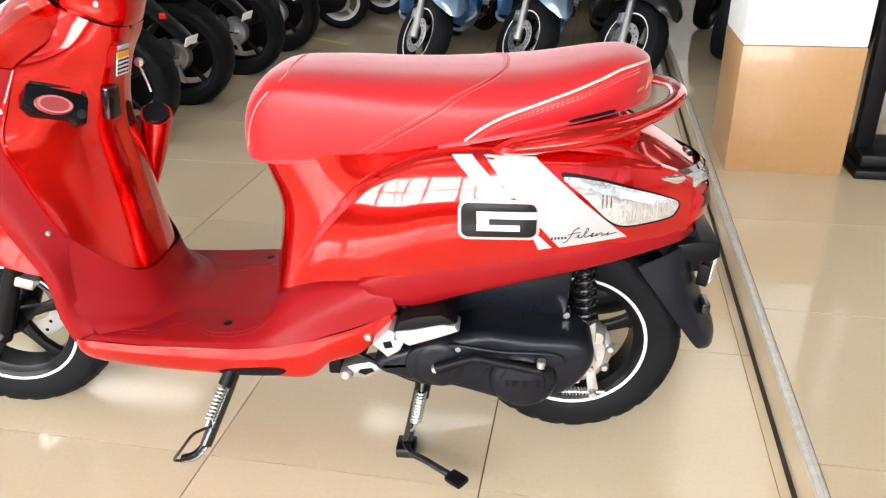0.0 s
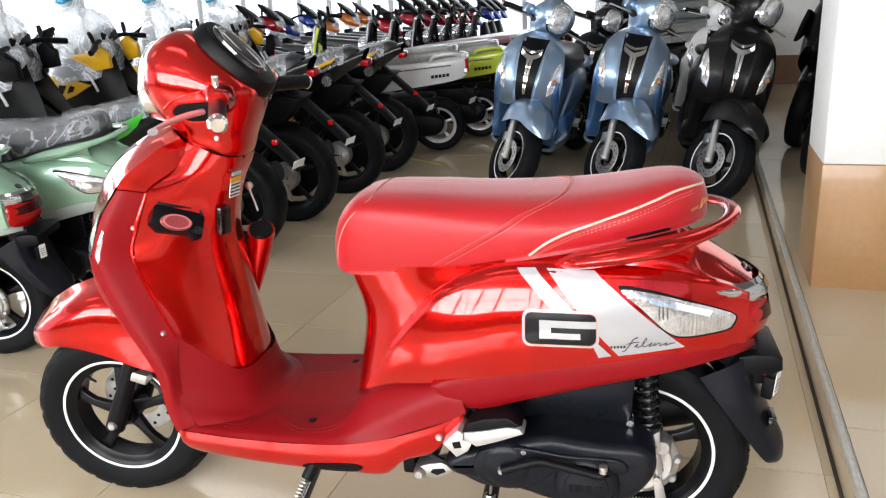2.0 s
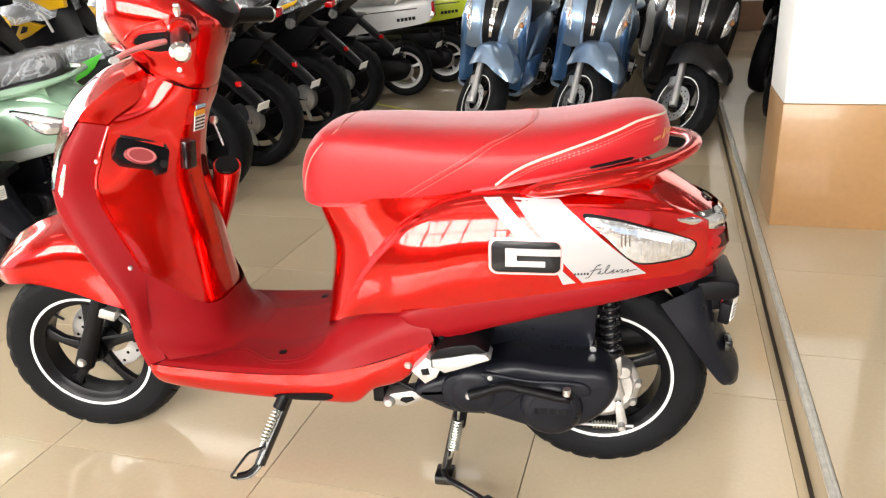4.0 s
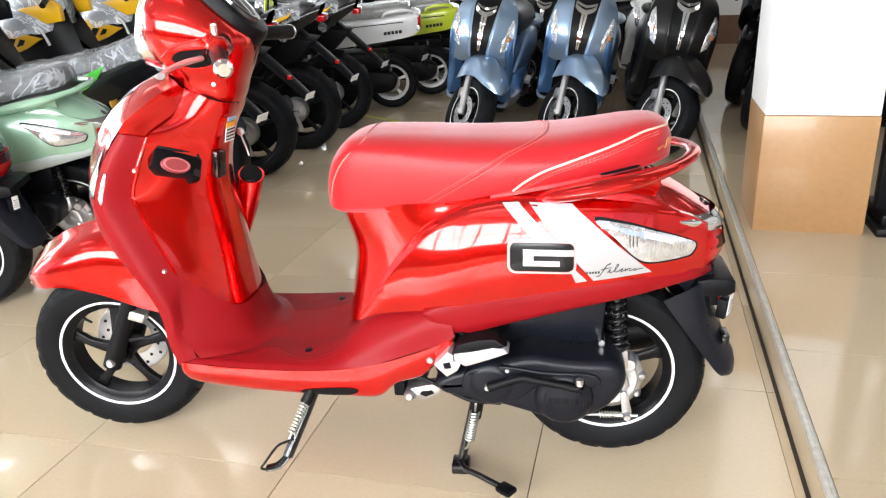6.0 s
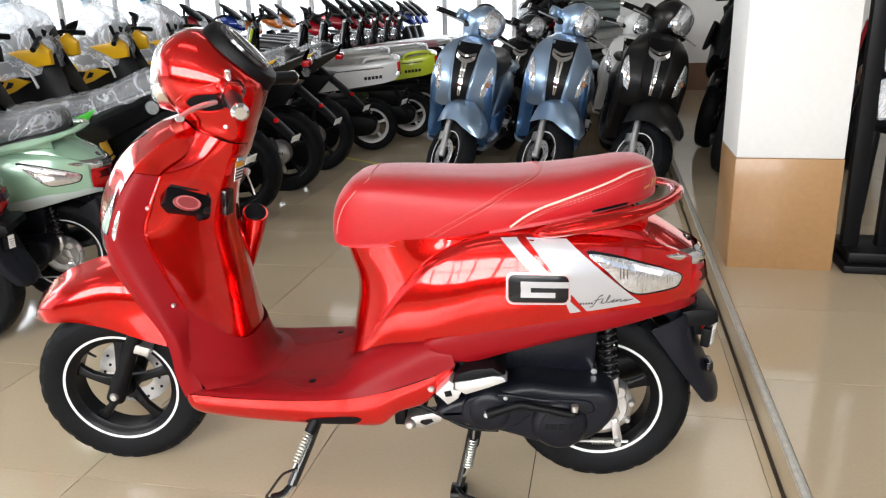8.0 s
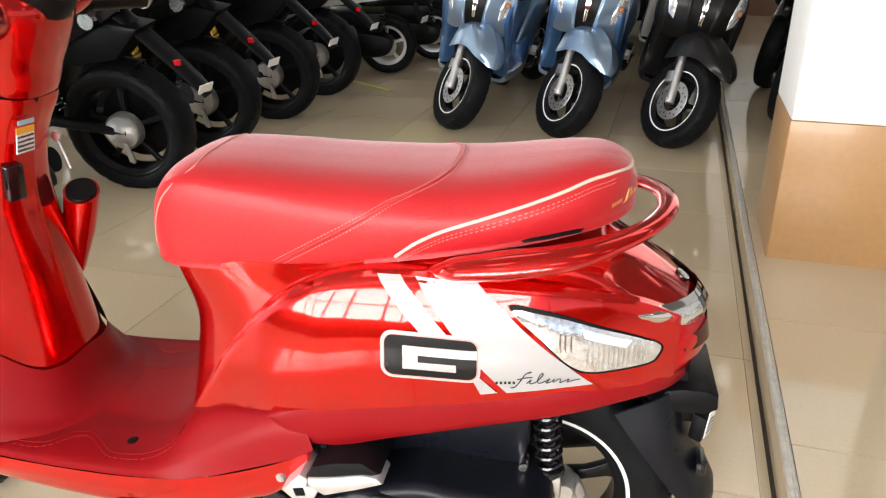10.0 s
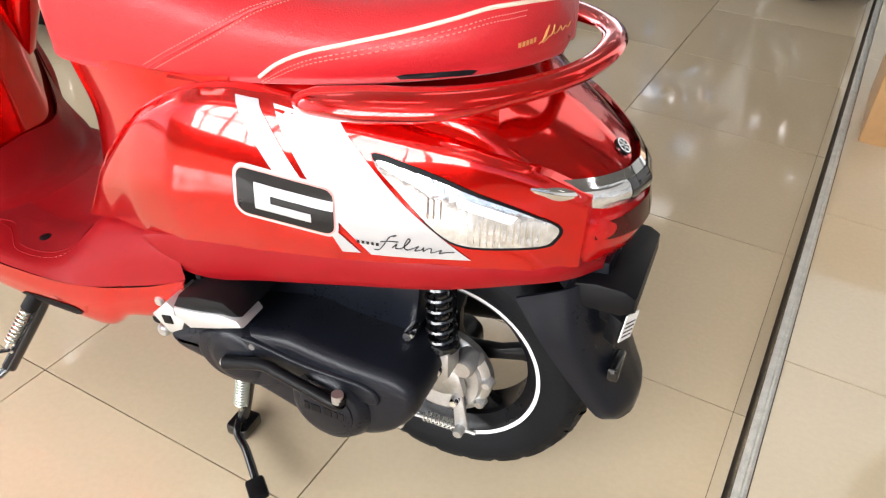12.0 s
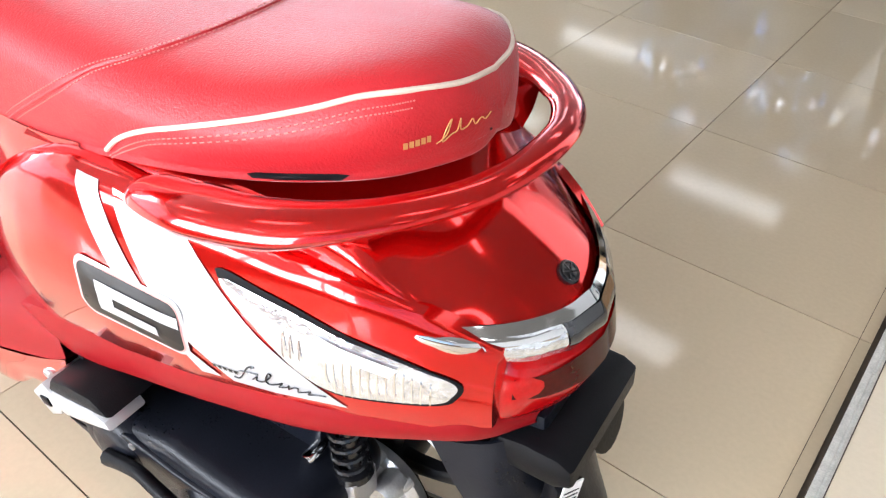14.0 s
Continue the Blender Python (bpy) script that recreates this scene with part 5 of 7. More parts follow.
def scooter_head(S, paint, turn, fine):
    spec = ((-0.980, 0.944, -0.852, 0.895, 0.080), (-0.992, 0.954, -0.846, 0.908, 0.087), (-1.006, 0.968, -0.836, 0.936, 0.092), (-1.022, 0.988, -0.820, 0.970, 0.105), (-1.040, 1.018, -0.804, 1.010, 0.119), (-1.050, 1.055, -0.800, 1.040, 0.127), (-1.047, 1.095, -0.824, 1.070, 0.123), (-1.030, 1.130, -0.858, 1.102, 0.107), (-1.002, 1.153, -0.897, 1.138, 0.080), (-0.970, 1.166, -0.925, 1.158, 0.045))
    loops = []
    for xf, zf, xr, zr, w in spec:
        loops.append(oval(((xf + xr) / 2, 0, (zf + zr) / 2), Vector((xr - xf, 0, zr - zf)).normalized(), (0, 1, 0), math.hypot(xr - xf, zr - zf) / 2, w, 40, 2.6))
    arr = np.array([[tuple(p) for p in l] for l in loops])
    fine_l = np.array([spline(arr[:, j], 30) for j in range(40)]).transpose(1, 0, 2)
    bm = rings(bmesh.new(), fine_l)
    # A solid black ring takes the place of shade between cowl and column.
    part("neck_shade", moved(rings(bmesh.new(), [oval((-0.917 - 0.41 * d, 0, 0.9165 - 0.912 * d), (0.934, 0, -0.357), (0, 1, 0), 0.064, 0.074, 32, 2.6) for d in (-0.01, 0.012)]), turn), BLACK, S, "black ring for the shaded gap under the cowl")
    tree = skin_of(bm)
    hd = part("handlebar_cowl", moved(bm, turn), paint, S)
    for s in (-1, 1):
        ridge = [(-1.018, 0.999), (-0.985, 1.012), (-0.955, 1.032), (-0.922, 1.043), (-0.890, 1.050), (-0.868, 1.066)]
        part("cowl_crease", moved(sweep([onto(tree, x, z, -0.001, s) for x, z in ridge], [0.001, 0.0025, 0.003, 0.003, 0.0025, 0.001], 10, 40), turn), paint, hd)
        edge = [(-0.968, 1.008), (-0.945, 1.026), (-0.912, 1.030), (-0.876, 1.027), (-0.868, 0.998), (-0.90, 0.984), (-0.938, 0.986), (-0.968, 1.008)]
        part("opening_lip", moved(sweep([onto(tree, x, z, 0.0, s) for x, z in edge], 0.0018, 8, 50), turn), paint, hd)
    # headlamp
    f = frame_at(Vector((-1.028, 0, 1.066)), (0, -1, 0), (0.26, 0, 1))
    lens = rings(bmesh.new(), [oval((0, 0, d), (1, 0, 0), (0, 1, 0), 0.076 * k, 0.084 * k, 32, 2.6) for d, k in ((-0.03, 1.03), (0.006, 1.0), (0.022, 0.9), (0.032, 0.65), (0.036, 0.3))])
    hl = part("headlamp", moved(lens, turn @ f), LENS, hd, "clear headlamp")
    trim = bmesh.new()
    rings(trim, [oval((0, 0, d), (1, 0, 0), (0, 1, 0), 0.076 * k, 0.084 * k, 32, 2.6) for d, k in ((-0.035, 1.07), (0.001, 1.07), (0.004, 1.02))])
    part("lamp_ring", moved(trim, turn @ f), CHROME, hd, "chrome ring")
    # meter
    g = frame_at(Vector((-0.852, 0, 1.103)), (0, 1, 0), (-0.69, 0, 0.72))
    rim = rings(bmesh.new(), [oval((0, 0, d), (1, 0, 0), (0, 1, 0), 0.070 * k, 0.096 * k, 36, 2.4) for d, k in ((-0.02, 1.05), (0.004, 1.02), (0.013, 0.95), (0.014, 0.9))])
    mt = part("meter_housing", moved(rim, turn @ g), BLACK, hd, "black meter surround")
    gl = rings(bmesh.new(), [oval((0, 0.005, d), (1, 0, 0), (0, 1, 0), 0.045 * k, 0.072 * k, 36, 2.3) for d, k in ((0.012, 1.0), (0.021, 0.97), (0.024, 0.6))])
    part("meter_glass", moved(gl, turn @ g), GLASS_DARK, mt, "dark oval meter glass")
    if fine:
        bm = bmesh.new()
        sheet(bm, [oval((0, 0.005, 0.0235), (1, 0, 0), (0, 1, 0), 0.040 * k, 0.062 * k, 36, 2.3) for k in (0.92, 1.0)], closed=True)
        for k in range(-5, 6):
            a = k * 0.2
            join(bm, moved(block(-0.0006, 0.0006, 0.045, 0.055, 0.0245, 0.025), pose(0, 0.005, 0, 0, 0, math.degrees(a))))
        part("meter_scale", moved(bm, turn @ g), SILVER, mt, "pale meter markings")
    for s in (-1, 1):
        arm = sweep([(-0.878, s * 0.07, 1.030), (-0.858, s * 0.11, 1.032), (-0.845, s * 0.150, 1.036), (-0.840, s * 0.165, 1.036)], [0.045, 0.036, 0.026, 0.019], 18, 0, 0.9)
        part("bar_shroud", moved(arm, turn), paint, hd)
        a, b = Vector((-0.848, s * 0.150, 1.024)), Vector((-0.794, s * 0.286, 1.010))
        gp = part("grip", moved(sweep([a, a.lerp(b, 0.08), a.lerp(b, 0.12), a.lerp(b, 0.9), a.lerp(b, 0.95)], [0.022, 0.022, 0.0175, 0.0172, 0.0185], 16), turn), BLACK, hd, "black rubber grip")
        d = (b - a).normalized()
        part("bar_end", moved(sweep([a.lerp(b, 0.95), a.lerp(b, 0.98), b, b + d * 0.008], [0.019, 0.0195, 0.018, 0.013], 16), turn), CHROME, gp, "bright bar end")
        part("lever", moved(sweep([(-0.895, s * 0.12, 1.008), (-0.912, s * 0.16, 1.007), (-0.925, s * 0.21, 1.004), (-0.926, s * 0.275, 1.0), (-0.922, s * 0.285, 1.0)], [0.009, 0.009, 0.0075, 0.007, 0.010], 10, 0, 0.7), turn), SILVER, hd, "silver brake lever")
        part("switch_block", moved(block(-0.868, -0.835, s * 0.150 - 0.012, s * 0.150 + 0.012, 1.0, 1.034, 0.008), turn), BLACK, hd)
        part("mirror_boss", moved(sweep([(-0.862, s * 0.112, 1.050), (-0.860, s * 0.115, 1.074), (-0.860, s * 0.115, 1.080)], [0.008, 0.0075, 0.006], 10), turn), CHROME, hd, "bare chrome mirror mount")
        if s > 0:
            part("bar_cover", moved(block(-0.905, -0.848, 0.118, 0.180, 1.015, 1.078, 0.014), turn), paint, hd)
        # Black film on the closed cowl, painting the shade of the lever opening.
        part("lever_shade", draped_to(tree, [(-0.962, 1.006), (-0.945, 1.022), (-0.915, 1.026), (-0.880, 1.024), (-0.874, 0.998), (-0.90, 0.988), (-0.935, 0.990)], s, turn), BLACK, hd, "black patch for the shaded lever opening")
        part("cowl_screw", moved(turned([(0, s * 0.004), (0.005, s * 0.003), (0.006, 0)], onto(tree, -0.887, 0.946, 0.001, s), 10), turn), STEEL, hd)


def draped_to(tree, outline, s, turn):
    return moved(draped(tree, outline, 0.0018, s, 4, 24), turn)


def scooter_engine(S, fine, stand):
    en = thing_part("engine", S)
    part("cvt_case", slab([(-0.388, 0.286), (-0.356, 0.312), (-0.295, 0.335), (-0.235, 0.351), (-0.17, 0.366), (-0.122, 0.361), (-0.064, 0.357), (-0.001, 0.356), (0.03, 0.339), (0.034, 0.307), (0.02, 0.274), (-0.01, 0.239), (-0.058, 0.215), (-0.118, 0.206), (-0.16, 0.217), (-0.236, 0.238), (-0.325, 0.253), (-0.369, 0.263)], -0.228, -0.06, 0.020, 64, 4), ENGINE, en, "dark transmission case")
    part("cvt_cover", slab([(-0.318, 0.318), (-0.285, 0.338), (-0.22, 0.344), (-0.14, 0.334), (-0.045, 0.333), (-0.02, 0.318), (-0.03, 0.30), (-0.10, 0.305), (-0.15, 0.300), (-0.19, 0.268), (-0.23, 0.252), (-0.29, 0.250), (-0.322, 0.280)], -0.234, -0.2, 0.005, 60, 3), ENGINE, en, "raised cover round the kick lever")
    part("clutch_bulge", turned([(0, -0.243), (0.046, -0.243), (0.056, -0.240), (0.066, -0.226), (0.070, -0.2)], (-0.098, 0, 0.270), 40), ENGINE, en)
    c = part("round_cap", turned([(0, -0.2465), (0.040, -0.2465), (0.043, -0.245), (0.045, -0.238)], (-0.098, 0, 0.270), 36), ENGINE, en, "round cap with worn lettering")
    bar_text(c, frame_at(Vector((-0.131, -0.2468, 0.264)), (1, 0, 0.02), (0, 0, 1)), 0.068, 0.014, 5, BLACK)
    part("kick_boss", turned([(0, -0.240), (0.03, -0.240), (0.045, -0.236), (0.055, -0.225), (0.057, -0.2)], (-0.258, 0, 0.297), 36), ENGINE, en)
    part("kick_lever", sweep([(-0.262, -0.246, 0.297), (-0.235, -0.248, 0.309), (-0.19, -0.252, 0.327), (-0.16, -0.255, 0.325), (-0.11, -0.258, 0.318), (-0.068, -0.260, 0.312), (-0.064, -0.26, 0.33)], [0.012, 0.010, 0.009, 0.009, 0.009, 0.009, 0.009], 10), BLACK, en)
    part("kick_knob", sweep([(-0.066, -0.262, 0.322), (-0.066, -0.262, 0.336)], 0.0085, 14), STEEL, en, "bright kick pedal end")
    for x, z, y, rad in ((-0.265, 0.297, -0.252, 0.0075), (-0.222, 0.334, -0.236, 0.006), (0.006, 0.262, -0.219, 0.006)):
        part("bolt", turned([(0, y), (rad * 0.8, y), (rad, y + 0.003), (rad, y + 0.02)], (x, 0, z), 10), STEEL, en, "steel bolt")
    part("air_duct", slab([(-0.345, 0.372), (-0.330, 0.400), (-0.295, 0.412), (-0.250, 0.418), (-0.222, 0.400), (-0.25, 0.390)], -0.250, -0.12, 0.006), BLACK, en)
    part("duct_cover", slab([(-0.337, 0.364), (-0.337, 0.380), (-0.300, 0.386), (-0.250, 0.398), (-0.226, 0.396), (-0.218, 0.386), (-0.262, 0.368), (-0.312, 0.350)], -0.254, -0.2, 0.004), SILVER, en, "silver trim cover")
    part("duct_bracket", slab([(-0.382, 0.350), (-0.350, 0.384), (-0.338, 0.376), (-0.340, 0.362), (-0.320, 0.360), (-0.330, 0.338), (-0.354, 0.322)], -0.252, -0.19, 0.003), SILVER, en, "silver bracket")
    part("bracket_notch", slab([(-0.362, 0.356), (-0.346, 0.360), (-0.343, 0.346), (-0.358, 0.343)], -0.2545, -0.25, 0.001), BLACK, en)
    part("inner_box", slab([(-0.30, 0.33), (-0.30, 0.45), (-0.03, 0.49), (-0.005, 0.48), (-0.015, 0.34), (-0.09, 0.345), (-0.15, 0.335)], -0.125, 0.125, 0.01), ENGINE, S, "dark grey air box")
    part("crankcase", block(-0.42, -0.02, -0.06, 0.14, 0.20, 0.36, 0.03), BLACK, en)
    part("hanger", slab([(-0.470, 0.228), (-0.450, 0.236), (-0.400, 0.248), (-0.375, 0.240), (-0.385, 0.222), (-0.42, 0.204), (-0.455, 0.204), (-0.472, 0.212)], -0.16, -0.12, 0.006), STEEL, en, "cast engine hanger")
    part("hanger_slot", slab([(-0.435, 0.220), (-0.43, 0.228), (-0.405, 0.232), (-0.40, 0.224), (-0.42, 0.214)], -0.1615, -0.159, 0.001), BLACK, en)
    part("hanger_bush", turned([(0, -0.172), (0.008, -0.172), (0.012, -0.168), (0.014, -0.16), (0.014, -0.1)], (-0.459, 0, 0.217), 16), STEEL, en)
    part("frame_lug", block(-0.50, -0.472, -0.15, -0.1, 0.205, 0.245, 0.006), BLACK, en)
    part("cable", sweep([(-0.45, -0.17, 0.285), (-0.38, -0.19, 0.262), (-0.31, -0.195, 0.232), (-0.24, -0.19, 0.225)], 0.005, 8), BLACK, en)
    part("muffler", sweep([(-0.30, 0.15, 0.22), (-0.12, 0.16, 0.21), (0.10, 0.17, 0.25), (0.24, 0.17, 0.29)], [0.03, 0.05, 0.055, 0.05], 18), BLACK, en)
    # rear drum brake, shock absorber
    ax = (AXLE_R, 0, TYRE)
    dr = part("brake_drum", turned([(0, -0.081), (0.03, -0.081), (0.04, -0.074), (0.066, -0.076), (0.070, -0.070), (0.078, -0.068), (0.083, -0.062), (0.083, -0.05)], ax, 44), STEEL, en, "cast drum brake plate")
    part("drum_boss", turned([(0, -0.101), (0.014, -0.101), (0.018, -0.096), (0.02, -0.066)], (0.052, 0, 0.285), 16), STEEL, dr)
    for k in range(7):
        t = -0.5 + k * 0.62
        lug = (AXLE_R + 0.078 * math.cos(t), 0, TYRE + 0.078 * math.sin(t))
        part("drum_lug", turned([(0, -0.077), (0.006, -0.077), (0.0085, -0.074), (0.011, -0.061)], lug, 10), STEEL, dr)
    part("drum_web", slab([(0.014, 0.276), (0.046, 0.262), (0.058, 0.222), (0.046, 0.206), (0.028, 0.222), (0.010, 0.244)], -0.092, -0.074, 0.006), STEEL, dr, "raised cast web")
    part("pivot_bolt", turned([(0, -0.104), (0.006, -0.104), (0.008, -0.100), (0.008, -0.076)], (0.043, 0, 0.210), 10), CHROME, dr)
    part("brake_arm", slab([(0.036, 0.212), (0.052, 0.214), (0.066, 0.150), (0.060, 0.132), (0.045, 0.134), (0.042, 0.155)], -0.088, -0.080, 0.002), STEEL, dr)
    part("arm_bolt", turned([(0, -0.104), (0.007, -0.104), (0.009, -0.100), (0.009, -0.076)], (0.054, 0, 0.144), 10), STEEL, dr)
    part("brake_rod", sweep([(-0.12, -0.11, 0.155), (0.01, -0.088, 0.142), (0.08, -0.088, 0.144)], 0.0035, 8), STEEL, dr)
    part("return_spring", coil((-0.01, -0.088, 0.143), (0.045, -0.088, 0.144), 0.008, 0.0016, 8, 8), SPRING_STEEL, dr)
    sh = thing_part("shock_absorber", S)
    part("coil_spring", coil((0.024, -0.115, 0.352), (0.012, -0.112, 0.50), 0.020, 0.0036, 8), BLACK_GLOSS, sh)
    part("damper", sweep([(0.026, -0.115, 0.345), (0.012, -0.112, 0.51)], 0.011, 12), BLACK_GLOSS, sh)
    part("spring_seat", turned([(0, -0.004), (0.024, -0.004), (0.026, 0), (0.024, 0.008), (0.012, 0.012)], (0.025, -0.115, 0.342), 20, axis="z"), BLACK_GLOSS, sh)
    part("clevis", slab([(0.008, 0.346), (0.044, 0.344), (0.046, 0.30), (0.03, 0.278), (0.006, 0.3)], -0.138, -0.094, 0.004), STEEL, sh, "cast lower mount")
    part("clevis_bolt", turned([(0, -0.152), (0.009, -0.152), (0.011, -0.147), (0.011, -0.13)], (0.027, 0, 0.314), 12), CHROME, sh)
    part("clevis_tab", slab([(-0.012, 0.338), (0.012, 0.344), (0.016, 0.316), (0.002, 0.304), (-0.010, 0.318)], -0.142, -0.12, 0.003), STEEL, sh)
    part("mount_bolt", turned([(0, -0.150), (0.007, -0.150), (0.009, -0.146), (0.009, -0.12)], (-0.016, 0, 0.366), 12), CHROME, sh)
    # mudguard, plate carrier
    mg = loft([
        [(0.225, 0, 0.50), (0.222, 0.05, 0.50), (0.19, 0.092, 0.487), (0.12, 0.096, 0.448)],
        [(0.243, 0, 0.42), (0.236, 0.05, 0.42), (0.212, 0.096, 0.405), (0.165, 0.100, 0.386)],
        [(0.278, 0, 0.335), (0.272, 0.042, 0.332), (0.252, 0.082, 0.320), (0.222, 0.088, 0.306)],
        [(0.303, 0, 0.285), (0.298, 0.036, 0.28), (0.28, 0.070, 0.270), (0.258, 0.076, 0.258)],
        [(0.306, 0, 0.252), (0.302, 0.03, 0.247), (0.29, 0.052, 0.246), (0.281, 0.058, 0.245)],
    ], 24, 16, thick=0.005)
    g = part("rear_mudguard", mg, ENGINE, S, "black plastic mudguard")
    part("tail_bracket", slab([(0.15, 0.48), (0.17, 0.515), (0.23, 0.52), (0.235, 0.47), (0.215, 0.42), (0.19, 0.44)], -0.06, 0.06, 0.008), ENGINE, g)
    part("plate_carrier", slab([(0.180, 0.468), (0.193, 0.495), (0.220, 0.501), (0.258, 0.501), (0.274, 0.493), (0.276, 0.469), (0.258, 0.458), (0.195, 0.456)], -0.086, 0.086, 0.007), BLACK, g, "black plate carrier")
    f = frame_at(Vector((0.262, -0.074, 0.405)), (0.50, 0.86, 0.0), (0.1, 0, 1))
    pl = part("plate_card", moved(block(0, 0.024, 0.002, 0.052, 0.0, 0.0015), f), LABEL_WHITE, g, "white card tag with grey print")
    part("card_clip", moved(block(-0.004, 0.03, -0.008, 0.04, -0.024, -0.001, 0.004), f), BLACK, g)
    for k in range(4):
        bar_text(pl, f @ pose(0.003, 0.010 + k * 0.0085, 0.0016), 0.018, 0.002, k + 9, ENGINE)
    if fine:
        part("reflector_box", block(0.222, 0.245, -0.060, -0.025, 0.425, 0.465, 0.003), BLACK, g)
        part("reflector", block(0.2452, 0.249, -0.057, -0.028, 0.429, 0.461, 0.001), LENS_RED, g, "small red reflector")
        part("guard_vent", block(0.258, 0.275, -0.078, -0.03, 0.335, 0.360, 0.004), BLACK_GLOSS, g)
    if not stand:
        return
    # main stand and side stand
    ms = thing_part("main_stand", S)
    part("stand_leg", sweep([(-0.300, -0.135, 0.225), (-0.322, -0.138, 0.12), (-0.343, -0.142, 0.022)], 0.011, 12), BLACK_GLOSS, ms)
    part("stand_foot", block(-0.365, -0.322, -0.165, -0.115, 0.0, 0.026, 0.005), BLACK_GLOSS, ms)
    part("pedal_arm", sweep([(-0.345, -0.15, 0.03), (-0.330, -0.175, 0.028), (-0.295, -0.2, 0.030), (-0.24, -0.25, 0.040)], 0.0075, 10), BLACK_GLOSS, ms)
    part("pedal_pad", moved(block(-0.022, 0.022, -0.016, 0.016, -0.006, 0.008, 0.005), pose(-0.224, -0.268, 0.045, 8, -6, -42)), BLACK, ms, "rubber foot pad")
    part("stand_spring", coil((-0.303, -0.168, 0.185), (-0.318, -0.168, 0.105), 0.011, 0.0022, 11, 10), SPRING_STEEL, ms, "zinc coil spring")
    part("spring_hook", sweep([(-0.300, -0.168, 0.222), (-0.300, -0.172, 0.21), (-0.303, -0.168, 0.185)], 0.003, 8), SPRING_STEEL, ms)
    part("spring_link", sweep([(-0.318, -0.168, 0.105), (-0.322, -0.165, 0.085), (-0.33, -0.155, 0.07)], 0.003, 8), SPRING_STEEL, ms)
    part("spring_cover", sweep([(-0.296, -0.148, 0.215), (-0.306, -0.15, 0.16)], 0.016, 12), BLACK, ms)
    ss = thing_part("side_stand", S)
    part("stand_leg", sweep([(-0.675, -0.185, 0.255), (-0.70, -0.222, 0.19), (-0.735, -0.272, 0.105)], 0.0125, 12), BLACK_GLOSS, ss)
    part("stand_foot", sweep([(-0.735, -0.272, 0.106), (-0.755, -0.285, 0.088), (-0.782, -0.292, 0.082)], [0.012, 0.014, 0.012], 10, 0, 0.5), BLACK_GLOSS, ss)
    part("pivot_plate", slab([(-0.705, 0.228), (-0.688, 0.268), (-0.64, 0.272), (-0.60, 0.266), (-0.60, 0.25), (-0.65, 0.248), (-0.68, 0.226)], -0.2, -0.165, 0.005), BLACK, ss)
    part("stand_spring", coil((-0.695, -0.226, 0.225), (-0.724, -0.262, 0.160), 0.0085, 0.002, 10, 10), SPRING_STEEL, ss, "zinc coil spring")
    part("spring_shroud", sweep([(-0.675, -0.205, 0.262), (-0.695, -0.226, 0.222)], 0.014, 12), BLACK, ss)
    part("spring_hook", sweep([(-0.724, -0.262, 0.160), (-0.728, -0.268, 0.148), (-0.722, -0.264, 0.140)], 0.003, 8), STEEL, ss)
    part("kick_wire", sweep([(-0.722, -0.268, 0.148), (-0.738, -0.280, 0.147), (-0.752, -0.290, 0.142), (-0.776, -0.305, 0.112), (-0.788, -0.308, 0.094), (-0.78, -0.297, 0.082)], 0.0032, 8, 40), BLACK_GLOSS, ss, "bent wire foot loop")


city_scooter(Matrix.Identity(4), "glossy red city scooter with red leather seat, on its main stand", RED, RED_MATTE, RED_SEAT, 6)

# ---- the other machines in the hall ----


def at(x, y, turn_deg, z=0.0):
    return pose(x, y, z, 0, 0, turn_deg)


def leaning(m, degrees=8):
    """On its side stand a machine leans to its left."""
    return m @ Matrix.Rotation(radians(degrees), 4, "X")


def facing_us(x, y, turn_deg, z=0.0, size=1.0):
    """Pose of a scooter by the spot where its front wheel stands."""
    c, s = math.cos(radians(turn_deg)), math.sin(radians(turn_deg))
    return leaning(at(x - AXLE_F * size * c, y - AXLE_F * size * s, turn_deg, z), 11) @ Matrix.Scale(size, 4)


city_scooter(leaning(at(-2.18, 1.21, 12), 5), "mint green city scooter, dark seat wrapped in clear film", MINT, MINT_GREY, GREY_SEAT, 12, MINT, False, True, "mint scooters", True, False)
city_scooter(leaning(at(-2.33, 0.72, 12), 5), "mint green city scooter beside its twin, seat wrapped in film", MINT, MINT_GREY, GREY_SEAT, 12, MINT, False, True, "mint scooters", True, False)
city_scooter(facing_us(-0.77, 3.34, 84, 0.0, 1.07), "ice blue city scooter with turned front wheel", BLUE, BLUE_DEEP, GREY_SEAT, 40, BLUE, False, False, "scooters facing the aisle", True, False, BLUE_DEEP)
city_scooter(facing_us(-0.14, 3.27, 84, 0.0, 1.07), "ice blue city scooter parked beside a matt black one", BLUE, BLUE_DEEP, GREY_SEAT, 40, BLUE, False, False, "scooters facing the aisle", True, False, BLUE_DEEP)
city_scooter(facing_us(0.46, 3.17, 85, 0.0, 1.07), "matt black city scooter parked along the step", BLACK_MATTE, BLACK, GREY_SEAT, 40, BLACK_MATTE, False, False, "scooters facing the aisle", True, False, None)
city_scooter(facing_us(0.52, 4.9, 85), "white city scooter standing behind a matt black one", WHITE_PAINT, BLACK, GREY_SEAT, 20, WHITE_PAINT, False, False, "second row of scooters", True, False)
city_scooter(facing_us(-0.42, 4.95, 84), "black city scooter standing behind the blue ones", BLACK_GLOSS, BLACK, GREY_SEAT, 32, BLACK_GLOSS, False, False, "second row of scooters", True, False)


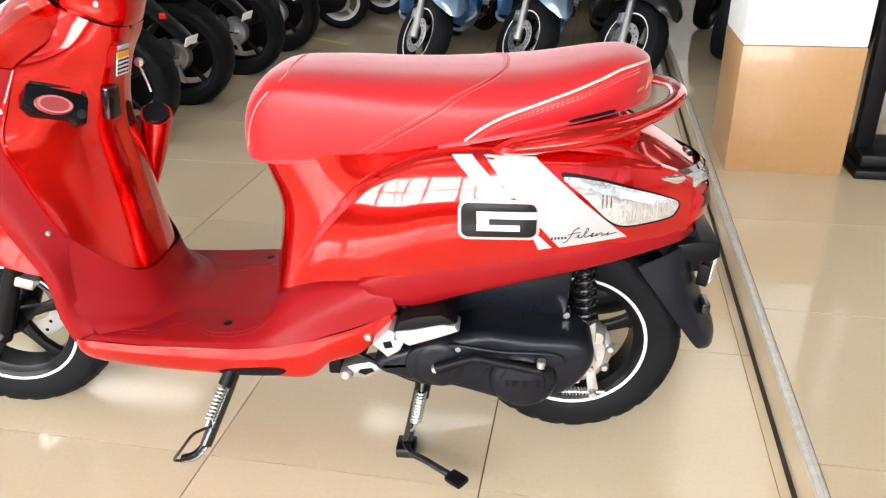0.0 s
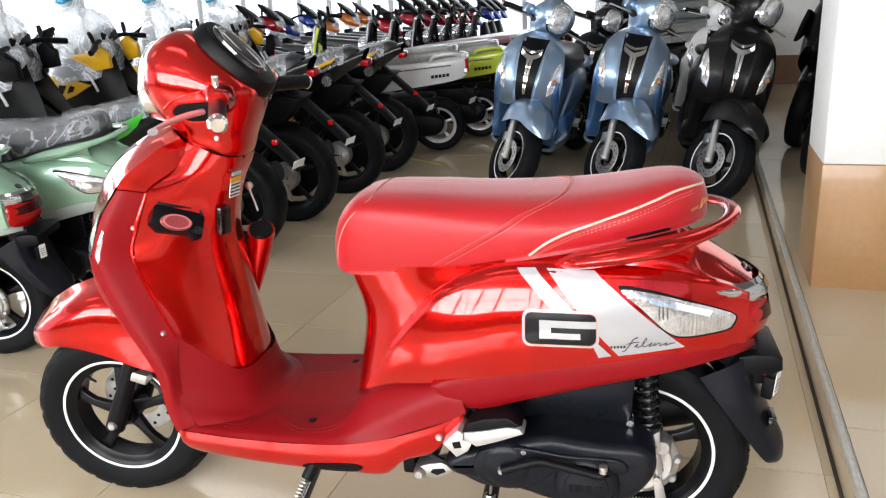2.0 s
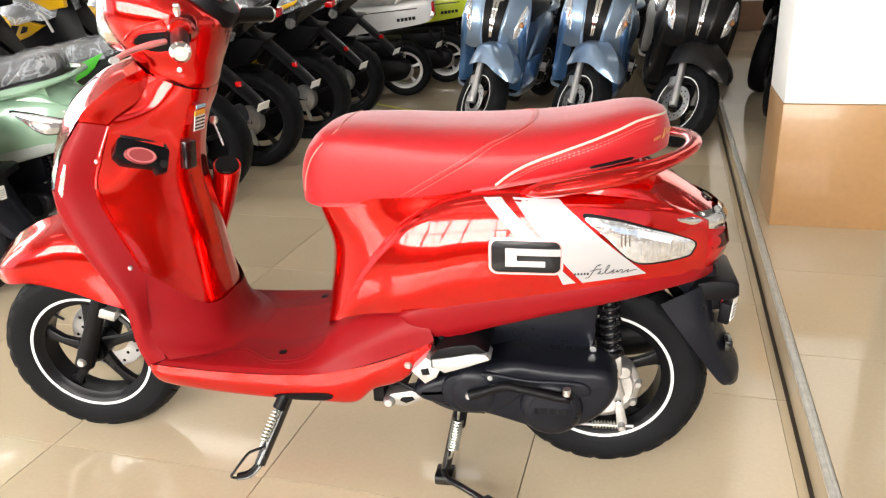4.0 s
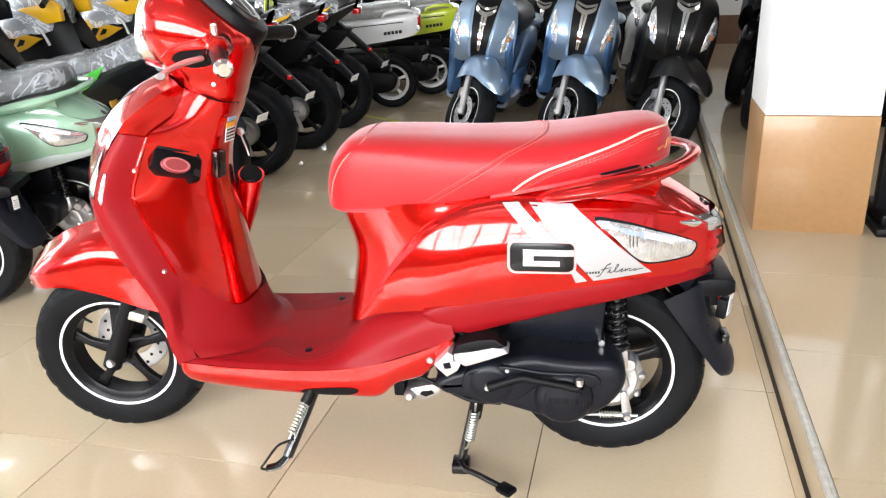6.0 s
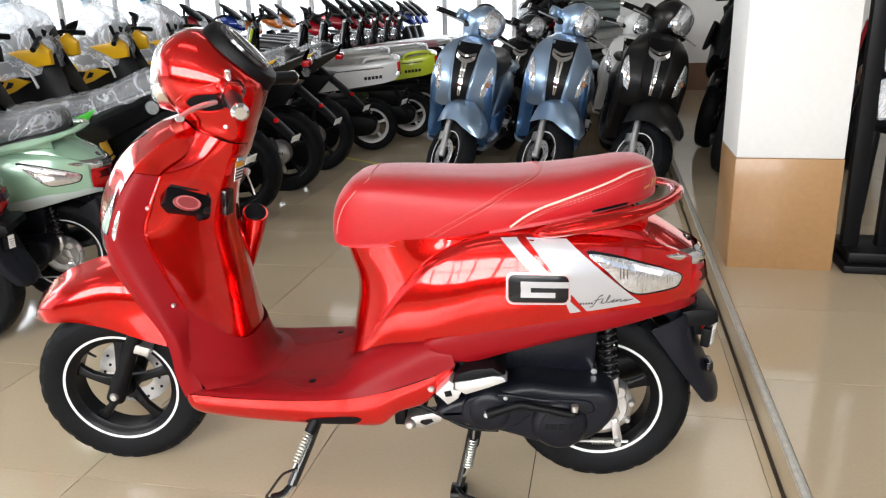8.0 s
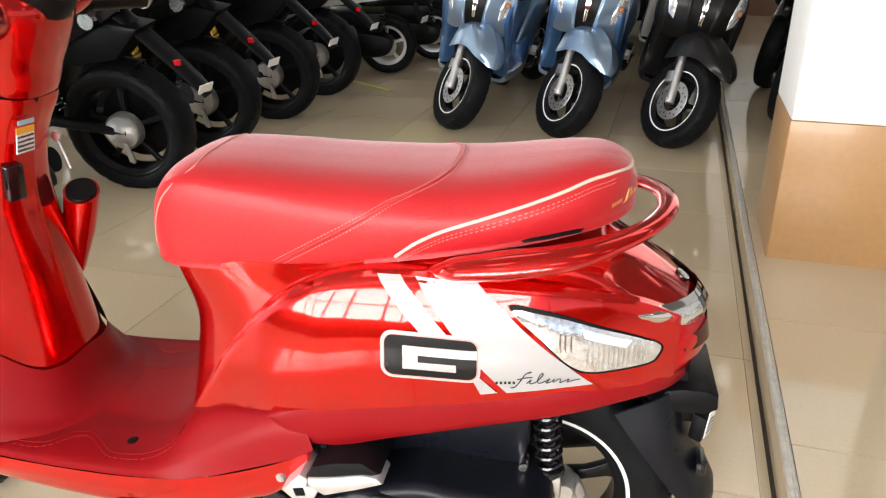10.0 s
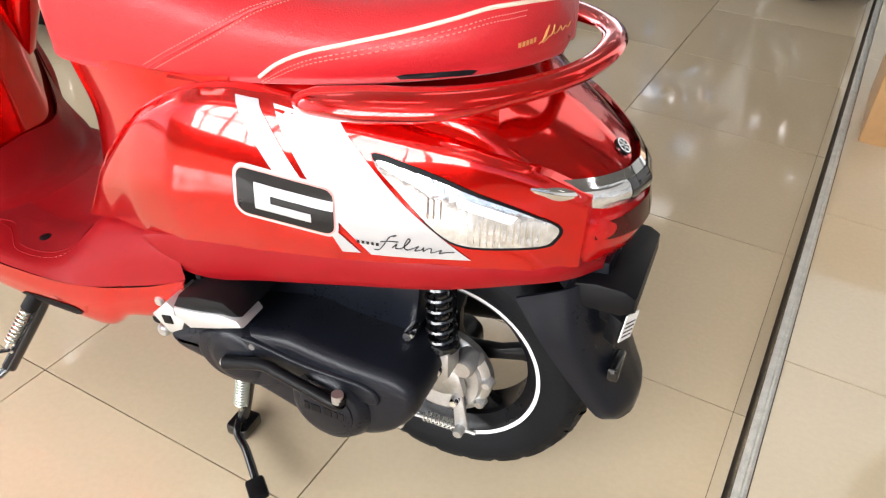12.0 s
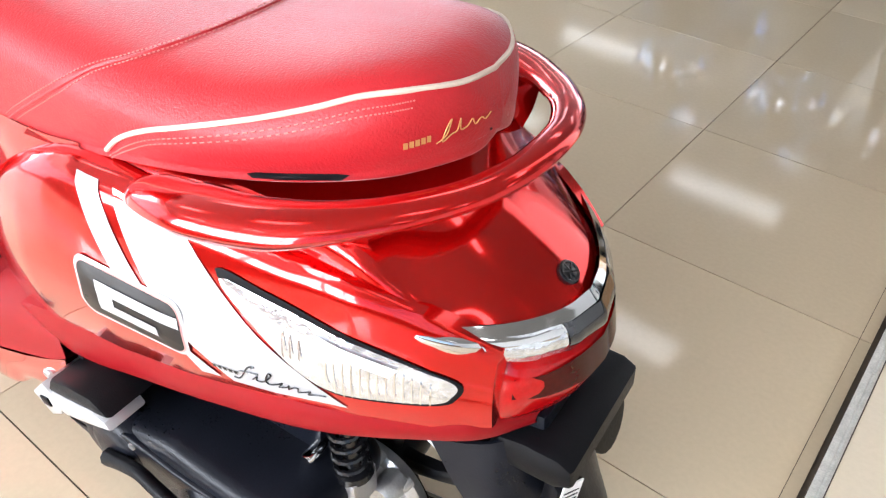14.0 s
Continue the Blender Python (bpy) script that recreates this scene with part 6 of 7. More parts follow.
def sport_moped(m, label, accent, group, film=True, rim=RIM_BLACK, flash=None):
    """A slim black sports moped, facing -x, rear axle over the origin."""
    S = thing("moped", label, "moped", m, group)
    R, F = 0.29, -1.28
    same = Matrix.Identity(4)
    wheel(S, 0, R, same, BLACK, rim, False, 0.085, R + 0.008, 5, True)
    wheel(S, F, R, same, BLACK, rim, True, 0.06, R, 5, True)
    part("brake_drum", turned([(0, -0.10), (0.025, -0.10), (0.04, -0.09), (0.075, -0.084), (0.085, -0.07), (0.085, -0.03)], (0, 0, R), 32), STEEL, S, "cast hub and brake plate")
    # Added black disc: hides the lit floor, standing for dark between the spokes.
    part("wheel_backing", turned([(0, 0.075), (0.15, 0.075), (0.165, 0.07), (0.17, 0.06), (0.15, 0.058), (0, 0.058)], (0, 0, R), 32), BLACK, S, "black disc added behind the spokes in place of shade")
    part("brake_arm", slab([(0.01, 0.25), (0.03, 0.25), (0.05, 0.16), (0.04, 0.15), (0.02, 0.16)], -0.105, -0.095, 0.002), STEEL, S)
    part("swing_arm", sweep([(-0.5, -0.09, 0.36), (-0.2, -0.085, 0.32), (0.03, -0.08, R)], [0.03, 0.025, 0.02], 10), BLACK, S)
    for s in (-1, 1):
        part("fork_leg", sweep([(F, s * 0.06, R), (F + 0.10, s * 0.06, 0.52), (F + 0.19, s * 0.055, 0.76)], [0.024, 0.022, 0.016], 12), BLACK_GLOSS, S)
    part("shock_spring", coil((-0.24, -0.10, 0.40), (-0.29, -0.10, 0.56), 0.02, 0.005, 7), BLACK_GLOSS, S, "black shock spring")
    part("damper", sweep([(-0.28, -0.10, 0.52), (-0.31, -0.10, 0.62)], 0.022, 12), YELLOW, S)
    part("engine_block", slab([(-0.85, 0.28), (-0.86, 0.42), (-0.70, 0.50), (-0.45, 0.48), (-0.40, 0.34), (-0.50, 0.22), (-0.75, 0.22)], -0.12, 0.12, 0.02), ENGINE, S)
    part("main_body", loft([
        [(-0.98, 0, 0.868), (-0.98, 0.05, 0.846), (-0.97, 0.07, 0.716), (-0.95, 0.06, 0.542)],
        [(-0.80, 0, 0.694), (-0.80, 0.07, 0.673), (-0.80, 0.10, 0.597), (-0.80, 0.08, 0.477)],
        [(-0.60, 0, 0.738), (-0.60, 0.08, 0.727), (-0.60, 0.12, 0.651), (-0.58, 0.10, 0.499)],
        [(-0.30, 0, 0.825), (-0.30, 0.10, 0.814), (-0.30, 0.135, 0.759), (-0.28, 0.12, 0.629)],
        [(0.0, 0, 0.911), (0.0, 0.09, 0.901), (0.0, 0.12, 0.857), (0.0, 0.10, 0.759)],
        [(0.26, 0, 0.977), (0.26, 0.05, 0.971), (0.25, 0.07, 0.944), (0.23, 0.05, 0.901)],
    ], 34, 14), BLACK_GLOSS, S, "black bodywork")
    st = loft([
        [(-0.80, 0, 0.776), (-0.80, 0.05, 0.770), (-0.80, 0.07, 0.738)],
        [(-0.62, 0, 0.797), (-0.62, 0.09, 0.787), (-0.62, 0.12, 0.732)],
        [(-0.35, 0, 0.841), (-0.35, 0.105, 0.830), (-0.35, 0.135, 0.781)],
        [(-0.05, 0, 0.949), (-0.05, 0.10, 0.939), (-0.05, 0.12, 0.868)],
        [(0.13, 0, 0.987), (0.13, 0.07, 0.977), (0.13, 0.09, 0.922)],
        [(0.20, 0, 0.971), (0.20, 0.03, 0.966), (0.20, 0.05, 0.933)],
    ], 30, 12)
    part("seat", st, GREY_SEAT, S, "dark seat")
    bm = loft([
        [(-0.81, 0, 0.783), (-0.81, 0.055, 0.779), (-0.81, 0.078, 0.716)],
        [(-0.62, 0, 0.808), (-0.62, 0.095, 0.794), (-0.62, 0.13, 0.711)],
        [(-0.35, 0, 0.854), (-0.35, 0.11, 0.841), (-0.35, 0.146, 0.759)],
        [(-0.05, 0, 0.962), (-0.05, 0.105, 0.949), (-0.05, 0.13, 0.846)],
        [(0.13, 0, 1.000), (0.13, 0.075, 0.987), (0.13, 0.098, 0.901)],
    ], 40, 22)
    for v in bm.verts:
        v.co.z += 0.012 * noise.noise(v.co * 15)
        v.co.y += 0.006 * noise.noise(v.co * 19)
    part("seat_film", bm, WRAP, S, "crumpled clear film on the seat")
    for s in (-1, 1):
        part("tail_flash", slab([(-0.60, 0.66), (-0.44, 0.74), (-0.28, 0.80), (-0.34, 0.73), (-0.40, 0.69), (-0.56, 0.62)], s * 0.139 - 0.003, s * 0.139 + 0.003, 0.001), flash or accent, S, "coloured tail flash")
        part("rear_indicator", sweep([(0.04, s * 0.05, 0.80), (0.02, s * 0.12, 0.805), (0.02, s * 0.16, 0.805)], [0.008, 0.014, 0.034], 12), LENS, S, "clear indicator")
        if accent is not BLACK:
            part("tail_stripe", slab([(-0.42, 0.80), (-0.20, 0.855), (0.06, 0.935), (0.10, 0.955), (0.06, 0.915), (-0.18, 0.825)], s * 0.138 - 0.006, s * 0.138 + 0.006, 0.003), accent, S, "coloured stripe under the seat")
        fair = part("side_fairing", slab([(-1.52, 0.745), (-1.43, 0.865), (-1.34, 0.950), (-1.22, 0.930), (-1.06, 0.885), (-1.17, 0.830), (-1.31, 0.785), (-1.44, 0.755)], s * 0.15 - 0.015, s * 0.15 + 0.015, 0.008), accent, S, "coloured side fairing")
        for k in range(2):
            part("fairing_cut", slab([(-1.30 + k * 0.075, 0.832 + k * 0.012), (-1.26 + k * 0.070, 0.895 - k * 0.006), (-1.215 + k * 0.055, 0.890 - k * 0.008), (-1.25 + k * 0.07, 0.845 + k * 0.010)], s * 0.1665 - 0.001, s * 0.1665 + 0.001), BLACK, fair, "black cut-out")
        for k in range(4):
            part("fairing_bar", slab([(-1.42 + k * 0.028, 0.822 + k * 0.006), (-1.40 + k * 0.028, 0.827 + k * 0.006), (-1.392 + k * 0.028, 0.808 + k * 0.006), (-1.412 + k * 0.028, 0.803 + k * 0.006)], s * 0.1665 - 0.001, s * 0.1665 + 0.001), BLACK, fair)
        part("front_blade", slab([(-1.16, 1.05), (-1.08, 1.01), (-1.0, 0.965), (-0.90, 0.98), (-0.895, 1.06), (-0.96, 1.11), (-1.02, 1.07), (-1.08, 1.065)], s * 0.145 - 0.02, s * 0.145 + 0.02, 0.012), accent, S, "coloured front blade")
        part("stay", sweep([(-1.09, s * 0.16, 0.955), (-1.05, s * 0.165, 0.945), (-1.03, s * 0.165, 0.90), (-1.02, s * 0.16, 0.85)], 0.008, 8), WHITE_PAINT, S, "pale curved stay")
    part("front_cowl", loft([
        [(-1.50, 0, 0.72), (-1.47, 0.08, 0.72), (-1.30, 0.14, 0.60), (-1.05, 0.15, 0.50), (-0.88, 0.12, 0.48)],
        [(-1.44, 0, 0.86), (-1.41, 0.09, 0.86), (-1.28, 0.15, 0.80), (-1.05, 0.15, 0.74), (-0.85, 0.12, 0.66)],
        [(-1.30, 0, 1.0), (-1.28, 0.09, 1.0), (-1.18, 0.14, 0.97), (-1.02, 0.13, 0.92), (-0.88, 0.08, 0.84)],
        [(-1.16, 0, 1.10), (-1.14, 0.07, 1.10), (-1.08, 0.11, 1.08), (-1.0, 0.10, 1.05), (-0.93, 0.05, 1.0)],
        [(-1.07, 0, 1.15), (-1.06, 0.04, 1.15), (-1.03, 0.06, 1.14), (-0.99, 0.05, 1.12), (-0.96, 0.02, 1.10)],
    ], 24, 16), BLACK, S)
    part("front_mudguard", loft([
        [(F - 0.30, 0, 0.52), (F - 0.29, 0.045, 0.50), (F - 0.27, 0.055, 0.46)],
        [(F - 0.10, 0, 0.64), (F - 0.10, 0.05, 0.62), (F - 0.09, 0.065, 0.56)],
        [(F + 0.14, 0, 0.60), (F + 0.14, 0.05, 0.58), (F + 0.13, 0.065, 0.52)],
    ], 16, 8, thick=0.004), BLACK_GLOSS, S)
    for s in (-1, 1):
        part("handlebar", sweep([(-1.0, 0, 1.11), (-0.97, s * 0.12, 1.12), (-0.93, s * 0.25, 1.09)], 0.013, 10), BLACK, S)
        part("grip", sweep([(-0.945, s * 0.18, 1.106), (-0.92, s * 0.27, 1.086)], 0.016, 12), BLACK, S)
        part("mirror_boss", sweep([(-0.97, s * 0.15, 1.11), (-0.975, s * 0.16, 1.16), (-0.98, s * 0.165, 1.185)], [0.009, 0.013, 0.010], 10), BLACK, S)
    part("meter_box", block(-1.06, -0.96, -0.08, 0.08, 1.10, 1.17, 0.02), BLACK, S, "black meter and switch cluster")
    tail = part("tail_lamp", block(0.22, 0.275, -0.05, 0.05, 0.87, 0.91, 0.01), LENS_RED, S, "red tail lamp")
    part("rear_mudguard", sweep([(0.08, 0, 0.80), (0.22, 0, 0.67), (0.36, 0, 0.53), (0.42, 0, 0.46)], [0.06, 0.06, 0.055, 0.045], 12, 0, 0.35), BLACK, S, "long black rear mudguard")
    part("reflector", block(0.31, 0.34, -0.055, -0.035, 0.60, 0.625, 0.004), LENS_RED, S, "red reflector")
    part("plate_tag", moved(block(-0.002, 0.002, -0.036, 0.036, -0.024, 0.024), pose(0.425, -0.035, 0.50, 0, 28, -25)), LABEL_WHITE, S, "small white tag")
    part("inner_fender", slab([(-0.62, 0.34), (-0.60, 0.62), (-0.30, 0.70), (0.06, 0.78), (0.20, 0.76), (0.06, 0.62), (-0.18, 0.58), (-0.28, 0.46), (-0.31, 0.32)], -0.085, 0.085, 0.02), BLACK, S, "black inner bodywork")
    part("hugger", loft([[(-0.20, 0, 0.62), (-0.20, 0.06, 0.60)], [(-0.05, 0, 0.62), (-0.05, 0.07, 0.60)], [(0.12, 0, 0.60), (0.12, 0.06, 0.585)]], 10, 5, thick=0.004), BLACK, S)
    part("muffler", sweep([(-0.45, 0.12, 0.26), (-0.10, 0.15, 0.29), (0.22, 0.16, 0.40)], [0.03, 0.05, 0.05], 16), ENGINE, S)
    if film:
        rows = []
        for x0, z0, x1, z1, w in ((-1.42, 0.88, -0.97, 0.93, 0.165), (-1.35, 1.02, -0.95, 1.04, 0.155), (-1.29, 1.13, -0.96, 1.14, 0.135), (-1.24, 1.23, -1.0, 1.22, 0.11), (-1.22, 1.31, -1.09, 1.29, 0.06), (-1.20, 1.36, -1.14, 1.35, 0.025)):
            rows.append(oval(((x0 + x1) / 2, 0, (z0 + z1) / 2), Vector((x1 - x0, 0, z1 - z0)).normalized(), (0, 1, 0), math.hypot(x1 - x0, z1 - z0) / 2, w, 40, 3.2))
        arr = np.array([[tuple(p) for p in l] for l in rows])
        bm = rings(bmesh.new(), np.array([spline(arr[:, j], 30) for j in range(40)]).transpose(1, 0, 2))
        for v in bm.verts:
            v.co += Vector((0.022, 0.03, 0.012)) * (noise.noise(v.co * 11) + 0.6 * noise.noise(v.co * 27))
        part("cowl_film", bm, WRAP_BACKLIT, S, "crumpled clear film draped over the front")
        bm = sweep([(-1.20, 0, 1.30), (-1.19, 0, 1.345), (-1.16, 0, 1.385), (-1.13, 0, 1.40)], [0.035, 0.062, 0.058, 0.03], 22, 22, 0.8)
        for v in bm.verts:
            v.co += Vector((0.02, 0.02, 0.02)) * (noise.noise(v.co * 17) + 0.6 * noise.noise(v.co * 37))
        part("blue_film", bm, WRAP_BLUE, S, "blue plastic bag")
    return S


row_a = "mopeds in the long row"
sport_moped(leaning(at(-2.0, 2.02, 0)), "black sports moped with green flash, seat in crumpled film", BLACK, row_a, True, RIM_BLACK, GREEN)
first = sport_moped(leaning(at(-1.96, 2.68, 0)), "black sports moped with yellow fairing, wrapped in film", YELLOW, row_a)
copy_thing(first, leaning(at(-1.88, 3.40, 0)))
copy_thing(first, leaning(at(-1.83, 4.12, 0)))


def retro_scooter(m, label, paint, seat_material, group, mark=BLACK):
    """A boxy retro scooter with a long flat seat and fat tyres, facing -x."""
    S = thing("scooter", label, "scooter", m, group)
    same = Matrix.Identity(4)
    wheel(S, 0, 0.235, same, SILVER, WHITE_PAINT, False, 0.065, 0.235, 5)
    wheel(S, -1.22, 0.235, same, SILVER, WHITE_PAINT, True, 0.06, 0.235, 5)
    part("brake_drum", turned([(0, -0.11), (0.03, -0.11), (0.07, -0.095), (0.08, -0.07)], (0, 0, 0.235), 28), STEEL, S)
    part("rear_body", loft([
        [(-0.62, 0, 0.760), (-0.62, 0.12, 0.750), (-0.62, 0.14, 0.650), (-0.62, 0.12, 0.540)],
        [(-0.45, 0, 0.780), (-0.45, 0.14, 0.775), (-0.45, 0.165, 0.700), (-0.45, 0.15, 0.560)],
        [(-0.1, 0, 0.800), (-0.1, 0.14, 0.795), (-0.1, 0.165, 0.730), (-0.1, 0.15, 0.600)],
        [(0.18, 0, 0.830), (0.18, 0.13, 0.825), (0.18, 0.155, 0.760), (0.18, 0.14, 0.640)],
        [(0.27, 0, 0.820), (0.27, 0.10, 0.815), (0.27, 0.12, 0.760), (0.27, 0.11, 0.680)],
        [(0.285, 0, 0.800), (0.285, 0.02, 0.800), (0.285, 0.03, 0.760), (0.285, 0.02, 0.700)],
    ], 30, 18), paint, S)
    # No fold is modelled: a black strip draws the crease's shade.
    part("body_line", slab([(-0.50, 0.715), (0.15, 0.765), (0.15, 0.772), (-0.50, 0.722)], -0.168, -0.162, 0.001), BLACK, S, "thin black strip for a shaded crease")
    for k in range(5):
        part("body_mark", slab([(-0.02 + k * 0.032, 0.665 + k * 0.003), (0.004 + k * 0.032, 0.667 + k * 0.003), (0.004 + k * 0.032, 0.692 + k * 0.003), (-0.02 + k * 0.032, 0.690 + k * 0.003)], -0.1665, -0.15, 0.001), ENGINE, S)
    bm = loft([
        [(-0.68, 0, 0.845), (-0.68, 0.09, 0.840), (-0.68, 0.10, 0.760)],
        [(-0.50, 0, 0.865), (-0.50, 0.125, 0.855), (-0.50, 0.145, 0.780)],
        [(-0.10, 0, 0.885), (-0.10, 0.13, 0.875), (-0.10, 0.15, 0.800)],
        [(0.16, 0, 0.900), (0.16, 0.115, 0.890), (0.16, 0.13, 0.830)],
        [(0.20, 0, 0.870), (0.20, 0.08, 0.860), (0.20, 0.10, 0.830)],
    ], 30, 16)
    for v in bm.verts:
        v.co.z += 0.006 * noise.noise(v.co * 14)
    part("seat", bm, seat_material, S, "long flat seat under cloudy film whitened for backlight")
    part("grab_rail", sweep([(-0.02, -0.15, 0.810), (0.02, -0.17, 0.845), (0.14, -0.165, 0.860), (0.21, -0.14, 0.850), (0.22, -0.12, 0.820)], 0.014, 10), paint, S)
    tl = part("tail_lamp", slab([(0.225, 0.700), (0.235, 0.800), (0.285, 0.810), (0.292, 0.700)], -0.125, -0.06, 0.01), LENS_RED, S, "red and clear tail lamp")
    part("lamp_lens", slab([(0.24, 0.685), (0.243, 0.730), (0.288, 0.730), (0.285, 0.690)], -0.131, -0.07, 0.006), LENS, tl, "clear lower lens")
    part("leg_shield", loft([
        [(-1.02, 0, 0.36), (-1.0, 0.12, 0.36), (-0.96, 0.17, 0.36)],
        [(-1.07, 0, 0.66), (-1.05, 0.13, 0.66), (-1.0, 0.19, 0.66)],
        [(-1.03, 0, 0.95), (-1.01, 0.12, 0.95), (-0.97, 0.175, 0.95)],
        [(-0.98, 0, 1.12), (-0.97, 0.09, 1.12), (-0.93, 0.12, 1.11)],
    ], 18, 12, thick=0.03), BLACK_GLOSS, S, "black leg shield")
    for k in range(4):
        part("shield_mark", moved(block(-0.004, 0.004, -0.016, 0.016, -0.024, 0.024), pose(-0.958 + 0.008 * k, -0.165 + 0.012 * k, 0.74 + 0.07 * k, 0, -10, -30)), mark, S)
    part("shield_edge", sweep([(-1.0, -0.19, 0.66), (-0.985, -0.188, 0.82), (-0.97, -0.178, 0.95), (-0.93, -0.122, 1.11)], 0.012, 8), mark, S)
    part("footboard", block(-1.0, -0.58, -0.17, 0.17, 0.28, 0.33, 0.02), BLACK, S)
    part("engine", slab([(-0.45, 0.28), (-0.42, 0.38), (-0.15, 0.37), (0.05, 0.33), (0.04, 0.22), (-0.1, 0.18), (-0.40, 0.22)], -0.21, -0.08, 0.02, 40), BLACK, S)
    part("inner_box", block(-0.58, -0.02, -0.12, 0.12, 0.36, 0.5, 0.02), BLACK, S)
    part("shock_spring", coil((0.0, -0.12, 0.30), (-0.02, -0.12, 0.52), 0.022, 0.005, 7), BLACK_GLOSS, S)
    part("mud_flap", loft([[(0.24, 0, 0.56), (0.22, 0.07, 0.55)], [(0.30, 0, 0.42), (0.27, 0.07, 0.41)], [(0.34, 0, 0.33), (0.32, 0.06, 0.33)]], 10, 6, thick=0.005), BLACK, S)
    part("tag", moved(block(-0.002, 0.002, -0.04, 0.04, -0.025, 0.025), pose(0.305, -0.03, 0.44, 0, 20, -30)), LABEL_WHITE, S)
    part("headlamp", turned([(0, -0.05), (0.06, -0.04), (0.085, 0), (0.08, 0.06), (0.03, 0.1)], (-1.05, 0, 0.90), 24, axis="x"), LENS, S)
    part("front_mudguard", loft([[(-1.45, 0, 0.42), (-1.44, 0.06, 0.40)], [(-1.30, 0, 0.51), (-1.30, 0.075, 0.47)], [(-1.08, 0, 0.50), (-1.08, 0.075, 0.46)]], 14, 8, thick=0.004), paint, S)
    for s in (-1, 1):
        part("handlebar", sweep([(-0.93, 0, 1.12), (-0.90, s * 0.15, 1.16), (-0.84, s * 0.32, 1.13)], 0.018, 10), BLACK, S)
        part("mirror_boss", sweep([(-0.90, s * 0.14, 1.16), (-0.905, s * 0.145, 1.24)], 0.014, 10), BLACK, S)
        part("fork_leg", sweep([(-1.22, s * 0.07, 0.235), (-1.10, s * 0.07, 0.5)], 0.022, 12), STEEL, S)
    return S


row_r = "retro scooters in the long row"
CLOUDY_SEAT = surface("seat under cloudy film whitened for backlight", (0.23, 0.23, 0.22), 0.3, 0, 0.3, 0.25, 5, 40, 0.6, 30)
retro_scooter(leaning(at(-1.57, 5.0, 6)), "white boxy retro scooter, long seat under cloudy film whitened for backlight", WHITE_PAINT, CLOUDY_SEAT, row_r, LIME)
retro_scooter(leaning(at(-1.33, 5.7, 6)), "lime yellow boxy retro scooter, long seat under cloudy film whitened for backlight", LIME, CLOUDY_SEAT, row_r)
retro_scooter(leaning(at(-1.30, 6.35, 6)), "black boxy retro scooter with dusty red seat", BLACK_GLOSS, MAROON_SEAT, row_r)
grey_one = retro_scooter(leaning(at(-1.22, 6.95, 6)), "black boxy retro scooter, grey seat under film", BLACK_GLOSS, CLOUDY_SEAT, row_r)
for k in range(1, 5):
    copy_thing(grey_one, leaning(at(-1.22 + 0.07 * k, 6.95 + 0.5 * k, 6)))


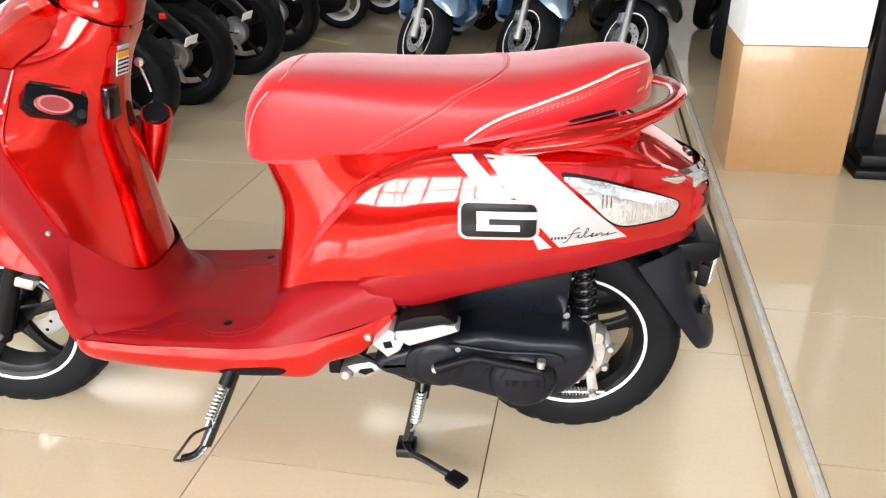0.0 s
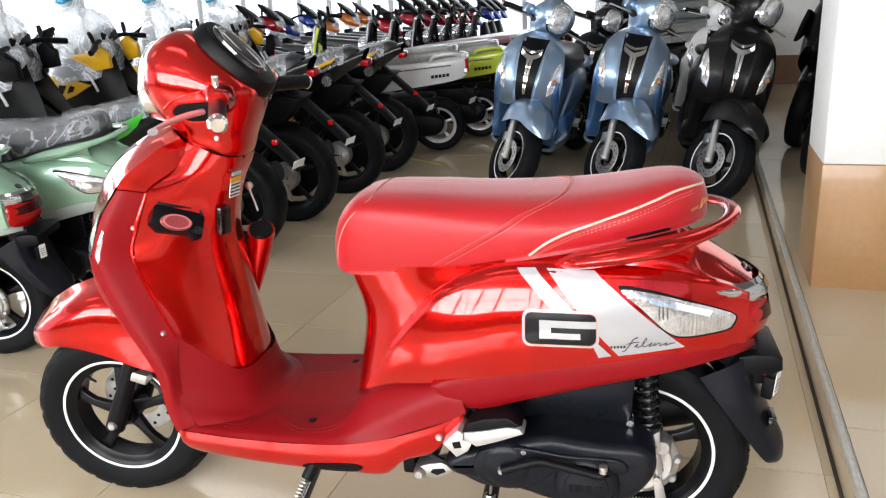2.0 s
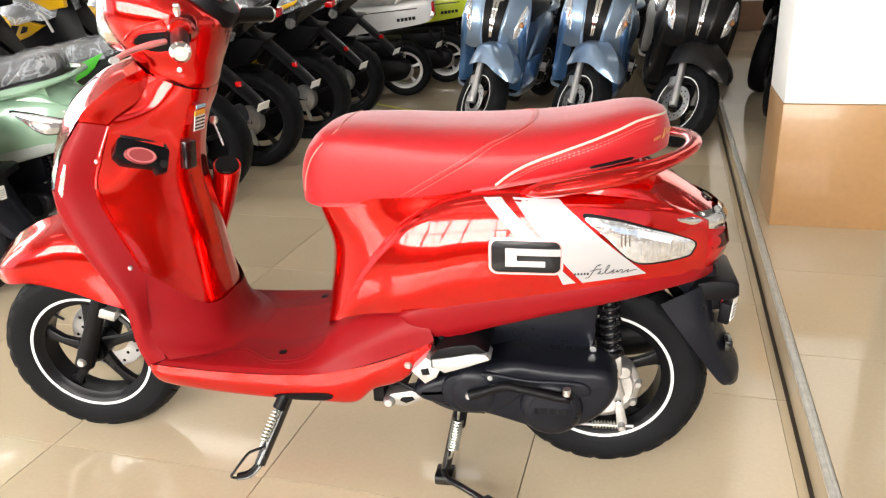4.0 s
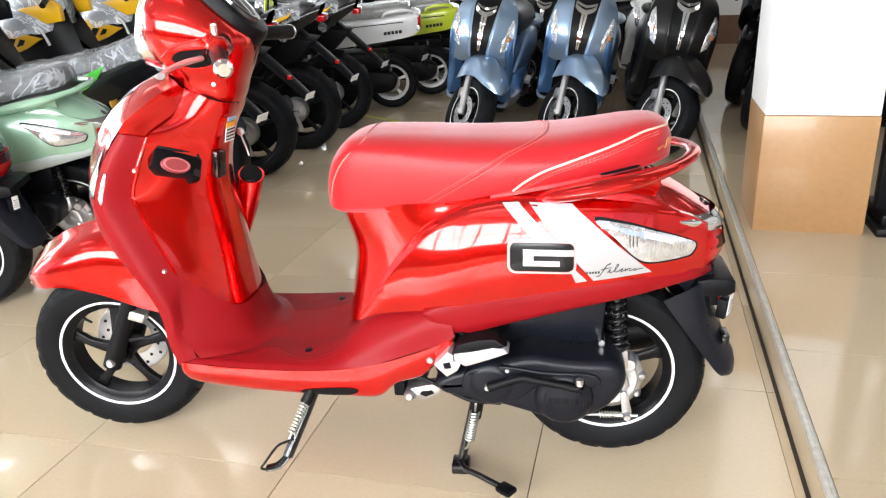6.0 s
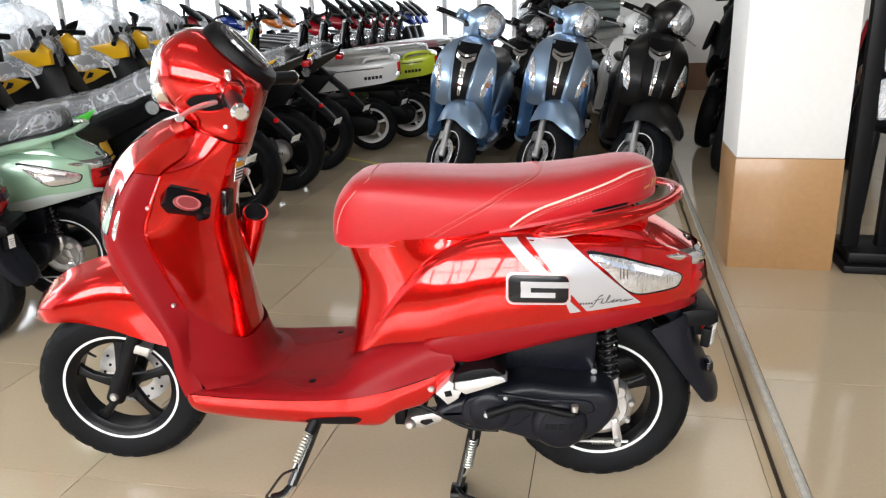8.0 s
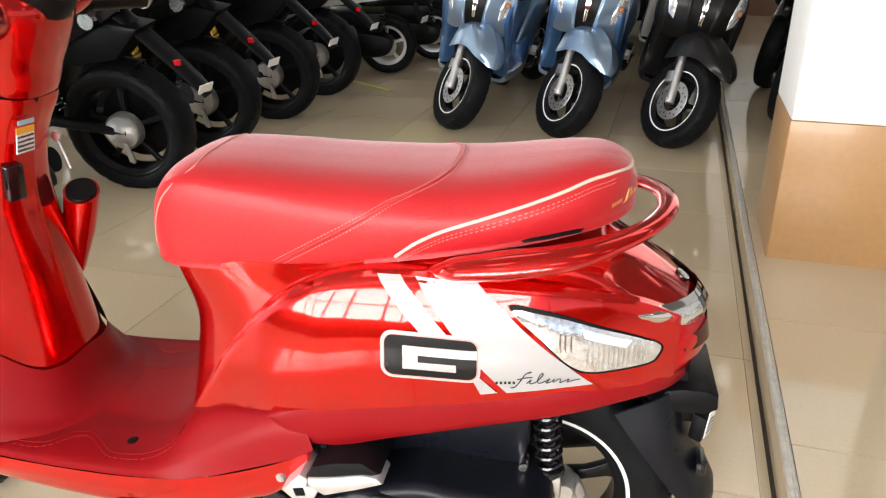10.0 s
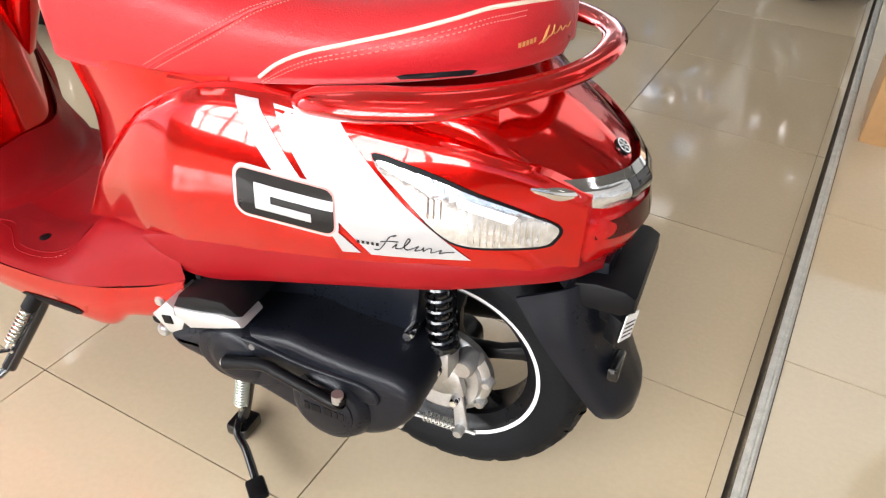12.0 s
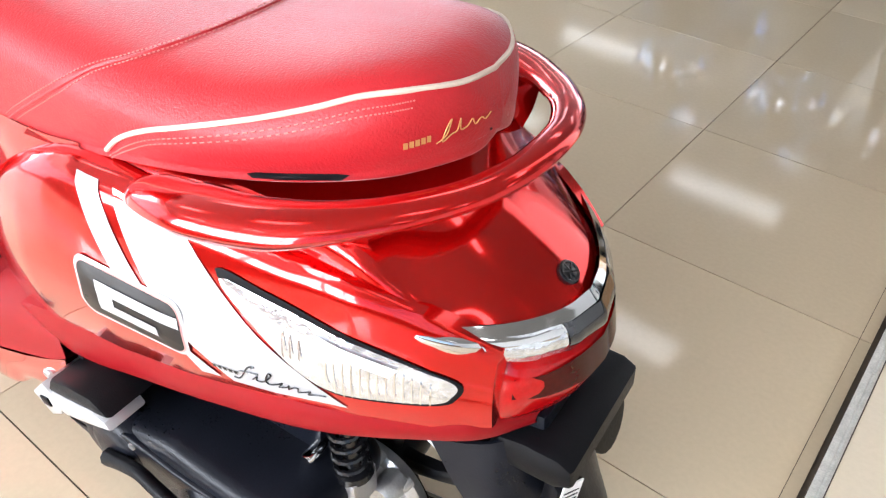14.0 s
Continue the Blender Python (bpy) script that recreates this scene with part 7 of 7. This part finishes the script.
def small_moped(m, label, paint, group, film):
    """A plain step-through moped, seen from far off, facing -x."""
    S = thing("moped", label, "moped", m, group)
    R, F = 0.28, -1.24
    same = Matrix.Identity(4)
    wheel(S, 0, R, same, SILVER, BLACK_GLOSS, False, 0.045, R, 5, False)
    wheel(S, F, R, same, SILVER, BLACK_GLOSS, False, 0.042, R, 5, False)
    part("body", loft([
        [(-0.98, 0, 0.70), (-0.98, 0.06, 0.70), (-0.97, 0.08, 0.5)],
        [(-0.75, 0, 0.55), (-0.75, 0.08, 0.55), (-0.75, 0.10, 0.40)],
        [(-0.50, 0, 0.66), (-0.50, 0.10, 0.65), (-0.50, 0.12, 0.45)],
        [(0.0, 0, 0.75), (0.0, 0.10, 0.74), (0.0, 0.12, 0.60)],
        [(0.28, 0, 0.80), (0.28, 0.06, 0.79), (0.27, 0.07, 0.72)],
    ], 20, 10), BLACK_GLOSS, S)
    part("seat", loft([
        [(-0.62, 0, 0.74), (-0.62, 0.08, 0.73), (-0.62, 0.10, 0.68)],
        [(-0.2, 0, 0.79), (-0.2, 0.11, 0.78), (-0.2, 0.13, 0.72)],
        [(0.18, 0, 0.83), (0.18, 0.09, 0.82), (0.18, 0.11, 0.77)],
    ], 14, 8), CLOUDY_SEAT if film else GREY_SEAT, S, "dark seat under film" if film else "dark seat")
    part("leg_shield", loft([
        [(-1.02, 0, 0.45), (-0.99, 0.11, 0.45), (-0.92, 0.17, 0.42)],
        [(-1.05, 0, 0.66), (-1.02, 0.12, 0.66), (-0.92, 0.18, 0.64)],
        [(-1.0, 0, 0.84), (-0.98, 0.09, 0.84), (-0.92, 0.12, 0.83)],
    ], 14, 10, thick=0.012), BLACK, S)
    part("head_cowl", rings(bmesh.new(), [oval((x, 0, z), (0, 1, 0), (0.5, 0, 0.85), w, h, 16, 2.4) for x, z, w, h in ((-1.10, 0.92, 0.06, 0.05), (-1.05, 0.94, 0.12, 0.11), (-0.95, 0.96, 0.14, 0.12), (-0.84, 0.98, 0.08, 0.06))]), paint, S)
    part("visor", rings(bmesh.new(), [oval((x, 0, z), (0, 1, 0), (0.5, 0, 0.85), w, h, 14, 2.4) for x, z, w, h in ((-1.10, 0.99, 0.06, 0.03), (-1.02, 1.04, 0.13, 0.085), (-0.92, 1.10, 0.12, 0.09), (-0.84, 1.16, 0.06, 0.04))]), BLACK, S)
    part("headlamp", turned([(0, -0.02), (0.05, -0.012), (0.065, 0.01), (0.06, 0.05)], (-1.075, 0, 0.95), 18, axis="x"), LENS, S)
    part("front_mudguard", loft([[(F - 0.28, 0, 0.48), (F - 0.27, 0.05, 0.45)], [(F, 0, 0.61), (F, 0.065, 0.56)], [(F + 0.22, 0, 0.52), (F + 0.21, 0.06, 0.47)]], 12, 6, thick=0.004), paint, S)
    part("engine", block(-0.85, -0.45, -0.10, 0.10, 0.24, 0.44, 0.03), ENGINE, S)
    part("tail_lamp", block(0.22, 0.29, -0.05, 0.05, 0.70, 0.76, 0.01), LENS_RED, S)
    part("rear_mudguard", sweep([(0.1, 0, 0.68), (0.26, 0, 0.56), (0.34, 0, 0.40)], [0.05, 0.05, 0.04], 10, 0, 0.3, (0, 1, 0)), BLACK, S)
    for s in (-1, 1):
        part("handlebar", sweep([(-0.92, 0, 1.0), (-0.90, s * 0.14, 1.04), (-0.84, s * 0.32, 1.01)], 0.014, 8), BLACK, S)
        part("mirror_boss", sweep([(-0.90, s * 0.13, 1.03), (-0.905, s * 0.135, 1.10), (-0.905, s * 0.135, 1.13)], [0.012, 0.016, 0.01], 8), BLACK, S)
        part("fork_leg", sweep([(F, s * 0.06, R), (F + 0.18, s * 0.06, 0.66)], 0.018, 10), STEEL, S)
    if film:
        bm = sweep([(-0.96, 0, 0.86), (-1.03, 0, 0.96), (-1.04, 0, 1.04)], [0.09, 0.11, 0.05], 14)
        for v in bm.verts:
            v.co += Vector((0.02, 0.02, 0.02)) * noise.noise(v.co * 13)
        part("cowl_film", bm, WRAP_BACKLIT, S, "cloudy film round the cowl, whitened for backlight")
    return S


def behind(k):
    """The k-th place in the row in front of the shutter."""
    return at(1.00 + 0.05 * k, 6.75 + 0.31 * k, 8) @ Matrix.Scale(1.1, 4)


row_g = "mopeds behind the blue scooters"
back_one = small_moped(behind(0), "black step-through moped parked behind the blue scooters", BLACK_GLOSS, row_g, True)
for k in range(1, 3):
    copy_thing(back_one, behind(k))
back_red = small_moped(behind(3), "crimson step-through moped in front of the shutter", FAR_RED, row_g, False)
copy_thing(back_red, behind(4))
small_moped(behind(5), "yellow step-through moped in front of the shutter", YELLOW, row_g, False)

row_f, row_b = "mopeds facing the long row", "mopeds along the far windows"


def turned_round(x, y, turn_deg):
    return at(x, y, 180 + turn_deg) @ Matrix.Scale(1.07, 4)


red_one = small_moped(turned_round(-3.62, 7.0, 4), "crimson step-through moped with tall black visor", FAR_RED, row_f, False)
for k in range(1, 7):
    copy_thing(red_one, turned_round(-3.62 + 0.045 * k, 7.0 + 0.50 * k, 4))
blue_one = small_moped(turned_round(-3.30, 10.5, 4), "racing blue step-through moped with tall black visor", FAR_BLUE, row_f, False)
for k in range(1, 4):
    copy_thing(blue_one, turned_round(-3.30 + 0.045 * k, 10.5 + 0.45 * k, 4))


def by_window(k):
    """The k-th place in the row along the windows."""
    return turned_round(-5.97 + 0.1 * k, 7.6 + 0.45 * k, 4)


red_two = small_moped(by_window(0), "crimson step-through moped beside the windows, seat under film", FAR_RED, row_b, True)
copy_thing(red_two, by_window(1))
copy_thing(red_two, by_window(2))
blue_two = small_moped(by_window(3), "racing blue step-through moped, seat under film", FAR_BLUE, row_b, True)
copy_thing(blue_two, by_window(4))
orange_one = small_moped(by_window(5.3), "orange step-through moped, seat under film", ORANGE, row_b, True)
copy_thing(orange_one, by_window(6.3))
copy_thing(orange_one, by_window(7.3))
black_one = small_moped(at(-3.2, 4.1, 2), "black step-through moped behind the yellow ones", BLACK_GLOSS, row_b, True)
for x, y in ((-3.15, 4.65), (-3.1, 5.2), (-3.05, 5.75), (-3.0, 6.3), (-4.9, 4.4), (-4.9, 5.0), (-4.9, 5.6)):
    copy_thing(black_one, at(x, y, 2))
right = "mopeds on the raised floor"
sport_moped(facing_us(1.13, 3.42, 62, 0.1), "black sports moped with big tyres on the raised floor", BLACK, right, False)
sport_moped(facing_us(1.95, 3.55, 66, 0.1), "black and crimson sports moped on the raised floor", FAR_RED, right, False)
sport_moped(facing_us(1.22, 4.45, 66, 0.1), "black sports moped behind its neighbour on the raised floor", BLACK, right, False)


def brochure_rack():
    r = thing("brochure_rack", "black steel display rack with clear brochure pockets", "display rack", GRID @ pose(1.12, 1.72, 0.1))
    part("base_plate", block(0.0, 0.62, 0, 0.34, 0, 0.035, 0.008), BOARD, r)
    part("base_cover", block(0.02, 0.60, 0.03, 0.32, 0.036, 0.085, 0.012), BOARD, r)
    for x in (0.02, 0.155, 0.56):
        part("post", block(x, x + 0.065, 0.13, 0.18, 0.08, 1.75, 0.004), BOARD, r)
    for k in range(3):
        z = 0.62 + k * 0.19
        p = part("pocket", moved(block(0, 0.075, -0.012, 0.0, 0, 0.165, 0.003), pose(0.085, 0.12, z, -14, 0, 0)), WRAP, r, "clear pocket")
        part("leaflet", moved(block(0.006, 0.07, 0.002, 0.006, 0.01, 0.16), pose(0.085, 0.12, z, -14, 0, 6)), LABEL_WHITE if k != 1 else SILVER, p, "grey leaflet")
    part("cross_bar", block(0.02, 0.62, 0.14, 0.17, 1.2, 1.24, 0.004), BOARD, r)


brochure_rack()


def floor_tape():
    t = thing("floor_tape", "two worn strips of yellow tape on the tiles", "tape", at(-1.6, 4.42, 0))
    part("strip", moved(block(-0.28, 0.28, -0.02, 0.02, 0.0005, 0.002), pose(0.0, 0.05, 0, 0, 0, -38)), TAPE, t)
    part("strip", moved(block(-0.16, 0.16, -0.02, 0.02, 0.0005, 0.002), pose(-0.26, 0.0, 0.0002, 0, 0, 62)), TAPE, t)


floor_tape()


def loaned_chair():
    c = thing("chair", "black office chair behind the rack", "chair", GRID @ pose(1.75, 2.6, 0.1, 0, 0, 20))
    part("seat", block(-0.24, 0.24, -0.24, 0.24, 0.44, 0.52, 0.03), BLACK, c)
    part("backrest", moved(block(-0.22, 0.22, -0.03, 0.03, 0, 0.5, 0.03), pose(0, 0.24, 0.58, -8, 0, 0)), BLACK, c)
    for x in (-0.2, 0.2):
        for y in (-0.2, 0.2):
            part("leg", sweep([(x, y, 0.45), (x * 1.1, y * 1.1, 0.0)], 0.014, 8), BLACK, c)


loaned_chair()

# ---- floor tiles ----


def tile_mesh(w, d, name):
    me = bpy.data.meshes.new(name)
    part_bm = block(0, w, 0, d, -0.006, 0.0)
    part_bm.to_mesh(me)
    part_bm.free()
    me.materials.append(TILE)
    return me


def lay_tiles():
    pitch, gap = 0.602, 0.0028
    whole = tile_mesh(pitch - gap, pitch - gap, "tile")
    low, high = bpy.data.objects["floor"], bpy.data.objects["floor_raised"]
    shift = 0.578 - pitch
    rest = bmesh.new()

    def put(parent, u, v, z, mesh, near):
        if near:
            t = new("tile", mesh)
            t.parent = parent
            t.matrix_basis = Matrix.Translation((u, v, z))
        else:
            rest.from_mesh(mesh)
            bmesh.ops.transform(rest, matrix=Matrix.Translation((u, v, z)), verts=rest.verts[-len(mesh.vertices):])

    for i in range(-12, 1):
        for j in range(-9, 20):
            put(low, shift + i * pitch, j * pitch, 0.0, whole, -6 < i and -4 < j < 12)
    edge = tile_mesh(0.599 - 0.5765, pitch - gap, "cut_tile")
    for j in range(-9, 20):
        put(low, 0.5765, j * pitch, 0.0, edge, -4 < j < 12)
    for i in range(0, 11):
        for j in range(-9, 20):
            put(high, 0.630 + i * pitch, 0.08 + j * pitch, 0.1, whole, i < 4 and -3 < j < 10)
    far = part("tile_rest", rest, TILE, low, smooth=False)
    far["kind"] = "stuff"


lay_tiles()
